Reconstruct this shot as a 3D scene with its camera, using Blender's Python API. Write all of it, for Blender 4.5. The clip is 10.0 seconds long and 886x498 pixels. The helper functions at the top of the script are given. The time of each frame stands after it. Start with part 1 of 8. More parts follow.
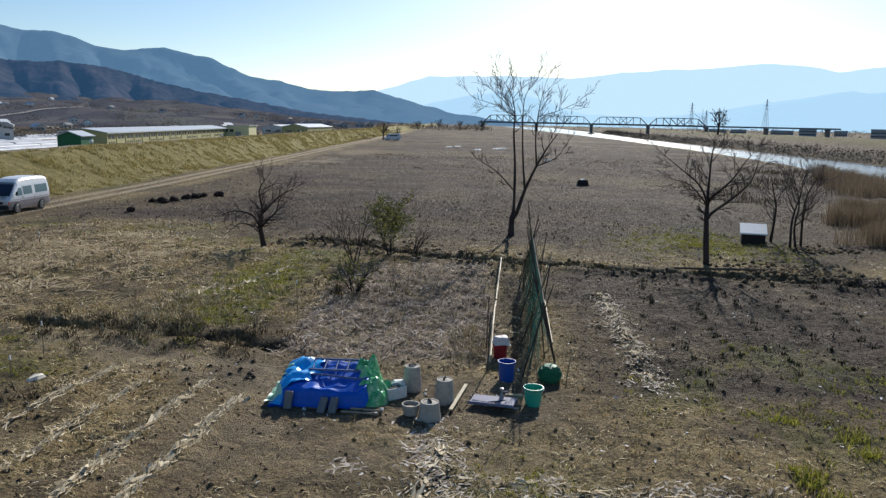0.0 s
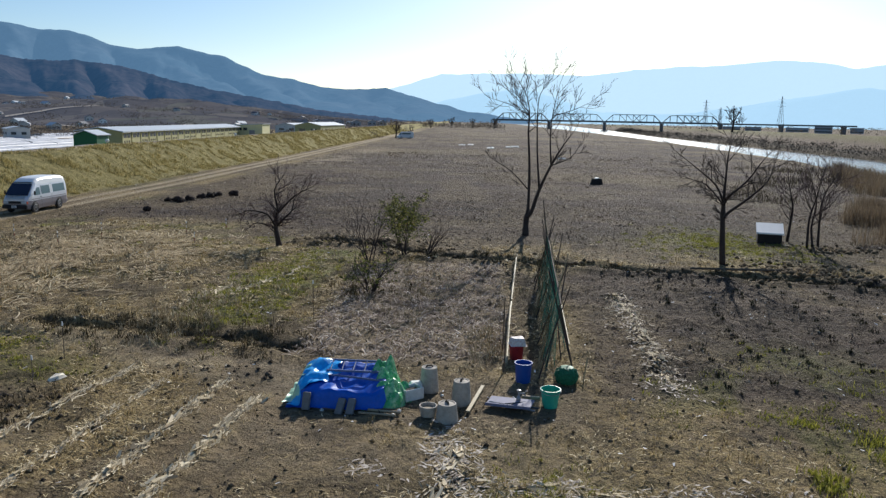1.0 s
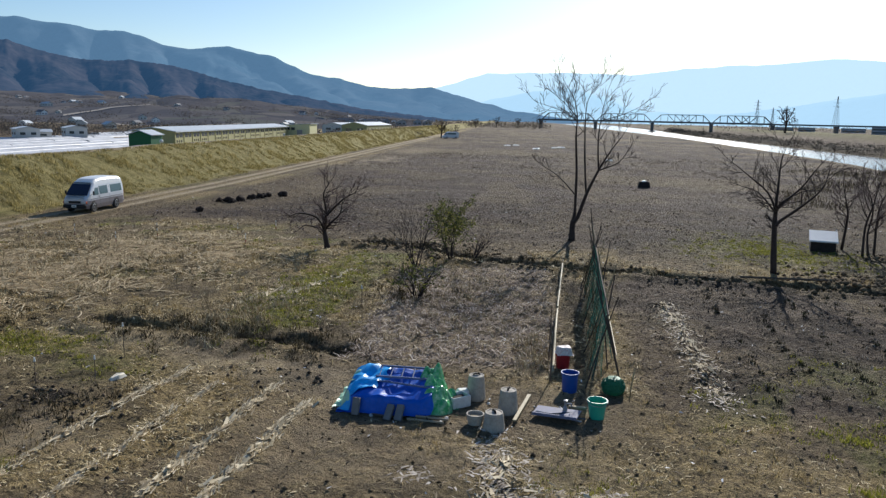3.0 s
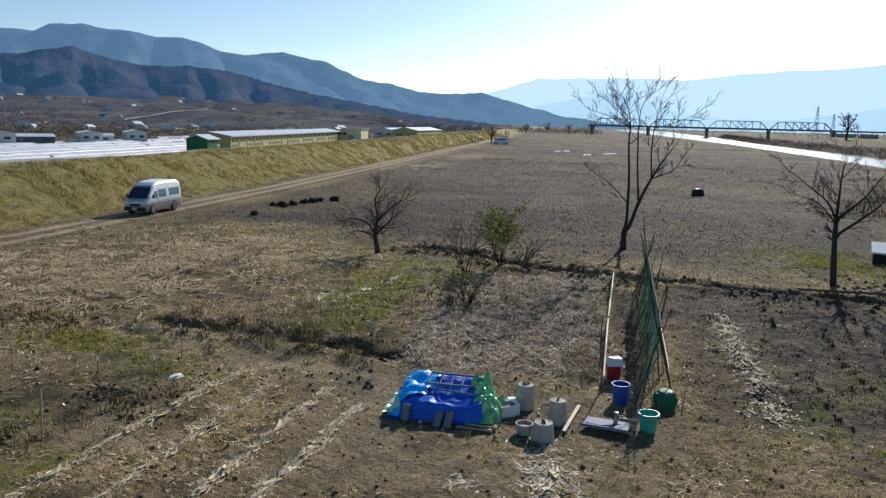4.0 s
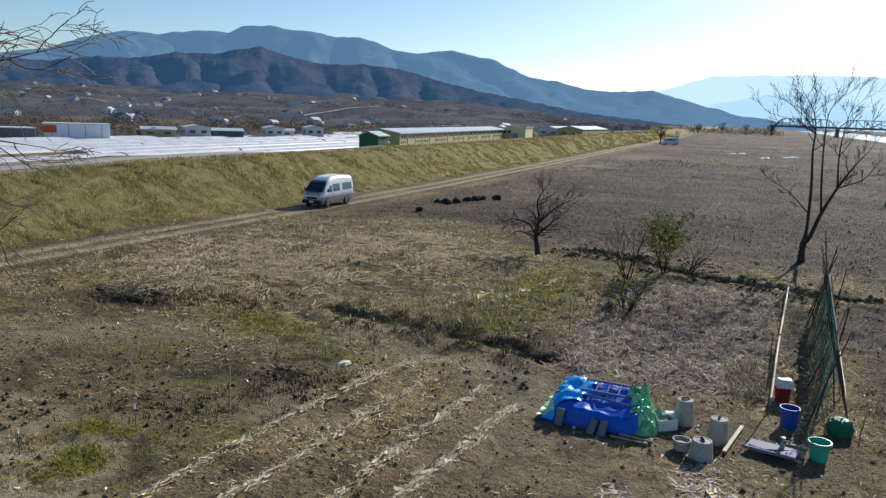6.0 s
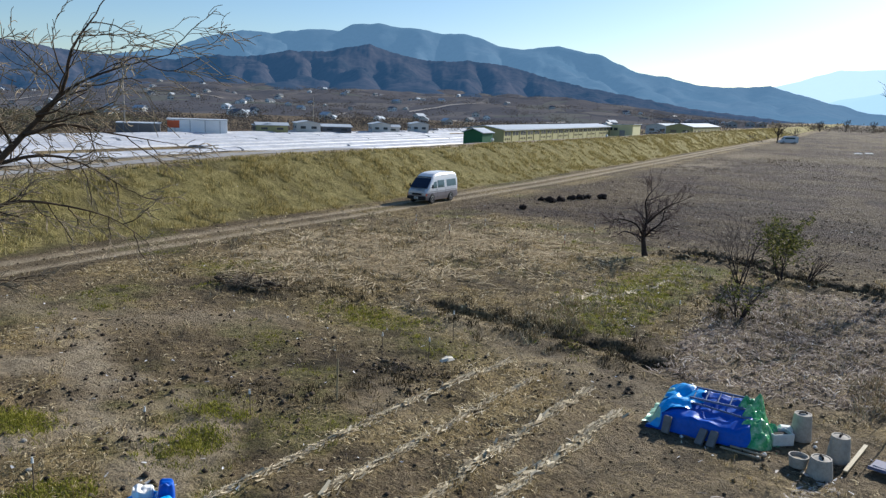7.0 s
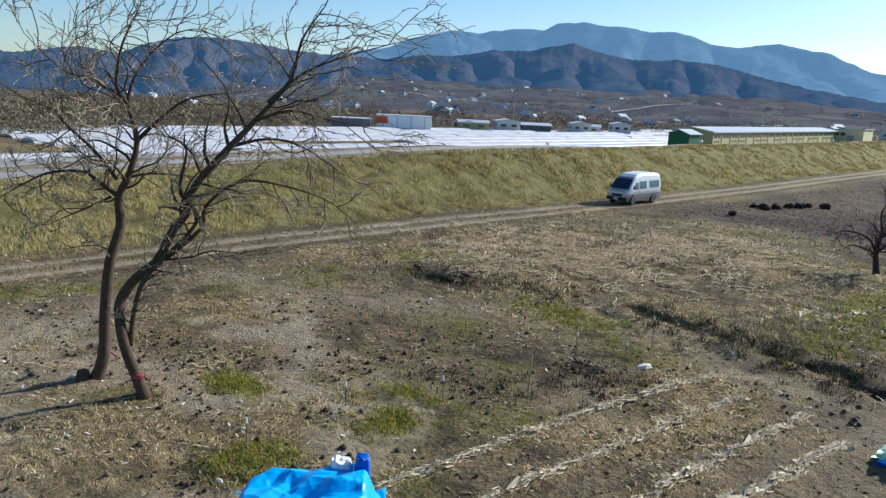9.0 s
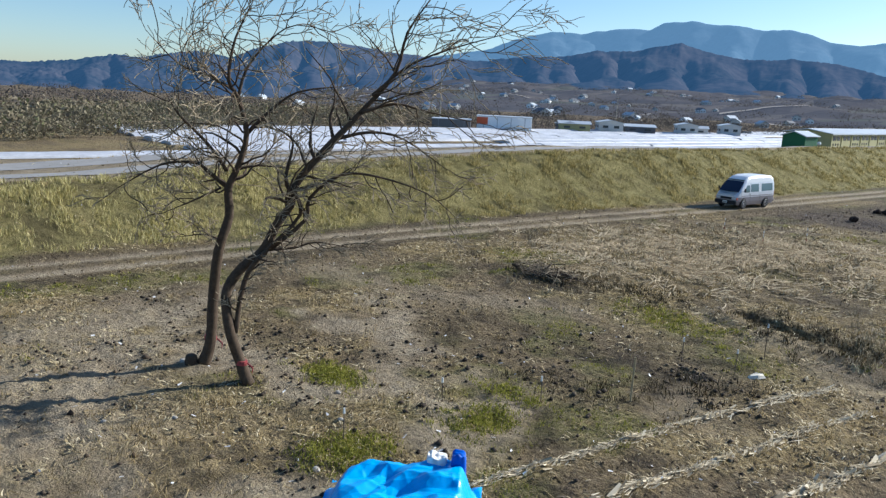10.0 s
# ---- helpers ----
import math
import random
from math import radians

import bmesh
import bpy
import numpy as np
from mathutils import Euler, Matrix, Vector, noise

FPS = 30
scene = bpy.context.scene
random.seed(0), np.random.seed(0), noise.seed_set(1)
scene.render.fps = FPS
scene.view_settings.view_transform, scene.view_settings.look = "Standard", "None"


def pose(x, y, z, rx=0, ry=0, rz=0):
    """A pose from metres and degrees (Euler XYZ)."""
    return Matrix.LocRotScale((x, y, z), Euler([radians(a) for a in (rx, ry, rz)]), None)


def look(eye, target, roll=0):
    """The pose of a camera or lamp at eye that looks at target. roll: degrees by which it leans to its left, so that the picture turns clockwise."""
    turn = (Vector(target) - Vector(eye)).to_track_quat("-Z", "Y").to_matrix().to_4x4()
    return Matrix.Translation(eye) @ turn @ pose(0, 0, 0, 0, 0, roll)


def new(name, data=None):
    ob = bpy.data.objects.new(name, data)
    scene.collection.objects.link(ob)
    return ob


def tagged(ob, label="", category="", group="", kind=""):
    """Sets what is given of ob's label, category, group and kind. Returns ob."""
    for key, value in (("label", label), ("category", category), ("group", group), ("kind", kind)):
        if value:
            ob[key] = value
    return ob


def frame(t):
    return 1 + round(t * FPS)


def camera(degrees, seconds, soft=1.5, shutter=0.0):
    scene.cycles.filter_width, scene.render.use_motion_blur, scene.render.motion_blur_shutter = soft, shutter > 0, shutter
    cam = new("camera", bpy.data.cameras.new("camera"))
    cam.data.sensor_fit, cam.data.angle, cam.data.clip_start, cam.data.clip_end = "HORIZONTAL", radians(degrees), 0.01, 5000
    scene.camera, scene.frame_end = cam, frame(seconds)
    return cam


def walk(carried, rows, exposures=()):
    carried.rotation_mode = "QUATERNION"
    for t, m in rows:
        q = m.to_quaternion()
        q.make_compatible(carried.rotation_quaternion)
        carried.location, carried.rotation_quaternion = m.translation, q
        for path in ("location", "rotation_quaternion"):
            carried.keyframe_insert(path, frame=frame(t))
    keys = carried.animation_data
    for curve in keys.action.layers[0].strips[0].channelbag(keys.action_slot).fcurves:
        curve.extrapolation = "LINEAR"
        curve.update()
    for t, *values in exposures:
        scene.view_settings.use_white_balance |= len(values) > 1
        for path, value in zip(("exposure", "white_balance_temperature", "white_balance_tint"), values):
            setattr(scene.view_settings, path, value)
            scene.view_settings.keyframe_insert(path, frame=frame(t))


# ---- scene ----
cam = camera(61.0, 10.0, soft=1.35)
walk(cam, [
    (0, pose(-0.001, 0.001, 6.366, 80.45, 0, 0.01) @ pose(0, 0, 0, 0, 0, 1.23)),
    (0.5, pose(-0.077, -0.004, 6.409, 80.36, 0, 0.44) @ pose(0, 0, 0, 0, 0, 1.16)),
    (1, pose(-0.115, -0.012, 6.456, 80.27, 0, 0.96) @ pose(0, 0, 0, 0, 0, 1.12)),
    (1.5, pose(-0.145, -0.031, 6.521, 80.16, 0, 1.48) @ pose(0, 0, 0, 0, 0, 1.06)),
    (2, pose(-0.170, -0.084, 6.583, 80.08, 0, 2.08) @ pose(0, 0, 0, 0, 0, 1.06)),
    (3.5, pose(-0.283, -0.242, 6.788, 80.28, 0, 5.99) @ pose(0, 0, 0, 0, 0, 1.38)),
    (4, pose(-0.310, -0.275, 6.819, 80.45, 0, 8.05) @ pose(0, 0, 0, 0, 0, 1.46)),
    (4.5, pose(-0.309, -0.321, 6.847, 80.54, 0, 10.57) @ pose(0, 0, 0, 0, 0, 1.60)),
    (5, pose(-0.295, -0.401, 6.902, 80.45, 0, 13.46) @ pose(0, 0, 0, 0, 0, 1.79)),
    (5.5, pose(-0.283, -0.512, 6.969, 80.20, 0, 16.66) @ pose(0, 0, 0, 0, 0, 1.96)),
    (7, pose(-0.434, -0.691, 7.076, 79.37, 0, 28.02) @ pose(0, 0, 0, 0, 0, 2.11)),
    (7.5, pose(-0.482, -0.621, 7.052, 79.16, 0, 31.78) @ pose(0, 0, 0, 0, 0, 2.28)),
    (8, pose(-0.554, -0.549, 6.999, 79.01, 0, 35.53) @ pose(0, 0, 0, 0, 0, 2.43)),
    (8.5, pose(-0.652, -0.532, 6.942, 78.87, 0, 39.17) @ pose(0, 0, 0, 0, 0, 2.61)),
    (9, pose(-0.806, -0.537, 6.871, 78.71, 0, 42.77) @ pose(0, 0, 0, 0, 0, 2.82)),
    (9.5, pose(-0.938, -0.461, 6.781, 78.53, 0, 46.59) @ pose(0, 0, 0, 0, 0, 2.75)),
    (10, pose(-1.051, -0.417, 6.676, 78.49, 0, 50.26) @ pose(0, 0, 0, 0, 0, 2.71)),
], exposures=[(0, 0.14, 6360, 9), (4, 0.18, 6340, 9), (7, 0.29, 6220, 8.8), (10, 0.52, 5930, 7.5)])

# ---------------------------------------------------------------- light
SUN_BEARING, SUN_UP = 15.0, 27.0
world = bpy.data.worlds.new("sky")
scene.world = world
world.use_nodes = True
wn = world.node_tree
wn.nodes.clear()
sky = wn.nodes.new("ShaderNodeTexSky")
sky.sky_type, sky.sun_disc = "NISHITA", False
sky.sun_elevation, sky.sun_rotation = radians(SUN_UP), radians(SUN_BEARING)
sky.altitude, sky.air_density, sky.dust_density = 600, 1.0, 0.8
sky.ozone_density = 3.2
bg = wn.nodes.new("ShaderNodeBackground")
bg.inputs["Strength"].default_value = 0.100
wout = wn.nodes.new("ShaderNodeOutputWorld")
vivid = wn.nodes.new("ShaderNodeHueSaturation")
vivid.inputs["Saturation"].default_value = 1.1
wn.links.new(sky.outputs[0], vivid.inputs["Color"])
wn.links.new(vivid.outputs[0], bg.inputs[0])
wn.links.new(bg.outputs[0], wout.inputs[0])
sun_dir = Vector((math.sin(radians(SUN_BEARING)) * math.cos(radians(SUN_UP)),
                  math.cos(radians(SUN_BEARING)) * math.cos(radians(SUN_UP)), math.sin(radians(SUN_UP))))
sun = new("sun", bpy.data.lights.new("sun", "SUN"))
sun.data.energy, sun.data.angle, sun.data.color = 5.0, radians(0.6), (1.0, 0.955, 0.88)
sun.matrix_world = look(sun_dir * 100, (0, 0, 0))

# ---------------------------------------------------------------- mesh helpers


class Build:
    """Gathers vertices and faces of one mesh."""

    def __init__(self):
        self.v, self.f = [], []

    def add(self, verts, faces):
        n = len(self.v)
        self.v += [tuple(p) for p in verts]
        self.f += [tuple(n + i for i in q) for q in faces]
        return self

    def box(self, c, s, m=None, bevel=0.0):
        hx, hy, hz = s[0] / 2, s[1] / 2, s[2] / 2
        b = min(bevel, hx * 0.9, hy * 0.9, hz * 0.9)
        pts, idx = [], {}
        for sx in (-1, 1):
            for sy in (-1, 1):
                for sz in (-1, 1):
                    for k in range(3):
                        if b <= 0 and k:
                            idx[sx, sy, sz, k] = idx[sx, sy, sz, 0]
                            continue
                        p = [sx * (hx - b), sy * (hy - b), sz * (hz - b)]
                        p[k] = (sx * hx, sy * hy, sz * hz)[k]
                        if b <= 0:
                            p = [sx * hx, sy * hy, sz * hz]
                        idx[sx, sy, sz, k] = len(pts)
                        pts.append(Vector(p))
        q = []
        for k in range(3):
            for s in (-1, 1):
                loop = []
                for a, c2 in ((-1, -1), (1, -1), (1, 1), (-1, 1)):
                    key = [0, 0, 0]
                    key[k], key[(k + 1) % 3], key[(k + 2) % 3] = s, a, c2
                    loop.append(idx[key[0], key[1], key[2], k])
                q.append(loop if s > 0 else loop[::-1])
        if b > 0:
            for k in range(3):
                i, j = (k + 1) % 3, (k + 2) % 3
                for si in (-1, 1):
                    for sj in (-1, 1):
                        lo, hi = [0, 0, 0], [0, 0, 0]
                        lo[k], hi[k] = -1, 1
                        lo[i] = hi[i] = si
                        lo[j] = hi[j] = sj
                        loop = [idx[(*lo, i)], idx[(*hi, i)], idx[(*hi, j)], idx[(*lo, j)]]
                        q.append(loop if si * sj < 0 else loop[::-1])
            for sx in (-1, 1):
                for sy in (-1, 1):
                    for sz in (-1, 1):
                        loop = [idx[sx, sy, sz, 0], idx[sx, sy, sz, 1], idx[sx, sy, sz, 2]]
                        q.append(loop if sx * sy * sz > 0 else loop[::-1])
        m = m or Matrix()
        off = Vector(c)
        return self.add([m @ (p + off) for p in pts], q)

    def tube(self, pts, radii, n=8, cap=True):
        pts = [Vector(p) for p in pts]
        rings = []
        side = None
        for i, p in enumerate(pts):
            d = (pts[min(i + 1, len(pts) - 1)] - pts[max(i - 1, 0)])
            d = d.normalized() if d.length > 1e-9 else Vector((0, 0, 1))
            if side is None:
                side = d.orthogonal().normalized()
            side = (side - d * side.dot(d))
            side = side.normalized() if side.length > 1e-6 else d.orthogonal().normalized()
            up = d.cross(side)
            r = radii[i] if hasattr(radii, "__len__") else radii
            rings.append([p + (side * math.cos(2 * math.pi * k / n) + up * math.sin(2 * math.pi * k / n)) * r for k in range(n)])
        vs = [p for ring in rings for p in ring]
        fs = [(i * n + k, i * n + (k + 1) % n, (i + 1) * n + (k + 1) % n, (i + 1) * n + k)
              for i in range(len(rings) - 1) for k in range(n)]
        if cap and n > 2:
            fs.append(tuple(range(n))[::-1])
            fs.append(tuple((len(rings) - 1) * n + k for k in range(n)))
        return self.add(vs, fs)

    def lathe(self, prof, n=24, c=(0, 0, 0), m=None):
        """Turns (radius, height) pairs round the z axis."""
        m = m or Matrix()
        o = Vector(c)
        vs = [m @ (Vector((r * math.cos(2 * math.pi * k / n), r * math.sin(2 * math.pi * k / n), z)) + o) for r, z in prof for k in range(n)]
        fs = [(i * n + k, i * n + (k + 1) % n, (i + 1) * n + (k + 1) % n, (i + 1) * n + k)
              for i in range(len(prof) - 1) for k in range(n)]
        fs.append(tuple(range(n))[::-1])
        fs.append(tuple((len(prof) - 1) * n + k for k in range(n)))
        return self.add(vs, fs)

    def data(self, name, mat, smooth=False):
        me = bpy.data.meshes.new(name)
        me.from_pydata(self.v, [], self.f)
        if mat:
            me.materials.append(mat)
        if smooth:
            me.polygons.foreach_set("use_smooth", [True] * len(me.polygons))
        me.update()
        return me


def thing(name, label, category, at=(0, 0, 0), turn=0.0, group="", kind=""):
    e = new(name)
    e.empty_display_size = 0.2
    e.matrix_basis = pose(at[0], at[1], at[2], 0, 0, turn)
    return tagged(e, label, category, group, kind)


def part(name, build, mat, parent, label="", smooth=False):
    ob = new(name, build.data(name, mat, smooth))
    ob.parent = parent
    if label:
        tagged(ob, label)
    return ob


def solo(name, build, mat, label, category, at=(0, 0, 0), turn=0.0, group="", kind="", smooth=False):
    ob = new(name, build.data(name, mat, smooth))
    ob.matrix_basis = pose(at[0], at[1], at[2], 0, 0, turn)
    return tagged(ob, label, category, group, kind)


def array_mesh(name, co, faces, mat, smooth=False):
    """A mesh from numpy arrays: co (n, 3), faces (m, 3 or 4)."""
    me = bpy.data.meshes.new(name)
    k = faces.shape[1]
    me.vertices.add(len(co))
    me.vertices.foreach_set("co", np.asarray(co, np.float32).ravel())
    me.loops.add(faces.size)
    me.loops.foreach_set("vertex_index", np.asarray(faces, np.int32).ravel())
    me.polygons.add(len(faces))
    me.polygons.foreach_set("loop_start", np.arange(0, faces.size, k, dtype=np.int32))
    me.polygons.foreach_set("loop_total", np.full(len(faces), k, np.int32))
    if smooth:
        me.polygons.foreach_set("use_smooth", np.ones(len(faces), bool))
    me.update(calc_edges=True)
    if mat:
        me.materials.append(mat)
    return me


# ---------------------------------------------------------------- noise in numpy
def lattice(ix, iy, seed):
    h = np.sin(ix * 127.1 + iy * 311.7 + seed * 74.7) * 43758.5453
    return h - np.floor(h)


def vnoise(x, y, seed=0):
    ix, iy = np.floor(x), np.floor(y)
    fx, fy = x - ix, y - iy
    fx, fy = fx * fx * (3 - 2 * fx), fy * fy * (3 - 2 * fy)
    a, b = lattice(ix, iy, seed), lattice(ix + 1, iy, seed)
    c, d = lattice(ix, iy + 1, seed), lattice(ix + 1, iy + 1, seed)
    return (a + (b - a) * fx) * (1 - fy) + (c + (d - c) * fx) * fy


def fbm(x, y, seed=0, octaves=4):
    s, amp, tot = 0.0, 1.0, 0.0
    for o in range(octaves):
        s = s + vnoise(x * 2 ** o, y * 2 ** o, seed + 7 * o) * amp
        tot += amp
        amp *= 0.5
    return s / tot


def step(a, b, x):
    t = np.clip((x - a) / (b - a), 0, 1)
    return t * t * (3 - 2 * t)


def band(a, b, x, soft):
    return step(a - soft, a + soft, x) * (1 - step(b - soft, b + soft, x))


def near_line(x, y, pts):
    """Distance from a polyline."""
    best = np.full(np.shape(x), 1e9)
    for (ax, ay), (bx, by) in zip(pts[:-1], pts[1:]):
        dx, dy = bx - ax, by - ay
        t = np.clip(((x - ax) * dx + (y - ay) * dy) / (dx * dx + dy * dy), 0, 1)
        best = np.minimum(best, np.hypot(x - ax - t * dx, y - ay - t * dy))
    return best


# ---------------------------------------------------------------- the lie of the land
NEAR_DITCH = [(-13.2, 22.9), (-11.6, 22.2), (-9.8, 21.9), (-8.5, 21.9), (-7.3, 21.8), (-6.0, 21.4), (-4.8, 20.8)]
FAR_DITCH = [(-7.5, 39.6), (-5.8, 39.4), (-4.3, 38.6), (-1.7, 35.8), (3.0, 33.7), (10.2, 31.9), (16.1, 31.0), (19.0, 30.0)]
STRAW_ROWS = [((-9.9, 7.0), (-8.4, 18.6)), ((-8.3, 8.0), (-7.2, 17.5)), ((-6.6, 8.6), (-5.7, 17.7)), ((-5.6, 9.0), (-4.6, 16.6))]
PLOT_ROWS = [((5.2, 17.2), (6.4, 30.5)), ((6.6, 17.6), (8.2, 31.2)), ((8.0, 18.0), (9.6, 30.6)), ((9.4, 18.5), (11.1, 30.2)),
             ((10.9, 19.0), (12.7, 29.8)), ((12.4, 19.5), (14.4, 29.6))]


def road_x(y):
    return np.interp(y, [-200, 5, 20, 32, 48, 70, 110, 240, 400], [-30.5, -30.0, -30.2, -29.6, -28.6, -27.6, -27.0, -26.0, -25.0])


def river_near(y):
    return np.interp(y, [-400, 40, 98, 145, 212, 359, 775, 2000], [30, 53, 60, 70, 77, 88, 104, 150])


def river_far(y):
    return np.interp(y, [-400, 40, 139, 189, 263, 453, 775, 2000], [65, 76, 87, 92, 97, 112, 150, 260])


def row_field(x, y, rows, half):
    d = np.full(np.shape(x), 1e9)
    for a, b in rows:
        d = np.minimum(d, near_line(x, y, [a, b]))
    return np.clip(1 - d / half, 0, 1)


def land(x, y):
    x, y = np.asarray(x, float), np.asarray(y, float)
    r = np.hypot(x, y)
    near = 1 - step(60, 140, r)
    z = (fbm(x * 0.11, y * 0.11, 3, 3) - 0.5) * 0.34 * near
    z = z + (fbm(x * 0.9, y * 0.9, 5, 4) - 0.5) * 0.15 * (1 - step(40, 90, r))
    z = z + (fbm(x * 2.3, y * 2.3, 6, 3) - 0.5) * 0.13 * (1 - step(30, 50, r)) * step(2.0, 4.0, x - road_x(y))
    rx = road_x(y)
    flat = band(-2.2, 2.2, x - rx, 0.8)
    z = z * (1 - flat * 0.9)
    z = z - 0.07 * (np.exp(-((x - rx - 0.85) / 0.28) ** 2) + np.exp(-((x - rx + 0.85) / 0.28) ** 2)) * near
    # dike with its crest road
    toe, crest = rx - 2.6, rx - 10.0
    rise = step(0, 1, (toe - x) / (toe - crest))
    wide = np.interp(y, [20, 70], [18.0, 9.5])
    back = step(0, 1, (x - (crest - wide)) / np.interp(y, [20, 70], [9.0, 7.0]))
    z = z + np.interp(y, [-80, 0, 12, 25, 45], [1.2, 1.55, 1.95, 2.5, 3.0]) * rise * back
    z = z + (fbm(x * 1.3, y * 1.3, 9, 3) - 0.5) * 0.3 * rise * (1 - step(crest * 0 + 0.0, 1.0, (crest - x) / 1.0)) * near
    # ditches
    dn, df = near_line(x, y, NEAR_DITCH), near_line(x, y, FAR_DITCH)
    dn = dn + (fbm(x * 1.7, y * 1.7, 12, 2) - 0.5) * 0.35
    df = df + (fbm(x * 1.1, y * 1.1, 13, 2) - 0.5) * 0.35
    z = z - 0.36 * np.exp(-(dn / 0.26) ** 2) * step(0.30, 0.48, fbm(x * 0.8, y * 0.8, 14, 2)) + 0.10 * np.exp(-((dn - 0.8) / 0.4) ** 2)
    z = z - 0.45 * np.exp(-(df / 0.27) ** 2) + 0.16 * np.exp(-((df - 0.9) / 0.4) ** 2)
    # beds
    z = z + 0.12 * row_field(x, y, STRAW_ROWS, 0.5) * band(6.5, 18.6, y, 0.8)
    z = z + 0.10 * row_field(x, y, PLOT_ROWS, 0.6) * band(17.5, 30.5, y, 0.8)
    plot = band(-3.6, 1.6, x - 0.09 * (y - 18), 0.5) * band(20.5, 33.5, y, 0.7)
    z = z + plot * (fbm(x * 1.8, y * 1.8, 21, 3) - 0.4) * 0.20
    tilled = band(2.0, 17, x - 0.05 * y, 1.0) * band(17, 31, y, 1.0)
    z = z + tilled * (fbm(x * 2.6, y * 2.6, 22, 3) - 0.5) * 0.10
    ruts = band(-20.5, -12.0, x, 0.8) * band(-1.0, 4.2, y, 0.8)
    z = z + ruts * 0.028 * np.sin((y + 0.25 * np.sin(x * 1.1) + 0.1 * x) * 2 * np.pi / 0.42)
    # harrowed ground beyond the ditch
    far_field = step(40, 48, y + 0.25 * x) * step(2.5, 6.0, x - rx) * (1 - step(90, 150, r))
    z = z + far_field * (0.09 * (fbm(x * 0.22 + 0.05 * y, y * 1.05 - 0.12 * x, 23, 3) - 0.5) + 0.30 * (fbm(x * 0.05 + 0.04 * y, y * 0.16 - 0.09 * x, 24, 3) - 0.5))
    # river channel
    a, b = river_near(y), river_far(y)
    wet_dark = step(-6, 2, x - a) * (1 - step(-2, 6, x - b))
    z = z - 2.4 * wet_dark * step(-500, -300, y) + 1.0 * np.exp(-((x - b - 10) / 5) ** 2) * step(60, 110, y)
    far_dike = 3.2 * np.exp(-((x - (b + 85)) / 13) ** 2) * step(60, 140, y)
    return z + far_dike


def ground_z(x, y):
    return float(land(np.array([x]), np.array([y]))[0])

# ---------------------------------------------------------------- materials


def mat_new(name, rough=0.9, metal=0.0, spec=0.3):
    m = bpy.data.materials.new(name)
    m.use_nodes = True
    nt = m.node_tree
    bs = nt.nodes["Principled BSDF"]
    bs.inputs["Roughness"].default_value = rough
    bs.inputs["Metallic"].default_value = metal
    bs.inputs["Specular IOR Level"].default_value = spec
    return m, nt, bs


def node(nt, kind, **kw):
    n = nt.nodes.new(kind)
    for k, v in kw.items():
        n.inputs[k].default_value = v
    return n


def noise_tex(nt, scale, detail=4.0, rough=0.6, vec=None):
    n = node(nt, "ShaderNodeTexNoise", Scale=scale, Detail=detail, Roughness=rough)
    if vec is not None:
        nt.links.new(vec, n.inputs["Vector"])
    return n


def ramp(nt, src, stops):
    r = nt.nodes.new("ShaderNodeValToRGB")
    el = r.color_ramp.elements
    while len(el) < len(stops):
        el.new(0.5)
    for e, (p, c) in zip(el, stops):
        e.position = p
        e.color = (*c, 1) if len(c) == 3 else c
    nt.links.new(src, r.inputs[0])
    return r.outputs[0]


def mix(nt, fac, a, b, mode="MIX"):
    n = nt.nodes.new("ShaderNodeMix")
    n.data_type, n.blend_type = "RGBA", mode
    for sock, val in ((n.inputs[0], fac), (n.inputs[6], a), (n.inputs[7], b)):
        if isinstance(val, (int, float)):
            sock.default_value = val
        elif isinstance(val, tuple):
            sock.default_value = (*val, 1)
        else:
            nt.links.new(val, sock)
    return n.outputs[2]


def calc(nt, op, a, b=0.0, clamp=False):
    n = nt.nodes.new("ShaderNodeMath")
    n.operation, n.use_clamp = op, clamp
    for sock, val in ((n.inputs[0], a), (n.inputs[1], b)):
        if isinstance(val, (int, float)):
            sock.default_value = val
        else:
            nt.links.new(val, sock)
    return n.outputs[0]


def bump(nt, bs, height, strength=0.4, dist=0.02):
    b = node(nt, "ShaderNodeBump", Strength=strength, Distance=dist)
    nt.links.new(height, b.inputs["Height"])
    nt.links.new(b.outputs[0], bs.inputs["Normal"])


def plain(name, col, rough=0.7, metal=0.0, var=0.25, scale=6.0, spec=0.3, bumpy=0.0, dirt_or_glint=None, dirt_or_glint_amount=0.4):
    """Paint, plastic, wood or stone with fine and coarse variation; patches are soiling, print or painted glints."""
    m, nt, bs = mat_new(name, rough, metal, spec)
    pos = nt.nodes.new("ShaderNodeTexCoord").outputs["Object"]
    fine = noise_tex(nt, scale * 6, 5, 0.7, pos)
    big = noise_tex(nt, scale, 3, 0.6, pos)
    lo, hi = tuple(c * (1 - var) for c in col), tuple(min(1, c * (1 + var)) for c in col)
    c1 = ramp(nt, big.outputs[0], [(0.3, lo), (0.7, hi)])
    c2 = ramp(nt, fine.outputs[0], [(0.35, lo), (0.65, hi)])
    out = mix(nt, 0.4, c1, c2)
    if dirt_or_glint:
        mask = ramp(nt, noise_tex(nt, scale * 1.7, 6, 0.7, pos).outputs[0], [(0.45, (0, 0, 0)), (0.75, (dirt_or_glint_amount,) * 3)])
        out = mix(nt, mask, out, dirt_or_glint)
    nt.links.new(out, bs.inputs["Base Color"])
    if bumpy:
        bump(nt, bs, fine.outputs[0], bumpy, 0.01)
    return m


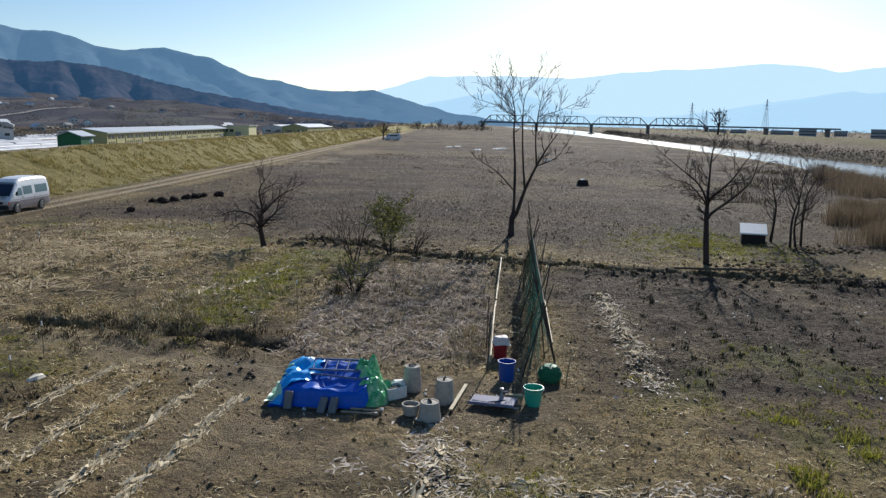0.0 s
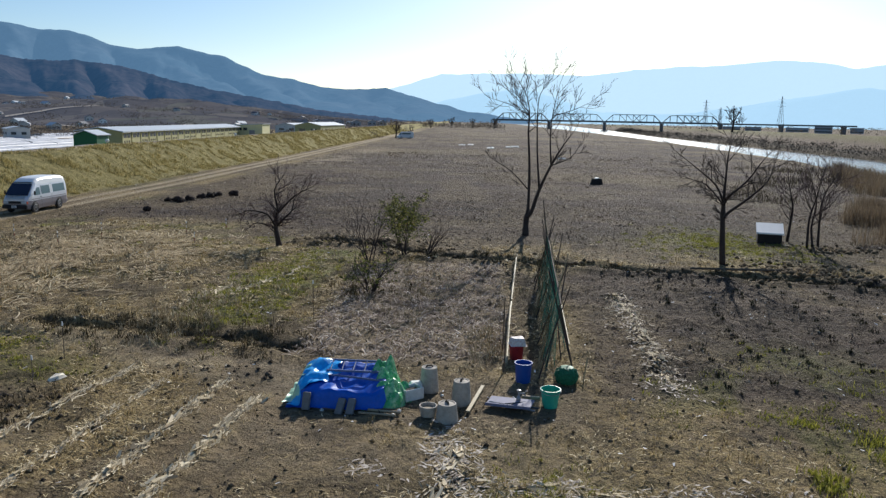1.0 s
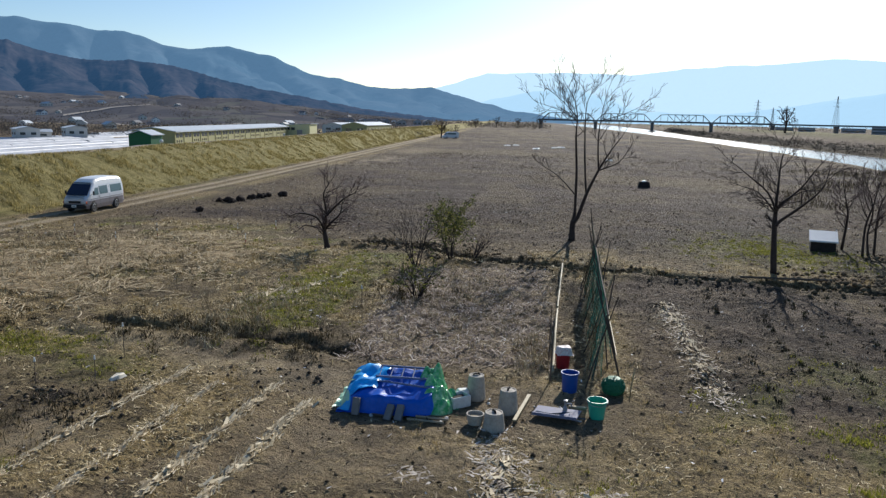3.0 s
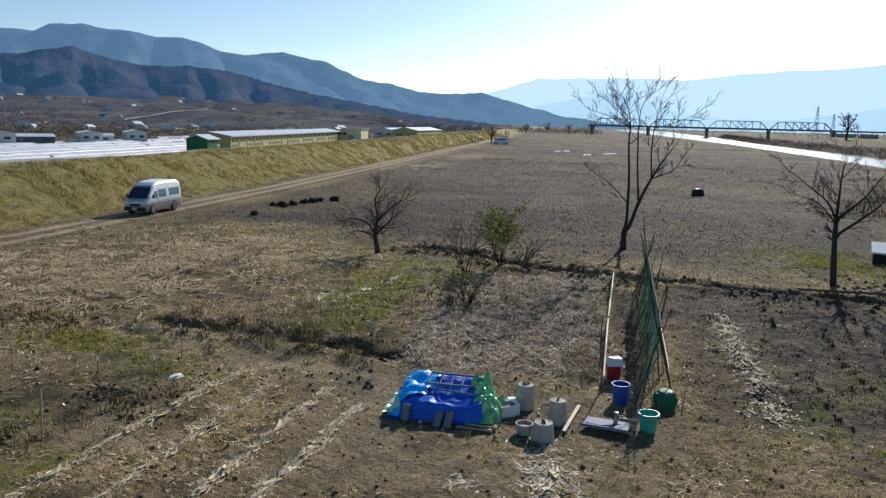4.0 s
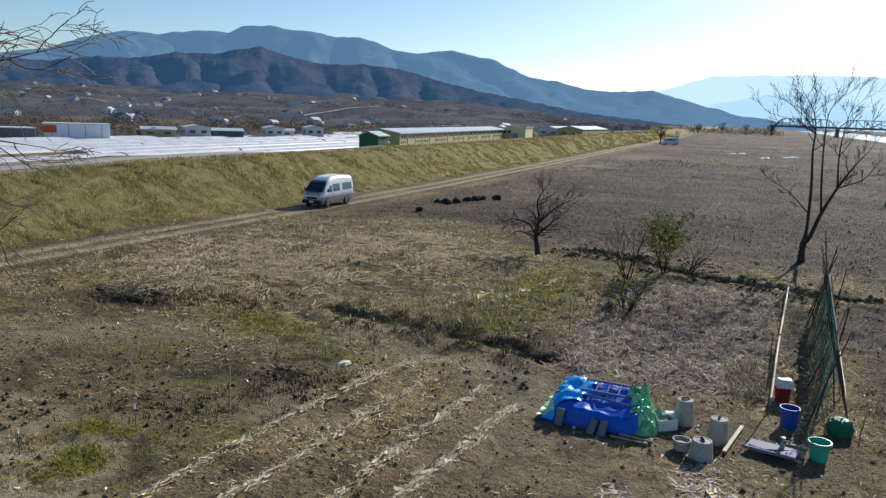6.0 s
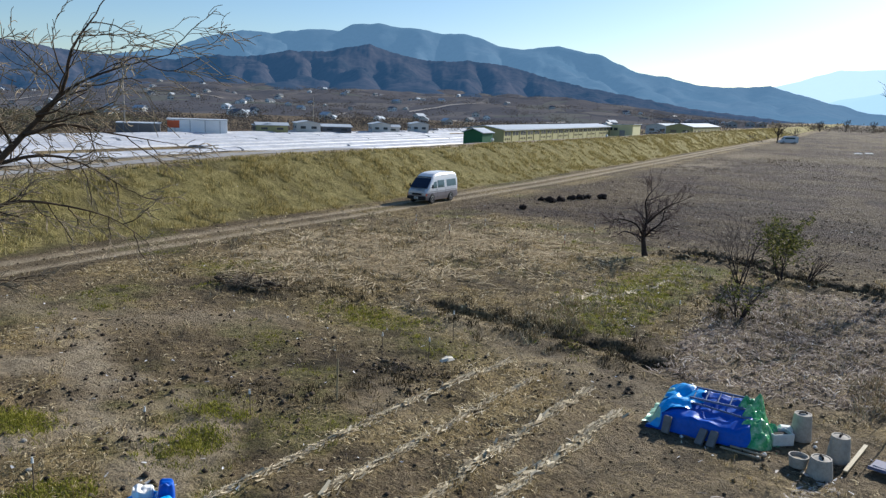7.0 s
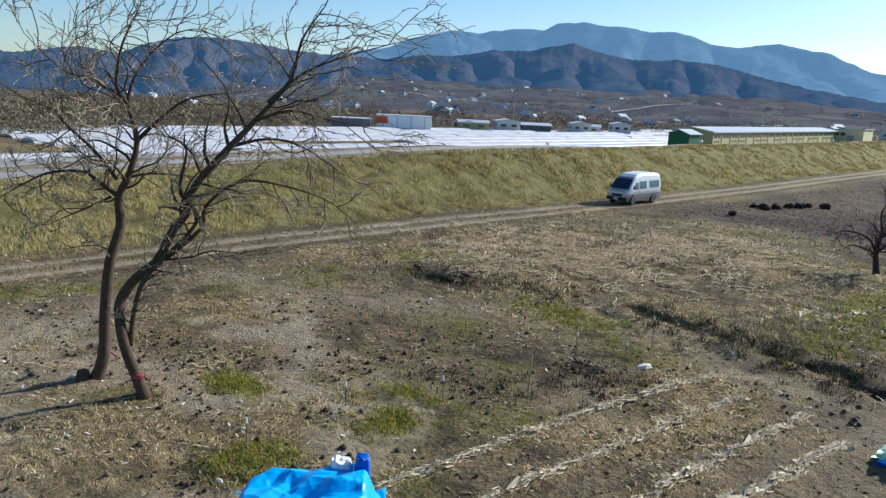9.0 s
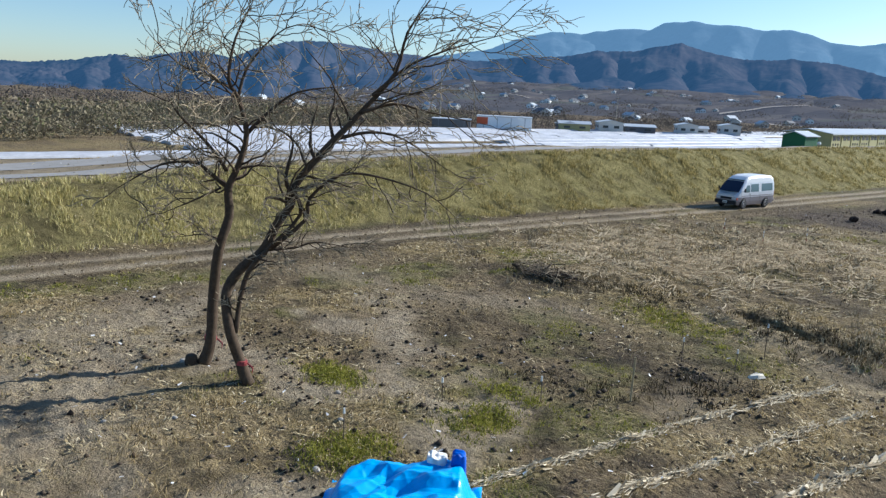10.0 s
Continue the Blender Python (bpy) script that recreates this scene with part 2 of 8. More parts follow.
def island_mat(name, stops, rough=0.85, through_light=0.0):
    """Each loose piece takes a colour of its own."""
    m, nt, bs = mat_new(name, rough, 0, 0.2)
    g = nt.nodes.new("ShaderNodeNewGeometry")
    col = ramp(nt, g.outputs["Random Per Island"], stops)
    nt.links.new(col, bs.inputs["Base Color"])
    if through_light:
        tr = nt.nodes.new("ShaderNodeBsdfTranslucent")
        nt.links.new(col, tr.inputs[0])
        mx = nt.nodes.new("ShaderNodeMixShader")
        mx.inputs[0].default_value = through_light
        nt.links.new(bs.outputs[0], mx.inputs[1])
        nt.links.new(tr.outputs[0], mx.inputs[2])
        nt.links.new(mx.outputs[0], nt.nodes["Material Output"].inputs[0])
    return m


def ground_material():
    m, nt, bs = mat_new("field_soil", 0.95, 0, 0.15)
    pos = nt.nodes.new("ShaderNodeNewGeometry").outputs["Position"]
    za = nt.nodes.new("ShaderNodeVertexColor")
    za.layer_name = "cover"
    zb = nt.nodes.new("ShaderNodeVertexColor")
    zb.layer_name = "kind"
    sa, sb = nt.nodes.new("ShaderNodeSeparateColor"), nt.nodes.new("ShaderNodeSeparateColor")
    nt.links.new(za.outputs[0], sa.inputs[0])
    nt.links.new(zb.outputs[0], sb.inputs[0])
    green, dry, bare = sa.outputs[0], sa.outputs[1], sa.outputs[2]
    dike, plough, wet_dark = sb.outputs[0], sb.outputs[1], sb.outputs[2]
    n1 = noise_tex(nt, 9.0, 6, 0.7, pos).outputs[0]
    n2 = noise_tex(nt, 1.3, 5, 0.65, pos).outputs[0]
    n3 = noise_tex(nt, 0.16, 4, 0.6, pos).outputs[0]
    n4 = noise_tex(nt, 35.0, 3, 0.7, pos).outputs[0]
    stretch = nt.nodes.new("ShaderNodeMapping")
    stretch.inputs["Scale"].default_value = (0.22, 0.9, 1.0)
    stretch.inputs["Rotation"].default_value = (0, 0, 0.35)
    nt.links.new(pos, stretch.inputs[0])
    ns = noise_tex(nt, 0.75, 6, 0.68, stretch.outputs[0]).outputs[0]
    curl = noise_tex(nt, 2.2, 5, 0.66, pos)
    curl.inputs["Distortion"].default_value = 2.4
    mat_straw = ramp(nt, curl.outputs[0], [(0.40, (0, 0, 0)), (0.56, (1, 1, 1))])
    fibre = noise_tex(nt, 6.5, 4, 0.7, pos)
    fibre.inputs["Distortion"].default_value = 3.0
    fib = ramp(nt, fibre.outputs[0], [(0.42, (0, 0, 0)), (0.60, (1, 1, 1))])
    soil = ramp(nt, n1, [(0.32, (0.060, 0.041, 0.022)), (0.5, (0.190, 0.131, 0.074)), (0.68, (0.410, 0.298, 0.170))])
    soil = mix(nt, ramp(nt, n2, [(0.40, (0, 0, 0)), (0.60, (0.80,) * 3)]), soil, (0.084, 0.059, 0.038))
    soil = mix(nt, calc(nt, "MULTIPLY", fib, 0.5), soil, (0.504, 0.389, 0.216))
    pl = ramp(nt, ns, [(0.34, (0.034, 0.021, 0.020)), (0.5, (0.066, 0.043, 0.040)), (0.68, (0.135, 0.092, 0.079))])
    pl = mix(nt, ramp(nt, n3, [(0.40, (0, 0, 0)), (0.66, (0.65,) * 3)]), pl, (0.088, 0.070, 0.044))
    pl = mix(nt, ramp(nt, n1, [(0.42, (0, 0, 0)), (0.75, (0.35,) * 3)]), pl, (0.182, 0.132, 0.104))
    sweep = nt.nodes.new("ShaderNodeMapping")
    sweep.inputs["Scale"].default_value = (0.30, 1.0, 1.0)
    sweep.inputs["Rotation"].default_value = (0, 0, -0.30)
    nt.links.new(pos, sweep.inputs[0])
    tuft = noise_tex(nt, 0.13, 6, 0.62, sweep.outputs[0])
    tuft.inputs["Distortion"].default_value = 0.8
    grown = ramp(nt, tuft.outputs[0], [(0.47, (0, 0, 0)), (0.57, (0.85,) * 3)])
    furrow = ramp(nt, tuft.outputs[0], [(0.33, (0.75,) * 3), (0.42, (0, 0, 0))])
    pl = mix(nt, furrow, pl, (0.036, 0.022, 0.024))
    pl = mix(nt, grown, pl, ramp(nt, ns, [(0.38, (0.062, 0.044, 0.035)), (0.62, (0.160, 0.118, 0.088))]))
    col = mix(nt, plough, soil, pl)
    dryc = ramp(nt, n1, [(0.28, (0.250, 0.177, 0.076)), (0.5, (0.480, 0.355, 0.162)), (0.72, (0.735, 0.568, 0.285))])
    dm = calc(nt, "MULTIPLY", dry, calc(nt, "ADD", 0.12, calc(nt, "ADD", calc(nt, "MULTIPLY", mat_straw, 0.75), calc(nt, "MULTIPLY", fib, 0.45))), True)
    col = mix(nt, dm, col, dryc)
    grc = ramp(nt, n1, [(0.28, (0.082, 0.100, 0.018)), (0.5, (0.188, 0.207, 0.040)), (0.75, (0.376, 0.368, 0.090))])
    gm = calc(nt, "MULTIPLY", green, ramp(nt, n2, [(0.26, (0, 0, 0)), (0.50, (1, 1, 1))]), True)
    gm = calc(nt, "MULTIPLY", gm, calc(nt, "SUBTRACT", 1.0, calc(nt, "MULTIPLY", fib, 0.5)))
    col = mix(nt, gm, col, grc)
    crumbs = noise_tex(nt, 3.4, 6, 0.72, pos)
    crumbs.inputs["Distortion"].default_value = 1.2
    col = mix(nt, ramp(nt, crumbs.outputs[0], [(0.38, (0.70,) * 3), (0.47, (0, 0, 0))]), col, (0.050, 0.037, 0.028))
    col = mix(nt, ramp(nt, crumbs.outputs[0], [(0.54, (0, 0, 0)), (0.64, (0.50,) * 3)]), col, (0.40, 0.315, 0.205))
    dk = ramp(nt, n2, [(0.28, (0.205, 0.172, 0.062)), (0.5, (0.345, 0.288, 0.108)), (0.72, (0.50, 0.415, 0.175))])
    dk = mix(nt, ramp(nt, fibre.outputs[0], [(0.38, (0.45,) * 3), (0.55, (0, 0, 0))]), dk, (0.090, 0.082, 0.022))
    col = mix(nt, dike, col, dk)
    brc = ramp(nt, n2, [(0.3, (0.47, 0.365, 0.238)), (0.7, (0.66, 0.540, 0.375))])
    col = mix(nt, bare, col, mix(nt, ramp(nt, n4, [(0.35, (0.3,) * 3), (0.65, (0, 0, 0))]), brc, (0.191, 0.140, 0.084)))
    col = mix(nt, wet_dark, col, (0.042, 0.032, 0.022))
    nt.links.new(col, bs.inputs["Base Color"])
    h = calc(nt, "ADD", calc(nt, "MULTIPLY", n1, 0.7), calc(nt, "MULTIPLY", n4, 0.3))
    h = calc(nt, "ADD", h, calc(nt, "MULTIPLY", noise_tex(nt, 2.6, 4, 0.6, pos).outputs[0], 1.9))
    h = calc(nt, "ADD", h, calc(nt, "MULTIPLY", fibre.outputs[0], 0.9))
    h = calc(nt, "ADD", h, calc(nt, "MULTIPLY", plough, calc(nt, "MULTIPLY", ns, 1.2)))
    bump(nt, bs, h, 1.0, 0.26)
    return m


M_GROUND = ground_material()
M_BARK = plain("bark_grey_brown", (0.078, 0.053, 0.034), 0.9, var=0.45, scale=9, bumpy=0.8)
M_BARK_DARK = plain("bark_dark", (0.050, 0.036, 0.030), 0.9, var=0.4, scale=9, bumpy=0.8)
M_TWIG = plain("twigs_grey", (0.33, 0.262, 0.172), 0.9, var=0.35, scale=5)
M_TWIG_RED = plain("twigs_reddish", (0.135, 0.090, 0.082), 0.9, var=0.35, scale=5)
M_TWIG_DARK = plain("twigs_brown", (0.070, 0.050, 0.042), 0.9, var=0.35, scale=5)
M_BLUE = plain("tarpaulin_blue", (0.0, 0.095, 0.52), 0.40, var=0.22, scale=3, spec=0.25, dirt_or_glint=(0.25, 0.25, 0.24), dirt_or_glint_amount=0.12)
M_SKYBLUE = plain("tarpaulin_bright_blue", (0.01, 0.38, 0.90), 0.38, var=0.2, scale=3, spec=0.5)
# pale patches paint in highlights on the crumpled green sheet
M_GREEN_TARP = plain("tarpaulin_green", (0.055, 0.36, 0.12), 0.26, var=0.3, scale=4, spec=0.6, dirt_or_glint=(0.62, 0.78, 0.55), dirt_or_glint_amount=0.75)
M_PALE_GREEN = plain("faded_green_sheet", (0.36, 0.60, 0.42), 0.35, var=0.3, scale=5, spec=0.5)
M_CONCRETE = plain("weathered_grey_plastic", (0.42, 0.375, 0.315), 0.75, var=0.15, scale=7, bumpy=0.2, dirt_or_glint=(0.13, 0.11, 0.09))
M_WHITE_PL = plain("white_plastic", (0.74, 0.74, 0.70), 0.5, var=0.08, scale=5, dirt_or_glint=(0.35, 0.30, 0.24))
M_TURQ = plain("turquoise_plastic", (0.035, 0.40, 0.27), 0.42, var=0.12, scale=4, spec=0.5)
M_BIN_BLUE = plain("blue_plastic", (0.008, 0.07, 0.33), 0.4, var=0.12, scale=4, spec=0.5)
M_RED = plain("red_plastic", (0.27, 0.012, 0.02), 0.45, var=0.2, scale=4)
M_BAG = plain("white_bag", (0.72, 0.66, 0.62), 0.6, var=0.1, scale=12, dirt_or_glint=(0.45, 0.12, 0.08), dirt_or_glint_amount=0.8)
M_NET = plain("green_net", (0.03, 0.17, 0.085), 0.6, var=0.35, scale=14)
M_NET_PALE = plain("faded_green_net", (0.04, 0.17, 0.11), 0.7, var=0.35, scale=14)
M_BAMBOO = plain("pale_bamboo", (0.36, 0.29, 0.17), 0.6, var=0.25, scale=4)
M_POLE = plain("weathered_poles", (0.13, 0.098, 0.072), 0.85, var=0.35, scale=6)
M_POLE_DARK = plain("dark_crooked_poles", (0.062, 0.046, 0.038), 0.9, var=0.35, scale=6)
M_WOOD = plain("raw_timber", (0.36, 0.29, 0.20), 0.8, var=0.25, scale=5)
M_STEEL = plain("dull_steel", (0.30, 0.31, 0.33), 0.45, 0.6, var=0.2, scale=5, dirt_or_glint=(0.16, 0.12, 0.09))
M_DARK = plain("dark_shadowed_stuff", (0.028, 0.022, 0.019), 0.9, var=0.4, scale=7)
M_BALE = plain("dark_brown_fibre", (0.042, 0.026, 0.019), 0.95, var=0.45, scale=6, bumpy=0.9)
M_PLATE = plain("grey_sheet_metal", (0.21, 0.21, 0.30), 0.65, 0.0, var=0.15, scale=3, dirt_or_glint=(0.2, 0.17, 0.14))
M_BRICK = plain("grey_block", (0.19, 0.18, 0.175), 0.9, var=0.2, scale=9, bumpy=0.4)
M_VAN_TOP = plain("silver_paint", (0.66, 0.67, 0.70), 0.28, 0.15, var=0.04, scale=2, spec=0.6)
M_VAN_ROOF = plain("white_paint", (0.76, 0.76, 0.76), 0.3, 0.0, var=0.03, scale=2, spec=0.6)
M_VAN_LOW = plain("mauve_grey_paint", (0.235, 0.215, 0.235), 0.35, 0.3, var=0.06, scale=2, spec=0.5, dirt_or_glint=(0.24, 0.19, 0.14))
M_BLACK = plain("black_rubber", (0.022, 0.022, 0.023), 0.8, var=0.2, scale=8)
M_LADDER = plain("painted_ladder", (0.13, 0.17, 0.29), 0.6, var=0.2, scale=6, spec=0.1)
M_RIM = plain("wheel_metal", (0.45, 0.45, 0.46), 0.4, 0.7, var=0.1, scale=8)
M_LAMP = plain("clear_lamp", (0.55, 0.57, 0.58), 0.15, 0.1, var=0.05, scale=8, spec=0.8)
M_LAMP_RED = plain("red_lamp", (0.35, 0.02, 0.015), 0.25, var=0.05, scale=8, spec=0.7)
M_ROOF = plain("pale_sheet_roof", (0.50, 0.53, 0.56), 0.5, 0.1, var=0.08, scale=0.4)
M_YELLOW = plain("yellow_green_wall", (0.36, 0.335, 0.165), 0.8, var=0.08, scale=0.6)
M_GREEN_WALL = plain("dark_green_sheet", (0.012, 0.105, 0.042), 0.55, var=0.12, scale=0.8)
M_WINDOW = plain("dark_window", (0.045, 0.055, 0.06), 0.2, var=0.1, scale=2, spec=0.6)
M_FILM = plain("white_plastic_film", (0.52, 0.52, 0.54), 0.55, var=0.32, scale=0.30, spec=0.4)
M_WALL = plain("pale_render", (0.62, 0.60, 0.56), 0.85, var=0.1, scale=0.5)
M_ORANGE = plain("orange_panel", (0.60, 0.12, 0.05), 0.6, var=0.1, scale=0.5)
M_TILE = plain("grey_roof_tile", (0.12, 0.125, 0.14), 0.6, var=0.2, scale=0.8)
M_FARBLOCK = plain("hazy_grey_wall", (0.30, 0.33, 0.36), 0.9, var=0.1, scale=0.3)
M_BRIDGE = plain("bridge_steel", (0.13, 0.15, 0.16), 0.7, 0.1, var=0.15, scale=0.2)
M_PIER = plain("pier_concrete", (0.16, 0.155, 0.15), 0.9, var=0.2, scale=0.3)
M_HUT_ROOF = plain("bleached_board", (0.88, 0.86, 0.82), 0.6, var=0.06, scale=3)
M_SLAB = plain("cream_stone", (0.80, 0.72, 0.58), 0.8, var=0.15, scale=8, bumpy=0.3)
M_LANE = plain("pale_gravel_lane", (0.33, 0.29, 0.25), 0.95, var=0.2, scale=0.3)
M_CAR = plain("white_car_paint", (0.70, 0.71, 0.73), 0.3, var=0.03, scale=2, spec=0.6)

M_DRY = island_mat("dry_grass_blades", [(0, (0.138, 0.098, 0.042)), (0.35, (0.276, 0.200, 0.088)), (0.7, (0.445, 0.335, 0.160)), (1, (0.636, 0.500, 0.269))], 0.85, 0.35)
M_OLIVE = island_mat("olive_grass_blades", [(0, (0.17, 0.140, 0.050)), (0.4, (0.31, 0.254, 0.095)), (0.75, (0.45, 0.368, 0.150)), (1, (0.61, 0.50, 0.235))], 0.85, 0.35)
M_OLIVE_PALE = island_mat("pale_olive_grass_blades", [(0, (0.25, 0.218, 0.078)), (0.4, (0.44, 0.380, 0.150)), (0.75, (0.62, 0.53, 0.235)), (1, (0.80, 0.68, 0.36))], 0.85, 0.4)
M_LUSH = island_mat("green_grass_blades", [(0, (0.095, 0.105, 0.016)), (0.5, (0.25, 0.245, 0.036)), (1, (0.47, 0.43, 0.09))], 0.8, 0.35)
M_STRAW = island_mat("pale_straw", [(0, (0.254, 0.190, 0.101)), (0.5, (0.435, 0.335, 0.189)), (1, (0.657, 0.540, 0.336))], 0.85)
M_CLOD = island_mat("soil_clods", [(0, (0.080, 0.055, 0.032)), (0.5, (0.159, 0.112, 0.064)), (1, (0.265, 0.195, 0.113))], 0.95)
M_TURF = island_mat("dug_earth", [(0, (0.040, 0.030, 0.022)), (0.6, (0.095, 0.070, 0.048)), (1, (0.19, 0.145, 0.098))], 0.95)
M_LEAF = island_mat("evergreen_leaves", [(0, (0.040, 0.052, 0.012)), (0.5, (0.125, 0.140, 0.032)), (1, (0.38, 0.34, 0.10))], 0.6, 0.4)
M_WEED = island_mat("dark_weeds", [(0, (0.048, 0.036, 0.017)), (0.6, (0.111, 0.082, 0.038)), (1, (0.201, 0.150, 0.071))], 0.9)
M_REED = island_mat("tan_reeds", [(0, (0.13, 0.092, 0.056)), (0.5, (0.235, 0.172, 0.108)), (1, (0.37, 0.285, 0.185))], 0.9, 0.2)
M_SCRUB = island_mat("winter_scrub", [(0, (0.11, 0.088, 0.068)), (0.5, (0.17, 0.138, 0.106)), (0.85, (0.24, 0.20, 0.155)), (1, (0.11, 0.12, 0.055))], 0.95, 0.2)
M_BANKBUSH = island_mat("dark_bank_scrub", [(0, (0.030, 0.028, 0.024)), (0.6, (0.060, 0.054, 0.042)), (1, (0.105, 0.092, 0.068))], 0.95)
M_TUFT = island_mat("far_field_tufts", [(0, (0.070, 0.050, 0.042)), (0.35, (0.125, 0.092, 0.072)), (0.7, (0.22, 0.168, 0.122)), (1, (0.42, 0.34, 0.24))], 0.95, 0.3)
M_RESIDUE = island_mat("dead_crop_stems", [(0, (0.11, 0.080, 0.066)), (0.5, (0.33, 0.258, 0.208)), (0.85, (0.58, 0.485, 0.39)), (1, (0.82, 0.73, 0.61))], 0.9, 0.3)
M_STUMP = island_mat("withered_crop", [(0, (0.022, 0.017, 0.010)), (0.6, (0.060, 0.047, 0.022)), (1, (0.13, 0.115, 0.045))], 0.9)
M_HUSK = island_mat("bleached_husks", [(0, (0.19, 0.152, 0.118)), (0.5, (0.38, 0.322, 0.262)), (1, (0.66, 0.58, 0.49))], 0.85)
M_SEDGE = island_mat("golden_sedge_blades", [(0, (0.17, 0.125, 0.070)), (0.35, (0.46, 0.355, 0.210)), (1, (0.84, 0.70, 0.47))], 0.9, 0.3)
M_HILLWOOD = island_mat("hillside_thickets", [(0, (0.072, 0.063, 0.058)), (0.6, (0.118, 0.100, 0.088)), (0.85, (0.16, 0.135, 0.112)), (1, (0.066, 0.074, 0.044))], 0.95, 0.2)
M_STROKE = island_mat("mixed_dead_grass", [(0, (0.030, 0.023, 0.014)), (0.28, (0.14, 0.106, 0.055)), (0.55, (0.39, 0.30, 0.160)), (0.8, (0.64, 0.51, 0.290)), (1, (0.84, 0.70, 0.45))], 0.9)
M_STUBBLE = island_mat("soil_and_stubble", [(0, (0.040, 0.029, 0.024)), (0.5, (0.095, 0.070, 0.056)), (0.85, (0.19, 0.148, 0.112)), (1, (0.40, 0.33, 0.24))], 0.95)
M_BANK = island_mat("olive_scrub", [(0, (0.10, 0.086, 0.052)), (0.5, (0.20, 0.168, 0.108)), (0.85, (0.30, 0.25, 0.165)), (1, (0.14, 0.155, 0.065))], 0.95, 0.2)
M_PALE = island_mat("bleached_litter", [(0, (0.55, 0.53, 0.50)), (1, (0.85, 0.84, 0.82))], 0.7)


def glass_material():
    m, nt, bs = mat_new("tinted_glass", 0.05, 0, 0.6)
    bs.inputs["Base Color"].default_value = (0.085, 0.125, 0.125, 1)
    return m


def water_material():
    m, nt, bs = mat_new("river_water", 0.16, 0, 0.6)
    bs.inputs["Base Color"].default_value = (0.10, 0.12, 0.13, 1)
    pos = nt.nodes.new("ShaderNodeNewGeometry").outputs["Position"]
    bump(nt, bs, noise_tex(nt, 0.6, 4, 0.6, pos).outputs[0], 0.5, 0.25)
    return m


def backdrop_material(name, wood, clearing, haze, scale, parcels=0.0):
    """Distant woods whose haze is painted in as an even glow of the surface."""
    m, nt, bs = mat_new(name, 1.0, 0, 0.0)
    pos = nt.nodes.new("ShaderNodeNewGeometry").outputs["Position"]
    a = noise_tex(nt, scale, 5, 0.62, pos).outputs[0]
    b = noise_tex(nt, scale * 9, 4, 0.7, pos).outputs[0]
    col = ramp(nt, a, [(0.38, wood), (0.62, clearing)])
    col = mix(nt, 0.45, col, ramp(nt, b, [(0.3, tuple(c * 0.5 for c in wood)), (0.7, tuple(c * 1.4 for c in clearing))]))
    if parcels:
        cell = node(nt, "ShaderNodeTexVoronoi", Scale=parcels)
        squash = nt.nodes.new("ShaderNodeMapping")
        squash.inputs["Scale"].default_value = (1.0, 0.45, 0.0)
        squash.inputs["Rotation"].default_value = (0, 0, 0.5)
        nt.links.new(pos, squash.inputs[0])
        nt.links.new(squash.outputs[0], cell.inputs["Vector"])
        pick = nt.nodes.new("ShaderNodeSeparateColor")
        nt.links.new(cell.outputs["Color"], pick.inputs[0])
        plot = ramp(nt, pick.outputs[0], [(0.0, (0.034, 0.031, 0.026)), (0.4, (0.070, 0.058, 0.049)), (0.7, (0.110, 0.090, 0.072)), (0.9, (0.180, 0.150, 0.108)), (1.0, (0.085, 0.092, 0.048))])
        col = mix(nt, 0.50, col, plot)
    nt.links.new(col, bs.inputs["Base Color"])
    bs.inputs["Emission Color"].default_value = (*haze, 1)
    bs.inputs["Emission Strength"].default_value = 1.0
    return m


M_GLASS = glass_material()
M_SCREEN = plain("dark_windscreen", (0.012, 0.020, 0.045), 0.08, var=0.05, scale=2, spec=0.5)
M_WATER = water_material()
# hill colours carry painted haze: a blue surface glow, stronger with distance
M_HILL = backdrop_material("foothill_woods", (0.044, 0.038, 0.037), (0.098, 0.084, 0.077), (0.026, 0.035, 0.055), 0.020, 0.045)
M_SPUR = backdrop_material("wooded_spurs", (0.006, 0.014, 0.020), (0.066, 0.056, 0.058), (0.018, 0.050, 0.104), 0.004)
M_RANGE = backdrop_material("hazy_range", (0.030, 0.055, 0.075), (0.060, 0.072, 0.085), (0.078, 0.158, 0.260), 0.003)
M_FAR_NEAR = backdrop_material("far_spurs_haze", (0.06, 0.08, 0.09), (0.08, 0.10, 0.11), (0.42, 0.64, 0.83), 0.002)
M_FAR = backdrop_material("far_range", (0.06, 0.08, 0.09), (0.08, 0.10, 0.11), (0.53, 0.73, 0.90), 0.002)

# ---------------------------------------------------------------- ground


def spread(lo, hi, dense_lo, dense_hi, stepsize, grow):
    mid = list(np.arange(dense_lo, dense_hi + 1e-6, stepsize))
    up, s = [mid[-1]], stepsize
    while up[-1] < hi:
        s *= grow
        up.append(up[-1] + s)
    dn, s = [mid[0]], stepsize
    while dn[-1] > lo:
        s *= grow
        dn.append(dn[-1] - s)
    return np.array(dn[:0:-1] + mid + up[1:])


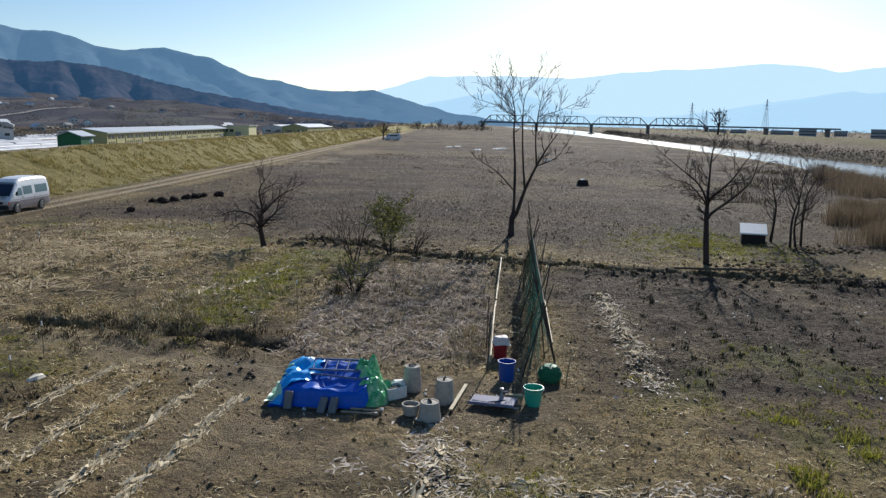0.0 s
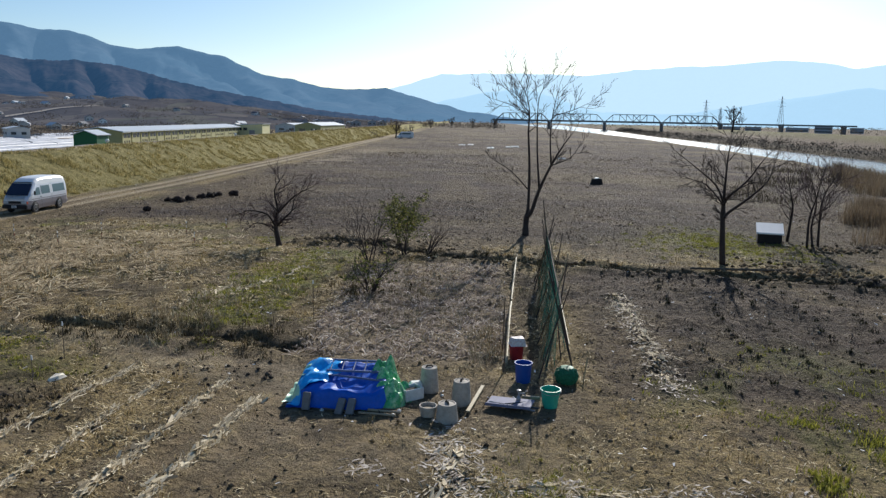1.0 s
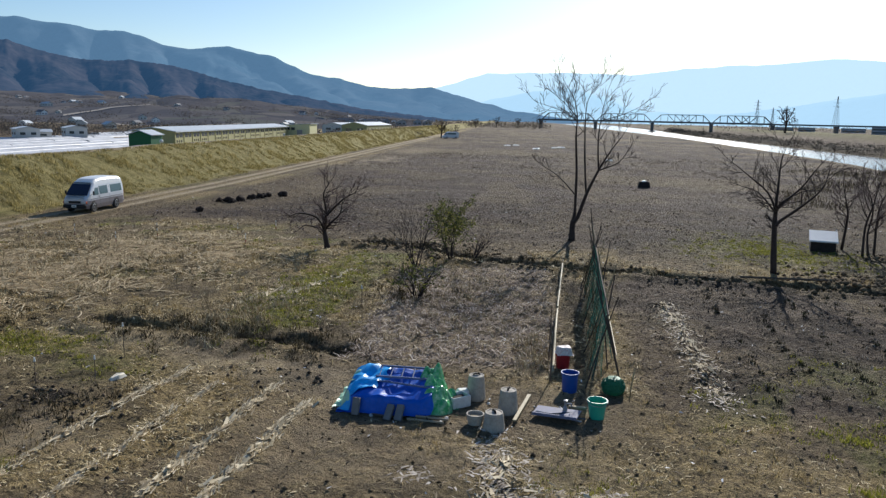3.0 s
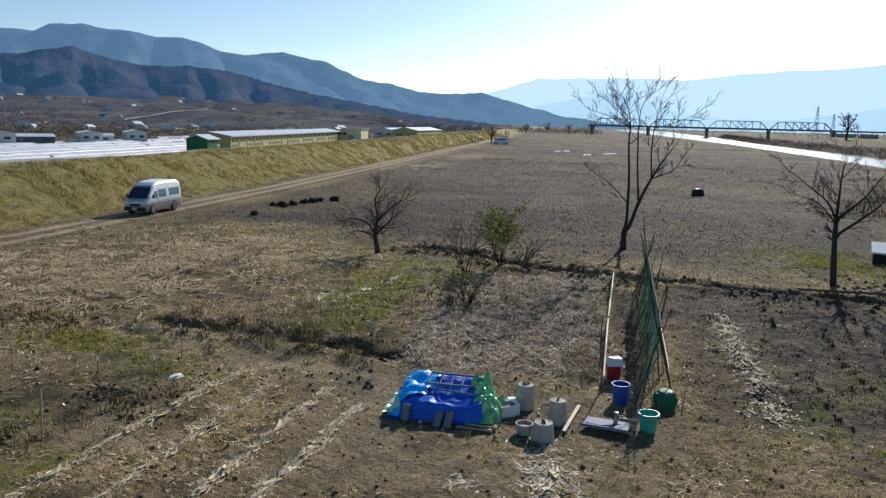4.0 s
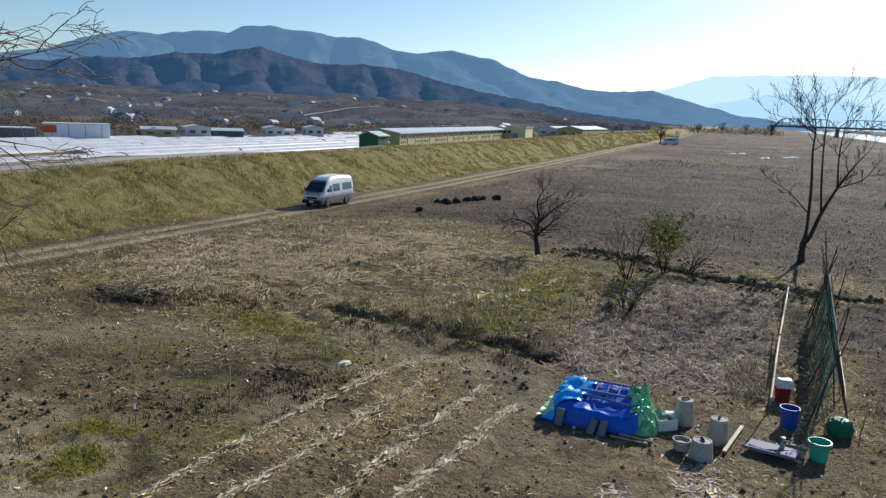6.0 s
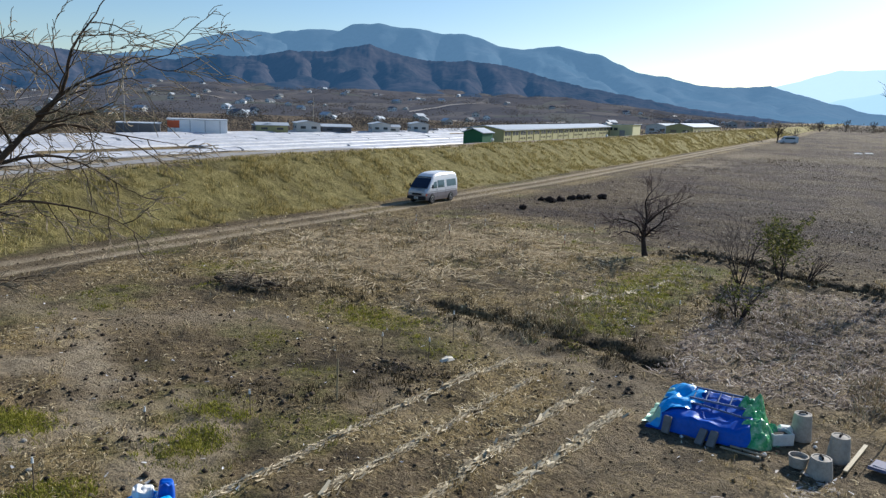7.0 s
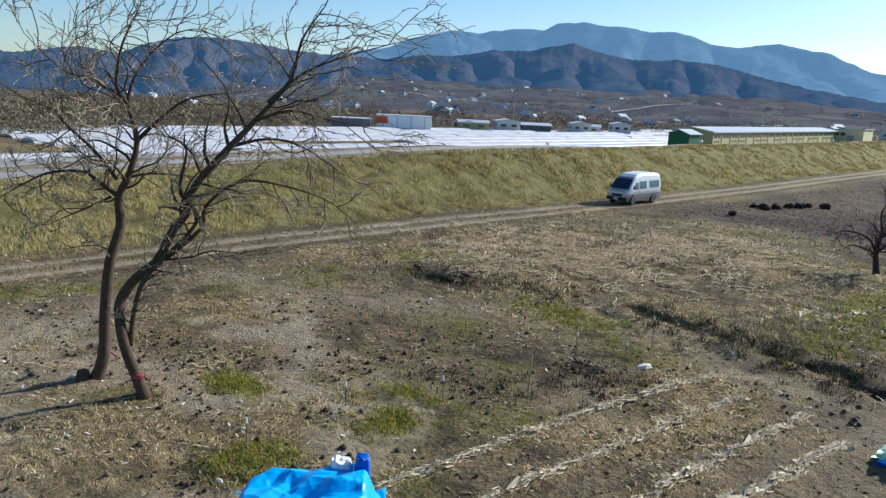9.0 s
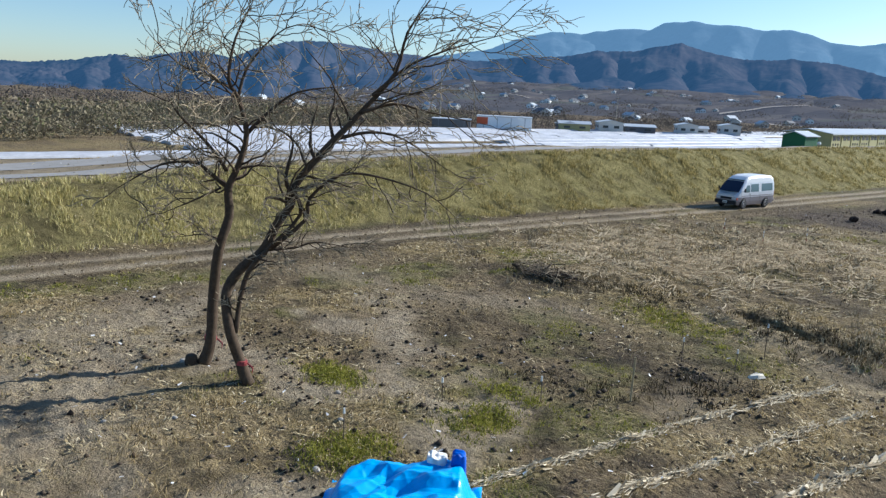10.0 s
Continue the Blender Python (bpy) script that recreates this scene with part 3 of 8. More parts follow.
def covers(x, y):
    """Plant and soil cover: green, dry, bare, dike, plough, dark (soil, ditches, trellis shade)."""
    r = np.hypot(x, y)
    rx = road_x(y)
    big = fbm(x * 0.13, y * 0.13, 31, 3)
    mid = fbm(x * 0.5, y * 0.5, 33, 3)
    toe, crest = rx - 2.6, rx - 10.0
    dike = band(0, 40, toe - x, 0.5) * (1 - step(7.2, 8.4, toe - x))
    back_slope = band(18.5, 28, toe - x, 1.5)
    dike = np.maximum(dike, back_slope * 0.8)
    bare = np.exp(-((x - rx - 0.85) / 0.36) ** 4) + np.exp(-((x - rx + 0.85) / 0.36) ** 4) + 0.12 * np.exp(-((x - rx) / 1.4) ** 6)
    bare = bare * (0.75 + 0.4 * mid) + band(8.2, 17.0, toe - x, 0.5) * np.interp(y, [60, 130], [0.85, 0.45])
    path = near_line(x, y, [(-25, 14.0), (-20, 15.6), (-16.5, 18.6)])
    bare = np.maximum(bare, 0.45 * np.exp(-(path / 1.2) ** 2))
    path = near_line(x, y, [(-13.7, 21.7), (-9.6, 20.5), (-7.5, 19.3), (-4.7, 18.4), (-3.8, 17.2)])
    bare = np.maximum(bare, 0.52 * np.exp(-(path / 1.0) ** 4))
    bare = np.maximum(bare, 0.55 * np.exp(-(((x + 21) / 5) ** 2 + ((y - 118) / 14) ** 2)) * step(0.4, 0.55, mid) + 0.4 * np.exp(-(((x + 18) / 4) ** 2 + ((y - 156) / 12) ** 2)))
    bare = np.maximum(bare, 0.95 * np.exp(-(((x + 18.0) / 5.0) ** 2 + ((y - 2.0) / 3.4) ** 2)) * (0.6 + 0.7 * mid))
    bare = np.maximum(bare, 0.4 * np.exp(-(((x + 14.5) / 2.0) ** 2 + ((y - 4.2) / 1.2) ** 2)))
    bare = np.maximum(bare, band(-72.5, -52, x, 1.0) * (0.60 + 0.4 * step(0.45, 0.6, fbm(x * 0.55, y * 0.012, 36, 2))) * (1 - step(150, 260, np.abs(y))))
    bare = np.maximum(bare, 0.9 * step(0.47, 0.62, fbm(x * 0.34, y * 0.34, 39, 4)) * band(-24, -8.5, x, 2.5) * band(-6, 14.5, y, 2.0))
    bare = np.maximum(bare, 0.52 * band(-4.6, 1.6, x - 0.02 * (y - 18), 0.5) * band(19.6, 33.2, y, 0.8) * (0.5 + 0.9 * mid))
    bare = np.maximum(bare, 0.26 * band(-6.0, 2.5, x, 1.0) * band(12.5, 18.6, y, 1.0) * (0.4 + mid))
    bare = bare * (1 - step(300, 500, r))
    plough = step(37, 46, y + 0.25 * x) * step(2.0, 5.0, x - rx) * (1 - step(-10, 0, x - river_near(y)))
    plough = np.maximum(plough, band(2.6, 18, x - 0.05 * y, 0.6) * band(17, 32, y, 0.8) * 0.92)
    plough = np.maximum(plough, 0.85 * step(106, 116, -x))
    plough = np.maximum(plough, 0.8 * step(0, 8, x - river_far(y)) * step(50, 80, y))
    plough = np.maximum(plough, 0.20 * step(-5.2, -2.8, x - 0.12 * (y - 10)) * (1 - step(20, 26, x)) * band(7.5, 18.5, y, 1.0) * (0.7 + 0.5 * mid))
    plough = np.maximum(plough, 0.36 * band(-4.4, 1.9, x - 0.09 * (y - 18), 0.6) * band(20.4, 33.6, y, 0.8))
    spot = fbm(x * 0.24, y * 0.24, 35, 4)
    fine = fbm(x * 1.1, y * 1.1, 37, 3)
    dry = 0.06 + 0.75 * step(0.47, 0.60, spot)
    dry = np.maximum(dry, np.exp(-(((x + 21) / 7.0) ** 2 + ((y - 30) / 7.5) ** 2)) * (0.6 + 0.9 * mid))
    dry = np.maximum(dry, band(-27, -9.5, x, 1.5) * band(-4, 40, y, 3) * (0.18 + 0.9 * step(0.40, 0.60, spot)) * (0.45 + 0.9 * step(0.35, 0.65, fine)))
    dry = np.maximum(dry, band(-3.9, 1.2, x - 0.09 * (y - 18), 0.5) * band(20.6, 33.5, y, 0.8) * (0.22 + 0.75 * mid))
    dry = np.maximum(dry, 0.75 * row_field(x, y, STRAW_ROWS, 0.42) * (0.4 + mid))
    dry = np.maximum(dry, 0.5 * band(20, 34, x, 3) * band(30, 75, y, 5))
    dry = np.maximum(dry, band(-4, 9, x, 1) * band(6, 14.5, y, 1) * (0.15 + 0.5 * mid))
    dry = dry * (1 - 0.75 * plough)
    dry = np.maximum(dry, plough * step(40, 50, y) * 0.3 * step(0.50, 0.64, fbm(x * 0.055 + 0.02 * y, y * 0.045, 34, 4)))
    dry = dry * (1 - 0.85 * step(0, 8, x - river_far(y)) * step(50, 80, y))
    dry = np.maximum(dry, 0.16 * step(0, 25, x - river_far(y)) * (0.4 + 0.6 * big))
    green = band(-1.7, 1.55, x + 7.8 - 0.13 * (y - 23), 0.35) * band(22.6, 37.0, y, 0.7) * (0.45 + 0.8 * mid)
    green = np.maximum(green, 0.9 * np.exp(-(((x - 14.5) / 4.0) ** 2 + ((y - 41.0) / 5.0) ** 2)))
    for gx, gy, sx, sy, a in ((-12.2, 6.7, 0.5, 0.9, 1.0), (-15.7, 8.5, 0.6, 0.5, 1.0), (-11.8, 9.8, 0.5, 0.6, 1.0), (-12.5, 11.4, 0.7, 0.4, 0.6), (-22.5, 15.8, 1.5, 0.7, 0.7), (-16.2, 12.5, 0.5, 0.5, 0.6), (-14.2, 20.2, 2.6, 1.3, 0.8), (-11.0, 18.6, 1.6, 1.2, 0.7)):
        green = np.maximum(green, a * np.exp(-(((x - gx) / sx) ** 2 + ((y - gy) / sy) ** 2)))
    green = np.maximum(green, 0.6 * np.exp(-(((x - 9.3) / 1.9) ** 2 + ((y - 19.6) / 1.8) ** 2)) * step(0.40, 0.60, mid))
    bare = bare * (1 - 0.9 * np.clip(green, 0, 1))
    green = np.maximum(green, 0.5 * band(5, 14, x, 1.5) * band(13.5, 19.5, y, 1.5) * step(0.42, 0.6, mid))
    green = np.maximum(green, 0.6 * np.exp(-(((x - 1.5) / 1.5) ** 2 + ((y - 12.5) / 2.0) ** 2)) * mid * 1.5)
    green = np.maximum(green, 0.55 * step(0.54, 0.66, fbm(x * 0.3, y * 0.3, 38, 3)) * (1 - step(-9.5, -7.5, x)) * (1 - plough) * (1 - step(60, 120, r)))
    green = np.maximum(green, 0.6 * np.exp(-((x - river_far(y) - 85) / 14) ** 2) * step(60, 140, y))
    dry = np.maximum(dry, 0.5 * dike * (1 - step(14, 34, y)))
    dike = dike * (1 - 0.15 * (1 - step(14, 34, y)))
    # ground darker along both ditches
    wet_dark = np.exp(-(near_line(x, y, NEAR_DITCH) / 0.22) ** 2) * 0.6
    wet_dark = np.maximum(wet_dark, np.exp(-(near_line(x, y, FAR_DITCH) / 0.26) ** 2) * 0.7)
    # strip painted dark for the shade left of the trellis net
    wet_dark = np.maximum(wet_dark, 0.55 * band(1.45, 2.2, x - 0.09 * (y - 18.5), 0.25) * band(20, 31, y, 1))
    wet_dark = np.maximum(wet_dark, 0.50 * step(0.57, 0.72, fbm(x * 0.8, y * 0.8, 41, 3)) * (1 - step(40, 80, r)))
    for gx, gy, sx, sy, a in ((-15, 13.8, 2.4, 1.7, 0.7), (-20.5, 20, 3.5, 1.6, 0.7), (-1.7, 13.3, 0.8, 0.5, 0.6), (-13, 15.5, 1.8, 1.4, 0.65), (-10.8, 16.3, 1.2, 2.2, 0.75), (-5.2, 25.5, 0.7, 3.0, 0.45), (-19, 25.5, 5.0, 1.2, 0.5)):
        wet_dark = np.maximum(wet_dark, a * np.exp(-(((x - gx) / sx) ** 2 + ((y - gy) / sy) ** 2)) * (0.15 + 1.2 * step(0.42, 0.60, fine)))
    wet_dark = np.maximum(wet_dark, 0.6 * step(-2, 0, x - river_far(y)) * (1 - step(8, 13, x - river_far(y))))
    # darker bands beside and between the wheel tracks
    wet_dark = np.maximum(wet_dark, 0.42 * np.exp(-((np.abs(x - rx) - 1.9) / 0.42) ** 2) * step(-20, 0, y) * (1 - step(150, 260, y)))
    wet_dark = np.maximum(wet_dark, 0.30 * np.exp(-((x - rx) / 0.28) ** 2) * (1 - step(150, 260, y)))
    c = np.clip
    return c(green * (1 - c(bare, 0, 1)), 0, 1), c(dry, 0, 1), c(bare, 0, 1), c(dike, 0, 1), c(plough, 0, 1), c(wet_dark * (1 - c(bare, 0, 1)) ** 0.5, 0, 1)


def make_ground():
    xs = spread(-4900, 4900, -26, 17, 0.145, 1.055)
    ys = spread(-4900, 4900, 0, 40, 0.145, 1.045)
    X, Y = np.meshgrid(xs, ys)
    X, Y = X.ravel(), Y.ravel()
    co = np.stack([X, Y, land(X, Y)], 1)
    nx, ny = len(xs), len(ys)
    i = np.arange(nx * ny).reshape(ny, nx)
    faces = np.stack([i[:-1, :-1], i[:-1, 1:], i[1:, 1:], i[1:, :-1]], -1).reshape(-1, 4)
    me = array_mesh("ground", co, faces, M_GROUND, True)
    g, d, b, k, p, w = covers(X, Y)
    one = np.ones_like(g)
    for nm, cols in (("cover", (g, d, b, one)), ("kind", (k, p, w, one))):
        at = me.color_attributes.new(nm, "FLOAT_COLOR", "POINT")
        at.data.foreach_set("color", np.stack(cols, 1).astype(np.float32).ravel())
    return tagged(new("ground", me), "brown winter fields with dry grass, ditches and a grassy dike", "ground", kind="structure")


make_ground()

# river water
wy = np.concatenate([np.arange(-300, 400, 12.0), np.arange(400, 2000, 60.0)])
wl, wr = river_near(wy) - 4, river_far(wy) + 4
wco = np.concatenate([np.stack([wl, wy, np.full_like(wy, -0.75)], 1), np.stack([wr, wy, np.full_like(wy, -0.75)], 1)])
n = len(wy)
wf = np.stack([np.arange(n - 1), np.arange(n - 1) + n, np.arange(1, n) + n, np.arange(1, n)], 1)
tagged(new("water", array_mesh("water", wco, wf, M_WATER)), "shallow pale river glittering in low sun", "river", kind="structure")

# ---------------------------------------------------------------- hills


def polar_hill(name, mat, label, lo, hi, r0, r1, nb, nr, height):
    b = np.radians(np.linspace(lo, hi, nb))
    r = np.linspace(0, 1, nr) ** 1.3 * (r1 - r0) + r0
    B, R = np.meshgrid(b, r)
    Z = height(np.degrees(B), R)
    co = np.stack([np.sin(B) * R, np.cos(B) * R, Z], -1).reshape(-1, 3)
    i = np.arange(nb * nr).reshape(nr, nb)
    faces = np.stack([i[:-1, :-1], i[:-1, 1:], i[1:, 1:], i[1:, :-1]], -1).reshape(-1, 4)
    return tagged(new(name, array_mesh(name, co, faces, mat, True)), label, "hill", kind="structure")


MAIN_B = [-100, -82, -76, -66, -60, -55, -50, -47.4, -45.8, -43, -41, -39.7, -38.4, -36.2, -35.2, -33.3, -31.8, -30.3, -28.8, -27, -26, -24.5, -22.6, -20.1, -18, -17, -14.4, -12, -10.2, -8.4, -5.4, -3.8, -2, 0, 3, 7]
MAIN_E = [0.4, 0.8, 1.1, 1.6, 2.0, 2.4, 3.1, 3.6, 4.3, 5.0, 4.85, 5.1, 5.3, 5.25, 5.75, 5.92, 5.75, 5.62, 5.40, 5.46, 5.25, 4.62, 4.45, 4.78, 4.30, 4.18, 3.05, 2.72, 2.25, 2.15, 2.30, 1.85, 1.36, 0.95, 0.5, 0.0]
FRONT_B = [-100, -84, -79, -76, -74, -72, -70, -68.5, -66.3, -64.8, -62.5, -60.2, -58.2, -55, -52, -48, -44.8, -42.2, -40, -37.6, -34, -32, -29.6, -26.5, -23.8, -21.3, -18, -13.3, -10, -6, -3]
FRONT_E = [0.9, 1.1, 1.05, 1.45, 1.85, 1.8, 2.25, 2.45, 2.1, 2.75, 3.4, 3.6, 3.5, 3.05, 2.85, 2.7, 3.2, 3.25, 3.75, 3.75, 4.5, 3.85, 3.45, 3.55, 3.3, 2.65, 1.95, 1.15, 0.6, 0.2, -0.1]


def foothill_z(b, r):
    high = np.interp(b, [-100, -75, -66, -58, -46, -34, -29, -20, -12, -4], [0, 0, 3, 14, 30, 26, 36, 26, 10, 0])
    knolls = (fbm(np.sin(np.radians(b)) * r * 0.006, np.cos(np.radians(b)) * r * 0.006, 51, 5) - 0.42) * 40 * np.clip(0.12 + high / 28, 0, 1)
    return step(240, 1700, r) * high + knolls * step(260, 800, r) * np.interp(b, [-12, 0], [1, 0]) - 1.2


def hill_noise(b, r, size, seed, octaves=4):
    """Rounded ridges running between sharp valleys, at that size in metres."""
    x, y = np.sin(np.radians(b)) * r / size, np.cos(np.radians(b)) * r / size
    x, y = x + 1.1 * fbm(x * 0.9, y * 0.9, seed + 1, 3), y + 1.1 * fbm(x * 0.9 + 5, y * 0.9, seed + 2, 3)
    s, amp, tot = 0.0, 1.0, 0.0
    for o in range(octaves):
        ca, sa = math.cos(0.9 * o), math.sin(0.9 * o)
        s = s + np.abs(2 * vnoise((x * ca - y * sa) * 2 ** o, (x * sa + y * ca) * 2 ** o, seed + 5 * o) - 1) * amp
        tot += amp
        amp *= 0.52
    return np.minimum(s / tot * 1.55, 1.0)


def front_z(b, r):
    top = np.interp(b, FRONT_B, FRONT_E) + 0.16 * (fbm(b * 2.1, b * 0 + 3, 61, 5) - 0.5)
    crest = np.interp(b, [-64, -48], [1500, 2500]) + 420 * (fbm(b * 0.16, b * 0, 62, 2) - 0.5)
    peak = crest * np.tan(np.radians(top)) + 6.5
    foot = np.interp(b, [-64, -48], [460, 1300])
    u = np.clip((r - foot) / (crest - foot), 0, 1)
    back = 1 - step(0, 900, r - crest) * 0.6
    spur = np.abs(np.sin(np.pi * (b * 0.26 + 1.9 * fbm(b * 0.22, r * 0.0014, 64, 3))))
    n = 0.5 * spur + 0.5 * hill_noise(b, r, 330, 63, 5)
    shape = np.clip(u ** 0.95 * (1 - 0.95 * (1 - n) * (1 - u ** 3)), -0.02, 1.0) * back
    wood = (vnoise(b * 9, r * 0.03, 67) - 0.5) * 3 * step(0.1, 0.4, u)
    return peak * shape + wood + foothill_z(b, np.minimum(r, 1400)) * (1 - u) ** 2 - 3


def main_z(b, r):
    top = np.interp(b, MAIN_B, MAIN_E) + 0.16 * (fbm(b * 1.3, b * 0 + 9, 71, 5) - 0.5)
    peak = 4200 * np.tan(np.radians(np.maximum(top, 0))) + 6.5
    u = np.clip((r - 2600) / 1600, 0, 1)
    n = 0.45 * np.abs(np.sin(np.pi * (b * 0.17 + 1.8 * fbm(b * 0.16, r * 0.0009, 74, 3)))) + 0.55 * hill_noise(b, r, 480, 73, 5)
    return peak * np.clip(u ** 0.9 * (1 - 0.92 * (1 - n) * (1 - u ** 5)), 0, 1.0) * (1 - step(0, 700, r - 4200) * 0.5) - 3


def far_z(b, r):
    top = np.interp(b, [-14, -8, -4, -1.3, 4.6, 9, 12.7, 16.6, 23.4, 26.8, 30, 36, 50, 70], [0, 1.5, 2.6, 3.45, 3.65, 3.35, 3.85, 4.15, 4.5, 4.0, 4.2, 4.1, 3.5, 2.5])
    top = top + 0.32 * (fbm(b * 0.55, b * 0 + 2, 81, 4) - 0.5)
    peak = 4750 * np.tan(np.radians(top)) + 6
    return peak * np.clip((r - 4350) / 400, 0, 1) - 4


def far_low_z(b, r):
    top = np.interp(b, [-6, 0, 2, 4.5, 7, 10, 15, 19, 22, 25, 28, 32, 40, 60], [0.3, 1.7, 2.2, 2.5, 1.9, 0.9, 0.8, 1.2, 1.7, 2.2, 2.7, 2.4, 2.0, 1.0])
    top = top + 0.30 * (fbm(b * 0.7, b * 0 + 4, 83, 4) - 0.5)
    return (4280 * np.tan(np.radians(top)) + 6) * np.clip((r - 4000) / 280, 0, 1) - 4


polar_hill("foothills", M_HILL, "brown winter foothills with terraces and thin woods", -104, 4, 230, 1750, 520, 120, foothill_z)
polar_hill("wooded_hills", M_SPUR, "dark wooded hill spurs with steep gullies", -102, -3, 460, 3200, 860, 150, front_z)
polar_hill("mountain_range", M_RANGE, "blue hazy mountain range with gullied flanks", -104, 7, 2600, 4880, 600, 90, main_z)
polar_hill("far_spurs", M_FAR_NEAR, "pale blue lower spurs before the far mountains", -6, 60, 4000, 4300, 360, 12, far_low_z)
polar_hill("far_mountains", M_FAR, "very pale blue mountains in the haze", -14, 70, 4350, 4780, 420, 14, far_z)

# ---------------------------------------------------------------- trees


def wander(rng, d, k):
    v = d + Vector((rng.uniform(-k, k), rng.uniform(-k, k), rng.uniform(-k, k)))
    return v.normalized()


def shoot(out, rng, p, d, length, r, level, opt):
    """One branch and all that springs from it; out holds a Build for each level."""
    seg = opt["seg"][min(level, len(opt["seg"]) - 1)]
    pts, rad = [p.copy()], [r]
    tip = max(opt["tip"], r * 0.25)
    for i in range(seg):
        d = wander(rng, d, opt["bend"])
        d = (d + Vector((0, 0, opt["lift"][min(level, len(opt["lift"]) - 1)])) + opt["wind"] * (0.25 * level)).normalized()
        p = p + d * (length / seg)
        pts.append(p.copy())
        rad.append(r + (tip - r) * (i + 1) / seg)
    out[min(level, 3)].tube(pts, rad, (8, 6, 4, 3)[min(level, 3)], cap=False)
    if level >= opt["levels"]:
        return
    for k in range(opt["kids"][min(level, len(opt["kids"]) - 1)]):
        u = rng.uniform(0.25, 1.0) * seg
        i = min(int(u), seg - 1)
        q = pts[i].lerp(pts[i + 1], u - i)
        axis = (pts[i + 1] - pts[i]).normalized()
        side = axis.cross(Vector((rng.uniform(-1, 1), rng.uniform(-1, 1), rng.uniform(-1, 1)))).normalized()
        dd = (axis * math.cos(opt["angle"]) + side * math.sin(opt["angle"])).normalized()
        shoot(out, rng, q, dd, length * rng.uniform(0.42, 0.72), max(opt["tip"], rad[i] * rng.uniform(0.45, 0.65)), level + 1, opt)


TREE = dict(seg=(6, 5, 4, 4), tip=0.006, bend=0.22, lift=(0.03, 0.06, 0.05, 0.03), levels=3, kids=(7, 5, 4), angle=0.75, wind=Vector((0, 0, 0)))


def bare_tree(name, label, at, stems, seed, opt=None, bark=M_BARK, twig=M_TWIG, turn=0.0, ribbon=None, group="", spread_out=1.0, first=0.45, near=True):
    """Stems are lists of (across, up, radius); side shoots fill the crown."""
    rng = random.Random(seed)
    o = dict(TREE, **(opt or {}))
    root = thing(name, label, "tree", (at[0], at[1], ground_z(*at) - 0.05), turn, group)
    twigs, limbs, trunks = Build(), [], []
    for stem in stems:
        pts, rad = [], []
        dy = 0.0
        for i, (x, z, r) in enumerate(stem):
            if i:
                dy += rng.uniform(-0.12, 0.12)
            pts.append(Vector((x, dy, z)))
            rad.append(r)
        fine, fr = [], []
        for i in range(len(pts) - 1):
            a, b = pts[max(i - 1, 0)], pts[min(i + 2, len(pts) - 1)]
            for s in (0, 0.34, 0.67):
                t1, t2 = (pts[i + 1] - a) * 0.5, (b - pts[i]) * 0.5
                h = s
                fine.append(pts[i] * (2 * h ** 3 - 3 * h ** 2 + 1) + t1 * (h ** 3 - 2 * h ** 2 + h) + pts[i + 1] * (-2 * h ** 3 + 3 * h ** 2) + t2 * (h ** 3 - h ** 2))
                fr.append((rad[i] + (rad[i + 1] - rad[i]) * s) * rng.uniform(0.94, 1.06))
        fine.append(pts[-1])
        fr.append(rad[-1])
        trunks.append(Build().tube(fine, fr, 10))
        top = max(q.z for q in pts)
        for i in range(len(fine) - 1):
            if fine[i].z < top * first:
                continue
            for k in range(int(o.get("per", 1)) + (rng.random() < o.get("per", 1) % 1)):
                axis = (fine[i + 1] - fine[i]).normalized()
                side = axis.cross(Vector((rng.uniform(-1, 1), rng.uniform(-1, 1), rng.uniform(-1, 1)))).normalized()
                d = (axis * 0.55 + side * 0.85).normalized()
                ln = o.get("reach", 0.28) * top * rng.uniform(0.5, 1.1) * spread_out
                crown = [Build() for _ in range(4)]
                limbs.append(crown)
                shoot(crown, rng, fine[i], d, ln, max(o["tip"] * 1.5, fr[i] * rng.uniform(0.35, 0.6)), 1, o)
        crown = [Build() for _ in range(4)]
        limbs.append(crown)
        shoot(crown, rng, fine[-1], (fine[-1] - fine[-2]).normalized(), top * 0.15, fr[-1], 1, o)
    for k, b in enumerate(trunks):
        part("fork" if k else "trunk", b, bark, root, smooth=True)
    tw = Build()
    for crown in limbs:
        if near:
            part("limb", crown[1], bark, root, smooth=True)
        else:
            tw.add(crown[1].v, crown[1].f)
        for b in crown[2:]:
            tw.add(b.v, b.f)
    part("crown", tw, twig, root, "fine bare twigs")
    if ribbon:
        rb = Build()
        for x, z, r in ribbon:
            rb.tube([(x, 0, z - 0.05), (x + 0.01, 0, z + 0.05)], [r, r], 10)
            rb.tube([(x + r, -r * 0.6, z), (x + r + 0.12, -r, z - 0.10), (x + r + 0.1, -r - 0.05, z - 0.22)], [0.02, 0.018, 0.008], 5)
        part("ribbon", rb, M_RED_TAPE, root, "faded red marking tape")
    return root


M_RED_TAPE = plain("red_tape", (0.30, 0.055, 0.055), 0.6, var=0.2, scale=12)

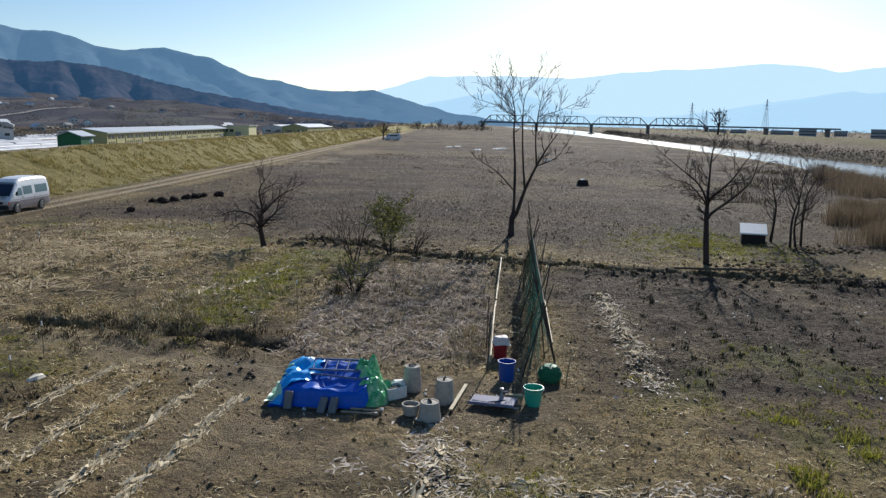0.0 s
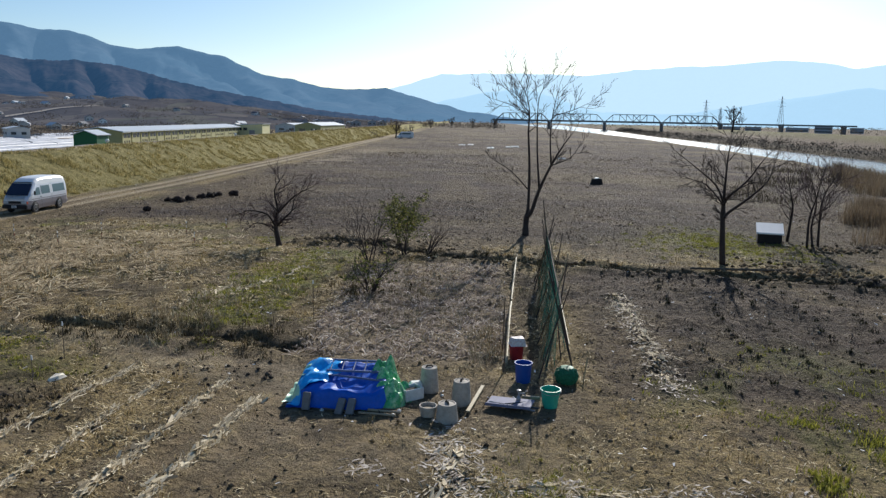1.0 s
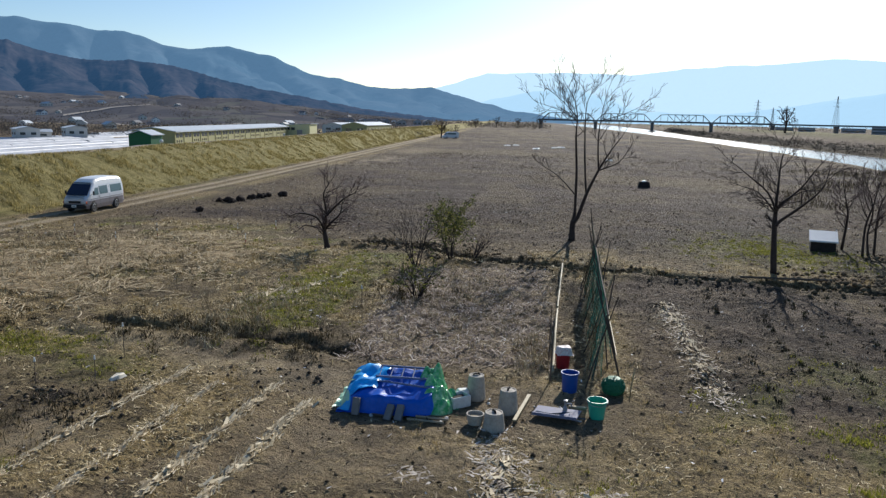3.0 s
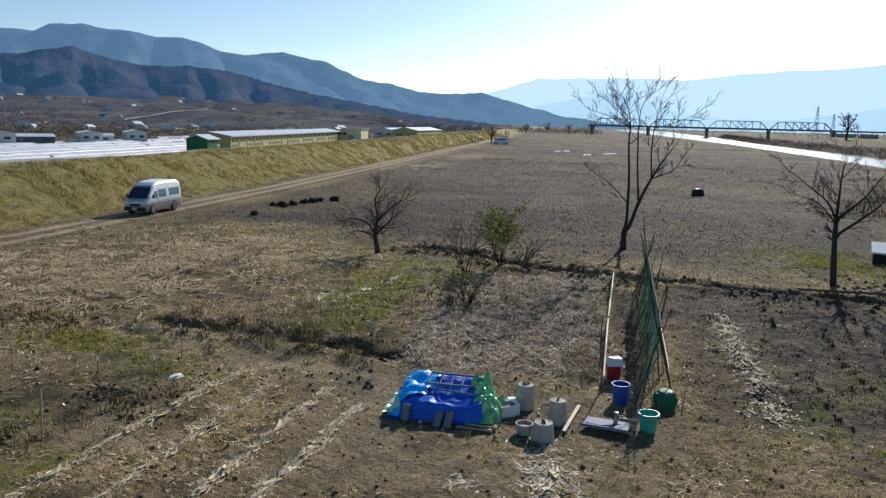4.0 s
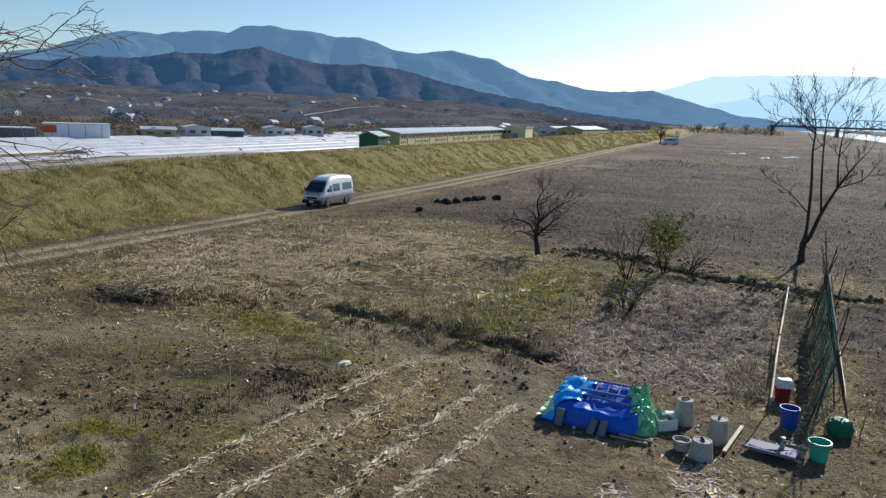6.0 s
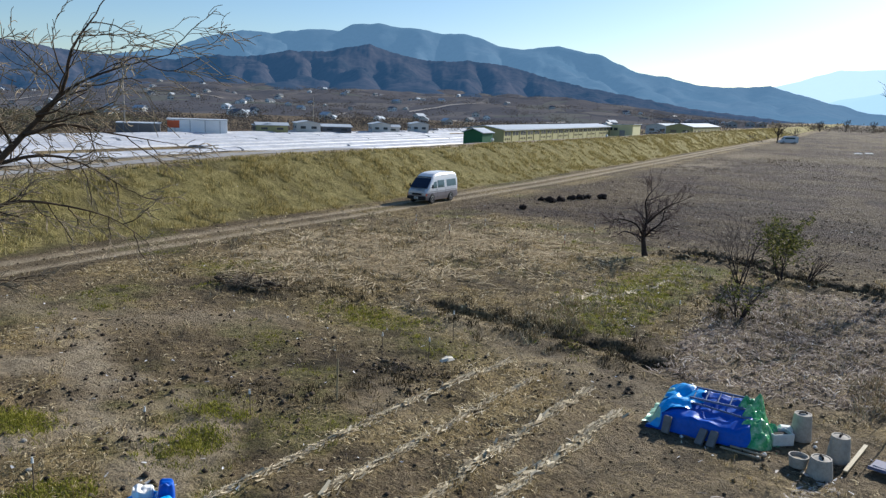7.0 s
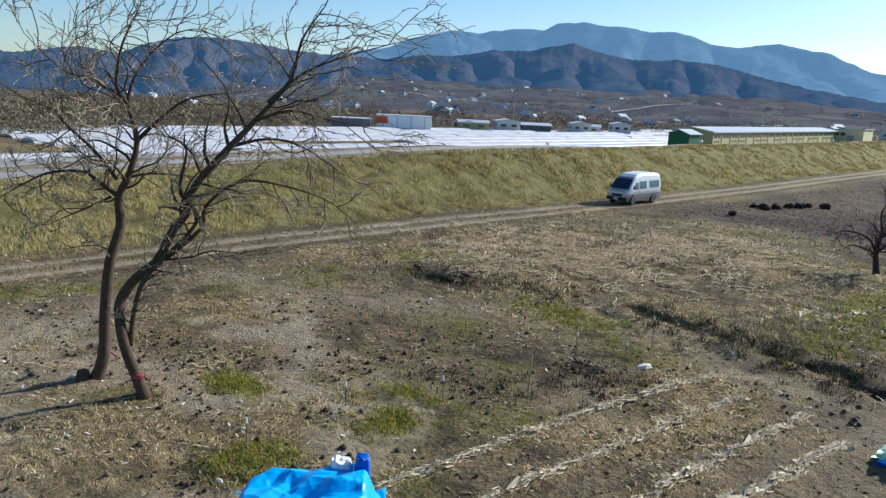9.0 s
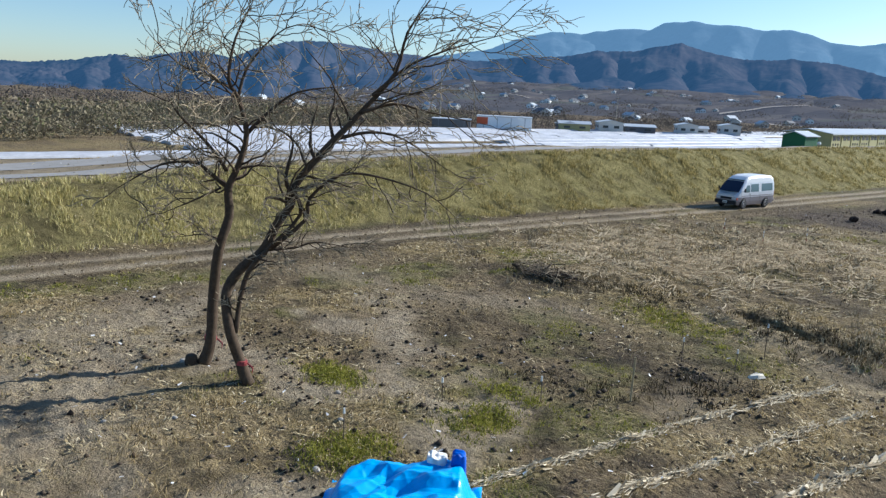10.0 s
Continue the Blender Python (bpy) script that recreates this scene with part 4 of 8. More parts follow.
# two tall trees beside the field path, leaning with the wind
LEAN = dict(bend=0.36, seg=(6, 7, 6, 5), wind=Vector((0.16, 0, -0.05)), kids=(5, 4, 3), levels=3, per=1.0, reach=0.20, tip=0.0085, angle=0.6, lift=(0.02, 0.05, 0.03, -0.02))
bare_tree("willow_tree", "bare grey-brown tree with a bowed double trunk and red tape", (-16.23, 6.62),
          [[(0, 0, 0.150), (-0.18, 0.58, 0.122), (-0.38, 1.25, 0.115), (-0.47, 1.91, 0.112), (-0.41, 2.3, 0.110), (-0.10, 2.74, 0.112), (0.32, 3.06, 0.118), (0.63, 3.7, 0.098), (0.93, 4.14, 0.090), (0.99, 4.52, 0.086),
            (1.29, 4.96, 0.084), (1.84, 5.59, 0.076), (2.44, 6.22, 0.058), (3.17, 7.11, 0.040), (3.39, 7.97, 0.027), (3.87, 8.71, 0.014)],
           [(-0.27, 1.25, 0.058), (-0.17, 2.03, 0.056), (0.02, 2.68, 0.055), (0.32, 3.06, 0.050)],
           [(0.51, 3.19, 0.056), (1.24, 3.82, 0.046), (1.33, 4.33, 0.040), (1.97, 4.85, 0.033), (2.73, 4.86, 0.024), (3.92, 4.49, 0.014), (4.62, 3.97, 0.008)],
           [(0.38, 3.15, 0.034), (1.0, 3.18, 0.026), (1.5, 3.31, 0.016), (2.26, 3.18, 0.007)],
           [(1.96, 5.65, 0.044), (2.71, 5.8, 0.032), (3.48, 5.64, 0.020), (4.43, 5.02, 0.008)],
           [(2.44, 6.22, 0.046), (3.19, 6.44, 0.033), (3.98, 6.29, 0.020), (5.19, 6.08, 0.008)],
           [(2.68, 6.6, 0.044), (3.42, 7.25, 0.030), (4.3, 7.66, 0.018), (5.73, 8.12, 0.007)],
           [(0.99, 4.45, 0.050), (1.14, 3.95, 0.042), (0.51, 3.25, 0.046)]],
          101, LEAN, turn=65.2, ribbon=[(-0.15, 0.55, 0.130)], first=0.45)
bare_tree("willow_tree", "bare grey-brown tree with an upright forked trunk and red tape", (-18.0, 6.25),
          [[(0, 0, 0.170), (0.20, 0.67, 0.135), (0.28, 1.8, 0.122), (0.41, 2.9, 0.118), (0.66, 3.71, 0.110), (0.65, 4.37, 0.090), (0.88, 4.9, 0.076), (1.07, 5.63, 0.064), (0.89, 6.45, 0.050), (0.68, 6.82, 0.042), (0.78, 7.57, 0.030), (0.97, 8.07, 0.022), (1.22, 8.58, 0.012)],
           [(0.65, 4.37, 0.058), (0.19, 4.76, 0.044), (-0.06, 4.95, 0.036), (-0.66, 4.94, 0.028), (-1.14, 4.74, 0.018), (-1.74, 4.36, 0.008)],
           [(0.62, 4.77, 0.050), (0.38, 5.15, 0.042), (0.08, 5.53, 0.034), (-0.4, 6.02, 0.022), (-0.62, 6.39, 0.010)],
           [(1.07, 5.63, 0.052), (1.59, 6.16, 0.040), (2.23, 6.64, 0.024), (3.29, 6.82, 0.009)],
           [(0.68, 6.69, 0.034), (0.22, 6.92, 0.026), (-0.37, 7.13, 0.018), (-0.94, 7.7, 0.008)],
           [(0.75, 4.77, 0.034), (1.33, 4.91, 0.022), (2.24, 4.86, 0.008)],
           [(0.49, 4.37, 0.030), (-0.07, 4.11, 0.020), (-0.69, 3.84, 0.008)],
           [(0.39, 3.17, 0.024), (0.04, 3.28, 0.016), (-0.4, 3.25, 0.007)],
           [(0.89, 6.45, 0.040), (1.08, 7.09, 0.030), (1.59, 7.75, 0.020), (2.22, 8.16, 0.013), (3.27, 7.99, 0.007)]],
          102, dict(LEAN, wind=Vector((0.05, 0, 0.0))), turn=68.5, ribbon=[(0.20, 0.72, 0.150)], first=0.48)
solo("cut_stump", Build().lathe([(0.01, 0.0), (0.15, 0.0), (0.16, 0.10), (0.13, 0.24), (0.09, 0.27), (0.01, 0.26)], 10), M_BARK, "knotty sawn stump beside a tree", "stump", (-18.05, 6.0, ground_z(-18.05, 6.0) - 0.02), smooth=True)
# trees of the garden plots
SLIM = dict(tip=0.0075, reach=0.15, per=1.1, kids=(5, 4, 3), levels=3, bend=0.15, angle=0.55, lift=(0.08, 0.14, 0.12, 0.08))
bare_tree("persimmon_tree", "tall bare tree with a dark crooked trunk beside the ditch", (3.85, 42.3),
          [[(0, 0, 0.19), (-0.01, 0.60, 0.165), (0.02, 1.07, 0.16), (0.09, 1.75, 0.085), (0.07, 4.0, 0.070), (-0.06, 5.84, 0.050), (-0.04, 7.0, 0.032), (-0.3, 8.0, 0.018), (-0.7, 8.6, 0.010)],
           [(0.02, 1.07, 0.12), (0.27, 1.4, 0.105), (0.66, 2.66, 0.090), (1.26, 4.03, 0.062), (1.87, 5.14, 0.036), (2.39, 5.89, 0.015)],
           [(0.66, 2.75, 0.064), (0.49, 4.54, 0.052), (0.41, 6.71, 0.032), (0.51, 7.9, 0.018), (0.97, 8.6, 0.010)],
           [(1.26, 4.09, 0.050), (1.16, 5.65, 0.038), (1.26, 7.0, 0.022), (1.51, 8.3, 0.010)],
           [(0.06, 2.64, 0.038), (-0.92, 3.66, 0.024), (-1.92, 4.26, 0.010)],
           [(1.26, 4.03, 0.036), (2.33, 4.5, 0.020), (2.77, 5.16, 0.009)],
           [(-0.04, 6.9, 0.026), (-0.75, 7.65, 0.016), (-1.29, 8.1, 0.008)],
           [(1.21, 6.75, 0.026), (2.37, 7.1, 0.016), (3.29, 7.55, 0.008)],
           [(-0.06, 6.75, 0.026), (-1.05, 7.3, 0.016), (-2.15, 7.65, 0.008)]],
          103, SLIM, M_BARK_DARK, M_TWIG_DARK, turn=-5, first=0.62)
bare_tree("persimmon_tree", "bare fruit tree with a straight trunk and spreading limbs", (12.35, 34.7),
          [[(0, 0, 0.15), (-0.1, 1.29, 0.125), (-0.16, 2.36, 0.115), (-0.17, 3.15, 0.08)],
           [(-0.17, 3.1, 0.075), (-0.16, 4.02, 0.052), (-0.13, 5.17, 0.026), (0.02, 5.8, 0.010)],
           [(-0.07, 2.23, 0.075), (0.05, 2.48, 0.070), (0.88, 3.21, 0.052), (1.61, 4.02, 0.030), (1.83, 4.8, 0.011)],
           [(-0.14, 3.1, 0.060), (0.75, 3.98, 0.042), (1.24, 4.78, 0.022), (1.6, 5.3, 0.010)],
           [(-0.18, 2.99, 0.062), (-0.56, 3.74, 0.045), (-1.26, 4.34, 0.026), (-2.33, 5.17, 0.010)],
           [(-0.2, 2.89, 0.045), (-0.96, 3.72, 0.028), (-1.7, 3.95, 0.012)]],
          104, dict(SLIM, reach=0.20, per=1.3, lift=(0.05, 0.06, 0.06, 0.04)), M_BARK_DARK, M_TWIG_DARK, turn=-19.7, first=0.55)
bare_tree("plum_tree", "low bare plum tree with a spreading dark crown", (-9.2, 38.1),
          [[(0, 0, 0.16), (-0.10, 0.6, 0.13), (-0.16, 1.06, 0.12), (-0.07, 1.81, 0.085)],
           [(-0.08, 1.76, 0.075), (-0.06, 2.1, 0.065), (-0.19, 2.94, 0.040), (0.18, 3.57, 0.015)],
           [(-0.17, 1.0, 0.070), (0.2, 1.43, 0.058), (0.66, 1.9, 0.042), (0.78, 2.6, 0.016)],
           [(-0.05, 1.76, 0.062), (0.79, 2.62, 0.040), (1.61, 3.06, 0.014)],
           [(-0.17, 1.06, 0.062), (-0.58, 1.7, 0.050), (-1.46, 1.91, 0.030), (-2.02, 1.70, 0.012)],
           [(-0.17, 1.0, 0.048), (-1.09, 1.27, 0.028), (-1.49, 1.0, 0.012)]],
          205, dict(SLIM, reach=0.28, per=1.6, bend=0.17, lift=(0.05, 0.07, 0.05, 0.03)), M_BARK_DARK, M_TWIG_RED, turn=13.7, first=0.38)
for k, (x, y, stem) in enumerate(((18.57, 42.26, [(0, 0, 0.085), (0.13, 1.84, 0.060), (0.01, 2.57, 0.040), (-0.22, 3.51, 0.014)]), (18.83, 40.38, [(0, 0, 0.075), (-0.01, 1.63, 0.055), (0.24, 2.78, 0.035), (0.4, 3.99, 0.012)]),
                                  (19.2, 40.5, [(0, 0, 0.07), (-0.16, 1.22, 0.052), (-0.03, 2.55, 0.034), (-0.52, 3.95, 0.012)]), (19.5, 40.55, [(0, 0, 0.075), (-0.05, 2.07, 0.052), (0.11, 3.08, 0.032), (0.56, 4.0, 0.012)]))):
    bare_tree("young_tree", "slim bare tree in a clump with reddish twigs", (x, y), [stem], 110 + k, dict(SLIM, reach=0.38, per=2.0, lift=(0.06, 0.10, 0.08, 0.05)), M_BARK_DARK, M_TWIG_RED, turn=-24, group="clump by the hut", first=0.30)


def bush(name, label, at, h, w, seed, bark=M_BARK_DARK, leaf=None, leaves=0, stems=7):
    rng = random.Random(seed)
    root = thing(name, label, "bush", (at[0], at[1], ground_z(*at) - 0.04))
    out = [Build() for _ in range(4)]
    o = dict(TREE, tip=0.006, kids=(5, 4, 3), levels=3, lift=(0.08, 0.06, 0.05, 0.03), angle=0.6)
    spots = []
    tw = Build()
    for k in range(stems):
        out = [Build() for _ in range(4)]
        a = rng.uniform(0, 6.28)
        d = Vector((math.cos(a) * w / h * 0.55, math.sin(a) * w / h * 0.55, 1)).normalized()
        shoot(out, rng, Vector((math.cos(a) * 0.12, math.sin(a) * 0.12, 0)), d, h * rng.uniform(0.65, 0.95), 0.030, 1, o)
        part("stem", out[1], bark, root)
        for b in out[2:]:
            tw.add(b.v, b.f)
    part("crown", tw, M_TWIG_DARK, root)
    if leaves:
        lf = Build()
        pool = [Vector(v) for v in tw.v if v[2] > h * 0.25]
        for k in range(leaves):
            c = rng.choice(pool) + Vector((rng.gauss(0, 0.06), rng.gauss(0, 0.06), rng.gauss(0, 0.06)))
            a = Vector((rng.uniform(-1, 1), rng.uniform(-1, 1), rng.uniform(-0.6, 0.6))).normalized()
            b = a.orthogonal().normalized()
            s = rng.uniform(0.05, 0.10)
            lf.add([c - a * s, c + b * s * 0.45, c + a * s, c - b * s * 0.45], [(0, 1, 2, 3)])
        part("foliage", lf, leaf, root)
    return root


bush("bush", "bare brown bush with many thin stems by the ditch", (-4.0, 33.6), 2.7, 2.0, 120)
bush("bush", "low brushy bush with a few dull leaves", (-3.35, 27.8), 1.5, 1.5, 121, leaf=M_LEAF, leaves=260, stems=8)
bush("evergreen_shrub", "leafy olive-green shrub beside the ditch", (-2.5, 35.2), 2.3, 1.25, 122, leaf=M_LEAF, leaves=1500, stems=7)
bush("bush", "dark leafless bush behind the evergreen shrub", (-1.5, 36.2), 1.4, 1.6, 123, stems=6)

# distant trees
for k, (x, y, h) in enumerate(((-21.5, 262, 7.0), (-17.0, 268, 5.5), (200.0, 560.0, 22.0), (30.0, 640, 11), (12.0, 650, 10), (-6.0, 640, 11), (-22.0, 600, 9))):
    bare_tree("field_tree", "distant bare tree at the edge of the plain", (x, y),
              [[(0, 0, h * 0.035), (0.02 * h, h * 0.35, h * 0.026), (0.0, h * 0.7, h * 0.015)], [(0.02 * h, h * 0.3, h * 0.02), (0.2 * h, h * 0.7, h * 0.01)], [(0.02 * h, h * 0.3, h * 0.02), (-0.22 * h, h * 0.65, h * 0.01)]],
              130 + k, dict(tip=0.006 * h, reach=0.35, per=2, kids=(4, 3, 2), levels=3), M_BARK_DARK, M_TWIG_DARK, first=0.3, near=False)

# ---------------------------------------------------------------- grass, straw and clods
rs = np.random.RandomState(7)


def sector(n, b0, b1, r0, r1, power=1.0):
    b = np.radians(rs.uniform(b0, b1, n))
    u = rs.uniform(0, 1, n)
    r = (r0 ** power + u * (r1 ** power - r0 ** power)) ** (1 / power) if power else r0 * (r1 / r0) ** u
    return np.sin(b) * r, np.cos(b) * r


def blades(name, label, category, x, y, h, w, mat, lean=0.6, sink=0.01):
    """Thin standing blades, two triangles each."""
    n = len(x)
    z = land(x, y) - sink
    a, t = rs.uniform(0, 6.283, n), rs.uniform(0, 6.283, n)
    l = np.abs(rs.normal(0, lean, n)) * h
    ux, uy = np.cos(a) * w / 2, np.sin(a) * w / 2
    lx, ly = np.cos(t) * l, np.sin(t) * l
    base = np.stack([x, y, z], 1)
    half = np.stack([ux, uy, 0 * ux], 1)
    mid = base + np.stack([lx * 0.35, ly * 0.35, h * 0.6], 1)
    tip = base + np.stack([lx, ly, h * np.clip(1 - 0.25 * l / np.maximum(h, 1e-6), 0.25, 1)], 1)
    co = np.stack([base - half, base + half, mid + half * 0.6, mid - half * 0.6, tip], 1).reshape(-1, 3)
    k = np.arange(n)[:, None] * 5
    tri = np.concatenate([k + np.array([[0, 1, 2]]), k + np.array([[0, 2, 3]]), k + np.array([[3, 2, 4]])])
    ob = new(name, array_mesh(name, co, tri, mat))
    return tagged(ob, label, category, kind="stuff")


def keep(x, y, p):
    m = rs.uniform(0, 1, len(x)) < p
    return x[m], y[m]


def clump(x, y, n, s):
    cx, cy = np.repeat(x, n), np.repeat(y, n)
    return cx + rs.normal(0, s, len(cx)), cy + rs.normal(0, s, len(cy))


# dry grass over the rough ground
x, y = sector(10000, -88, 34, 8, 58, 0.9)
g, d, b, k, p, w = covers(x, y)
x, y = keep(x, y, np.clip(0.05 + 1.0 * d - 0.9 * b - 0.95 * p - 0.6 * w - 0.6 * g, 0, 1) * (1 - k))
x, y = clump(x, y, 11, 0.10)
r = np.hypot(x, y)
blades("dry_grass", "withered tan grass and stalks over rough soil", "grass", x, y, rs.uniform(0.04, 0.19, len(x)) * (0.6 + 0.8 * vnoise(x * 0.7, y * 0.7, 92)), 0.006 + 0.0007 * r, M_DRY, 1.0)
# green patches
x, y = sector(22000, -88, 34, 7, 50, 0.8)
g, d, b, k, p, w = covers(x, y)
x, y = keep(x, y, np.clip(1.5 * g - 0.2, 0, 1) * (1 - k) * (0.12 + 0.88 * step(0.44, 0.58, fbm(x * 0.9, y * 0.9, 90, 3))))
x, y = clump(x, y, 12, 0.09)
r = np.hypot(x, y)
blades("green_grass", "short fresh green grass in patches", "grass", x, y, rs.uniform(0.04, 0.13, len(x)), 0.007 + 0.0007 * r, M_LUSH, 0.7)
gx_ = np.concatenate([rs.normal(cx, sx, n) for cx, cy, sx, sy, n in ((-15.7, 8.5, 0.45, 0.30, 170), (-12.2, 6.8, 0.40, 0.45, 200), (-11.8, 9.8, 0.35, 0.45, 150), (-12.5, 11.3, 0.5, 0.3, 60), (-7.4, 28.5, 0.9, 3.6, 420), (-14.0, 20.3, 1.3, 0.6, 120), (14.5, 40.5, 2.2, 2.4, 300), (8.4, 16.0, 1.6, 0.8, 70), (1.6, 12.4, 0.6, 0.9, 50))])
gy_ = np.concatenate([rs.normal(cy, sy, n) for cx, cy, sx, sy, n in ((-15.7, 8.5, 0.45, 0.30, 170), (-12.2, 6.8, 0.40, 0.45, 200), (-11.8, 9.8, 0.35, 0.45, 150), (-12.5, 11.3, 0.5, 0.3, 60), (-7.4, 28.5, 0.9, 3.6, 420), (-14.0, 20.3, 1.3, 0.6, 120), (14.5, 40.5, 2.2, 2.4, 300), (8.4, 16.0, 1.6, 0.8, 70), (1.6, 12.4, 0.6, 0.9, 50))])
x, y = clump(gx_, gy_, 16, 0.10)
blades("green_tufts", "fresh bright green tufts of grass", "grass", x, y, rs.uniform(0.03, 0.11, len(x)), 0.010 + 0.0008 * np.hypot(x, y), M_LUSH, 0.9)
# dike slope
y = 2 + 420 * rs.uniform(0, 1, 13000) ** 2.0
y = np.concatenate([y, -rs.uniform(0, 16, 700)])
x = road_x(y) - 2.4 - rs.uniform(0, 8.4, len(y))
x, y = keep(x, y, 0.10 + 3.2 * np.clip(fbm(x * 0.55, y * 0.55, 91, 3) - 0.43, 0, 1))
x, y = clump(x, y, 18, 0.17)
r = np.hypot(x, y)
for far in (False, True):
    m = (y > 24 + 6 * rs.uniform(-1, 1, len(y))) == far
    xa, ya, ra = x[m], y[m], r[m]
    blades("dike_grass", "long olive and straw-coloured grass on the dike", "grass", xa, ya, rs.uniform(0.10, 0.36, len(xa)), 0.012 + 0.0006 * ra, M_OLIVE if far else M_OLIVE_PALE, 0.8)
# rank weeds along the ditches and the field edge
lines = []
for pts, n in ((NEAR_DITCH, 210), (FAR_DITCH, 330), ([(-13, 11.5), (-10.5, 14.5), (-9.6, 17.2)], 60), ([(-24, 20.5), (-19, 21.5), (-15.5, 22.5)], 90), ([(-4, 27.5), (-2.8, 28.2)], 60)):
    q = np.array(pts)
    i = rs.randint(0, len(q) - 1, n)
    u = rs.uniform(0, 1, n)[:, None]
    c = q[i] * (1 - u) + q[i + 1] * u
    lines.append(c + rs.normal(0, 0.40 if n > 300 else 0.75, c.shape))
c = np.concatenate(lines)
x, y = clump(c[:, 0], c[:, 1], 14, 0.10)
blades("ditch_weeds", "dark withered weeds along the ditches", "weeds", x, y, rs.uniform(0.06, 0.26, len(x)), 0.010 + 0.0006 * np.hypot(x, y), M_WEED, 0.9)
def wisps(name, label, x, y, length, width, arch, angle, mat):
    """Bent stalks: narrow strips that rise, arch over and come down."""
    n = len(x)
    z = land(x, y) - 0.01
    ux, uy = np.cos(angle), np.sin(angle)
    curl = rs.normal(0, 0.45, n)
    rows = []
    for k, (f, hh) in enumerate(((0, 0), (0.35, 0.8), (0.72, 1.0), (1.0, 0.45))):
        side = curl * f * f * length
        w = width * (1.0, 0.9, 0.7, 0.25)[k] / 2
        cx, cy = x + ux * f * length - uy * side, y + uy * f * length + ux * side
        cz = z + hh * arch * length
        rows += [np.stack([cx - uy * w, cy + ux * w, cz], 1), np.stack([cx + uy * w, cy - ux * w, cz], 1)]
    co = np.stack(rows, 1).reshape(-1, 3)
    k = np.arange(n)[:, None] * 8
    f = np.concatenate([k + np.array([[2 * i, 2 * i + 1, 2 * i + 3, 2 * i + 2]]) for i in range(3)])
    return tagged(new(name, array_mesh(name, co, f, mat)), label, "grass", kind="stuff")


M_STRAW_ROW = island_mat("bleached_straw", [(0, (0.28, 0.215, 0.13)), (0.4, (0.50, 0.40, 0.25)), (1, (0.78, 0.66, 0.46))], 0.85)


def combed(x, y, turn=0.9):
    return 12.5 * fbm(x * 0.22, y * 0.22, 94, 2) + rs.normal(0, turn, len(x))


# lodged grass, bleached and combed by the wind
x, y = sector(40000, -90, 34, 7.0, 50, 0.72)
g, d, b, k, p, w = covers(x, y)
x, y = keep(x, y, np.clip((0.10 + 0.35 * d + 0.75 * step(0.42, 0.60, fbm(x * 1.1, y * 1.1, 89, 3))) * (0.4 + 0.9 * d) - 1.1 * b - 0.5 * p - 0.9 * w - 0.6 * g, 0, 1) * (1 - k) * (1 - 0.65 * step(2, 5, x)))
x, y = clump(x, y, 5, 0.10)
r = np.hypot(x, y)
wisps("lodged_grass", "dead grass lying combed over the soil", x, y, rs.uniform(0.07, 0.26, len(x)) * (0.5 + 0.02 * r), 0.005 + 0.0012 * r, rs.uniform(0.03, 0.30, len(x)), combed(x, y), M_STROKE)
x, y = sector(44000, -50, 34, 7, 72, 0.7)
g, d, b, k, p, w = covers(x, y)
x, y = keep(x, y, np.clip(0.55 * p + 0.25 * w, 0, 1) * (0.25 + 1.0 * step(0.42, 0.58, fbm(x * 0.35, y * 0.9, 87, 3))) * (1 - step(38, 72, np.hypot(x, y))) * (1 - 0.8 * b) * (1 - k))
x, y = clump(x, y, 2, 0.12)
r = np.hypot(x, y)
wisps("stubble", "dark crumbs and stubble on ploughed soil", x, y, rs.uniform(0.06, 0.22, len(x)) * (0.6 + 0.016 * r), 0.008 + 0.0012 * r, rs.uniform(0.1, 0.5, len(x)), rs.uniform(0, 6.28, len(x)), M_STUBBLE)
# withered tufts over the harrowed field
x, y = sector(26000, -34, 33, 40, 150, 0.9)
g, d, b, k, p, w = covers(x, y)
n_ = fbm(x * 0.12 + 0.05 * y, y * 0.10 - 0.06 * x, 86, 4)
x, y = keep(x, y, np.clip(p - 0.3, 0, 1) * (1 - b) * (0.06 + 0.75 * step(0.48, 0.60, n_)) * (1 - k) * (x < river_near(y) - 3))
x, y = clump(x, y, 4, 0.16)
r = np.hypot(x, y)
wisps("field_tufts", "withered tufts and weeds over the harrowed field", x, y, rs.uniform(0.12, 0.40, len(x)) * (0.7 + 0.010 * r), 0.015 + 0.0007 * r, rs.uniform(0.06, 0.30, len(x)), combed(x, y, 0.7), M_TUFT)
# bleached husks strewn on the near plots
hx_, hy_ = [], []
for cx, cy, sx, sy, n in ((-0.1, 13.4, 0.32, 0.85, 130), (0.2, 11.6, 0.5, 0.6, 80), (1.7, 12.4, 0.50, 0.30, 80), (4.2, 12.3, 0.9, 0.22, 80), (-0.3, 14.7, 0.25, 0.4, 40), (6.0, 26.6, 0.26, 0.8, 40), (5.75, 24.3, 0.20, 1.3, 55), (5.5, 20.6, 0.20, 1.6, 80), (5.4, 17.9, 0.40, 0.30, 36), (-1.65, 13.15, 0.22, 0.12, 24)):
    hx_.append(rs.normal(cx, sx, n))
    hy_.append(rs.normal(cy, sy, n))
x, y = clump(np.concatenate(hx_), np.concatenate(hy_), 3, 0.09)
wisps("maize_husks", "crumpled bleached husks strewn over dug soil", x, y, rs.uniform(0.08, 0.26, len(x)), rs.uniform(0.03, 0.08, len(x)), rs.uniform(0.02, 0.12, len(x)), rs.uniform(0, 6.28, len(x)), M_HUSK)
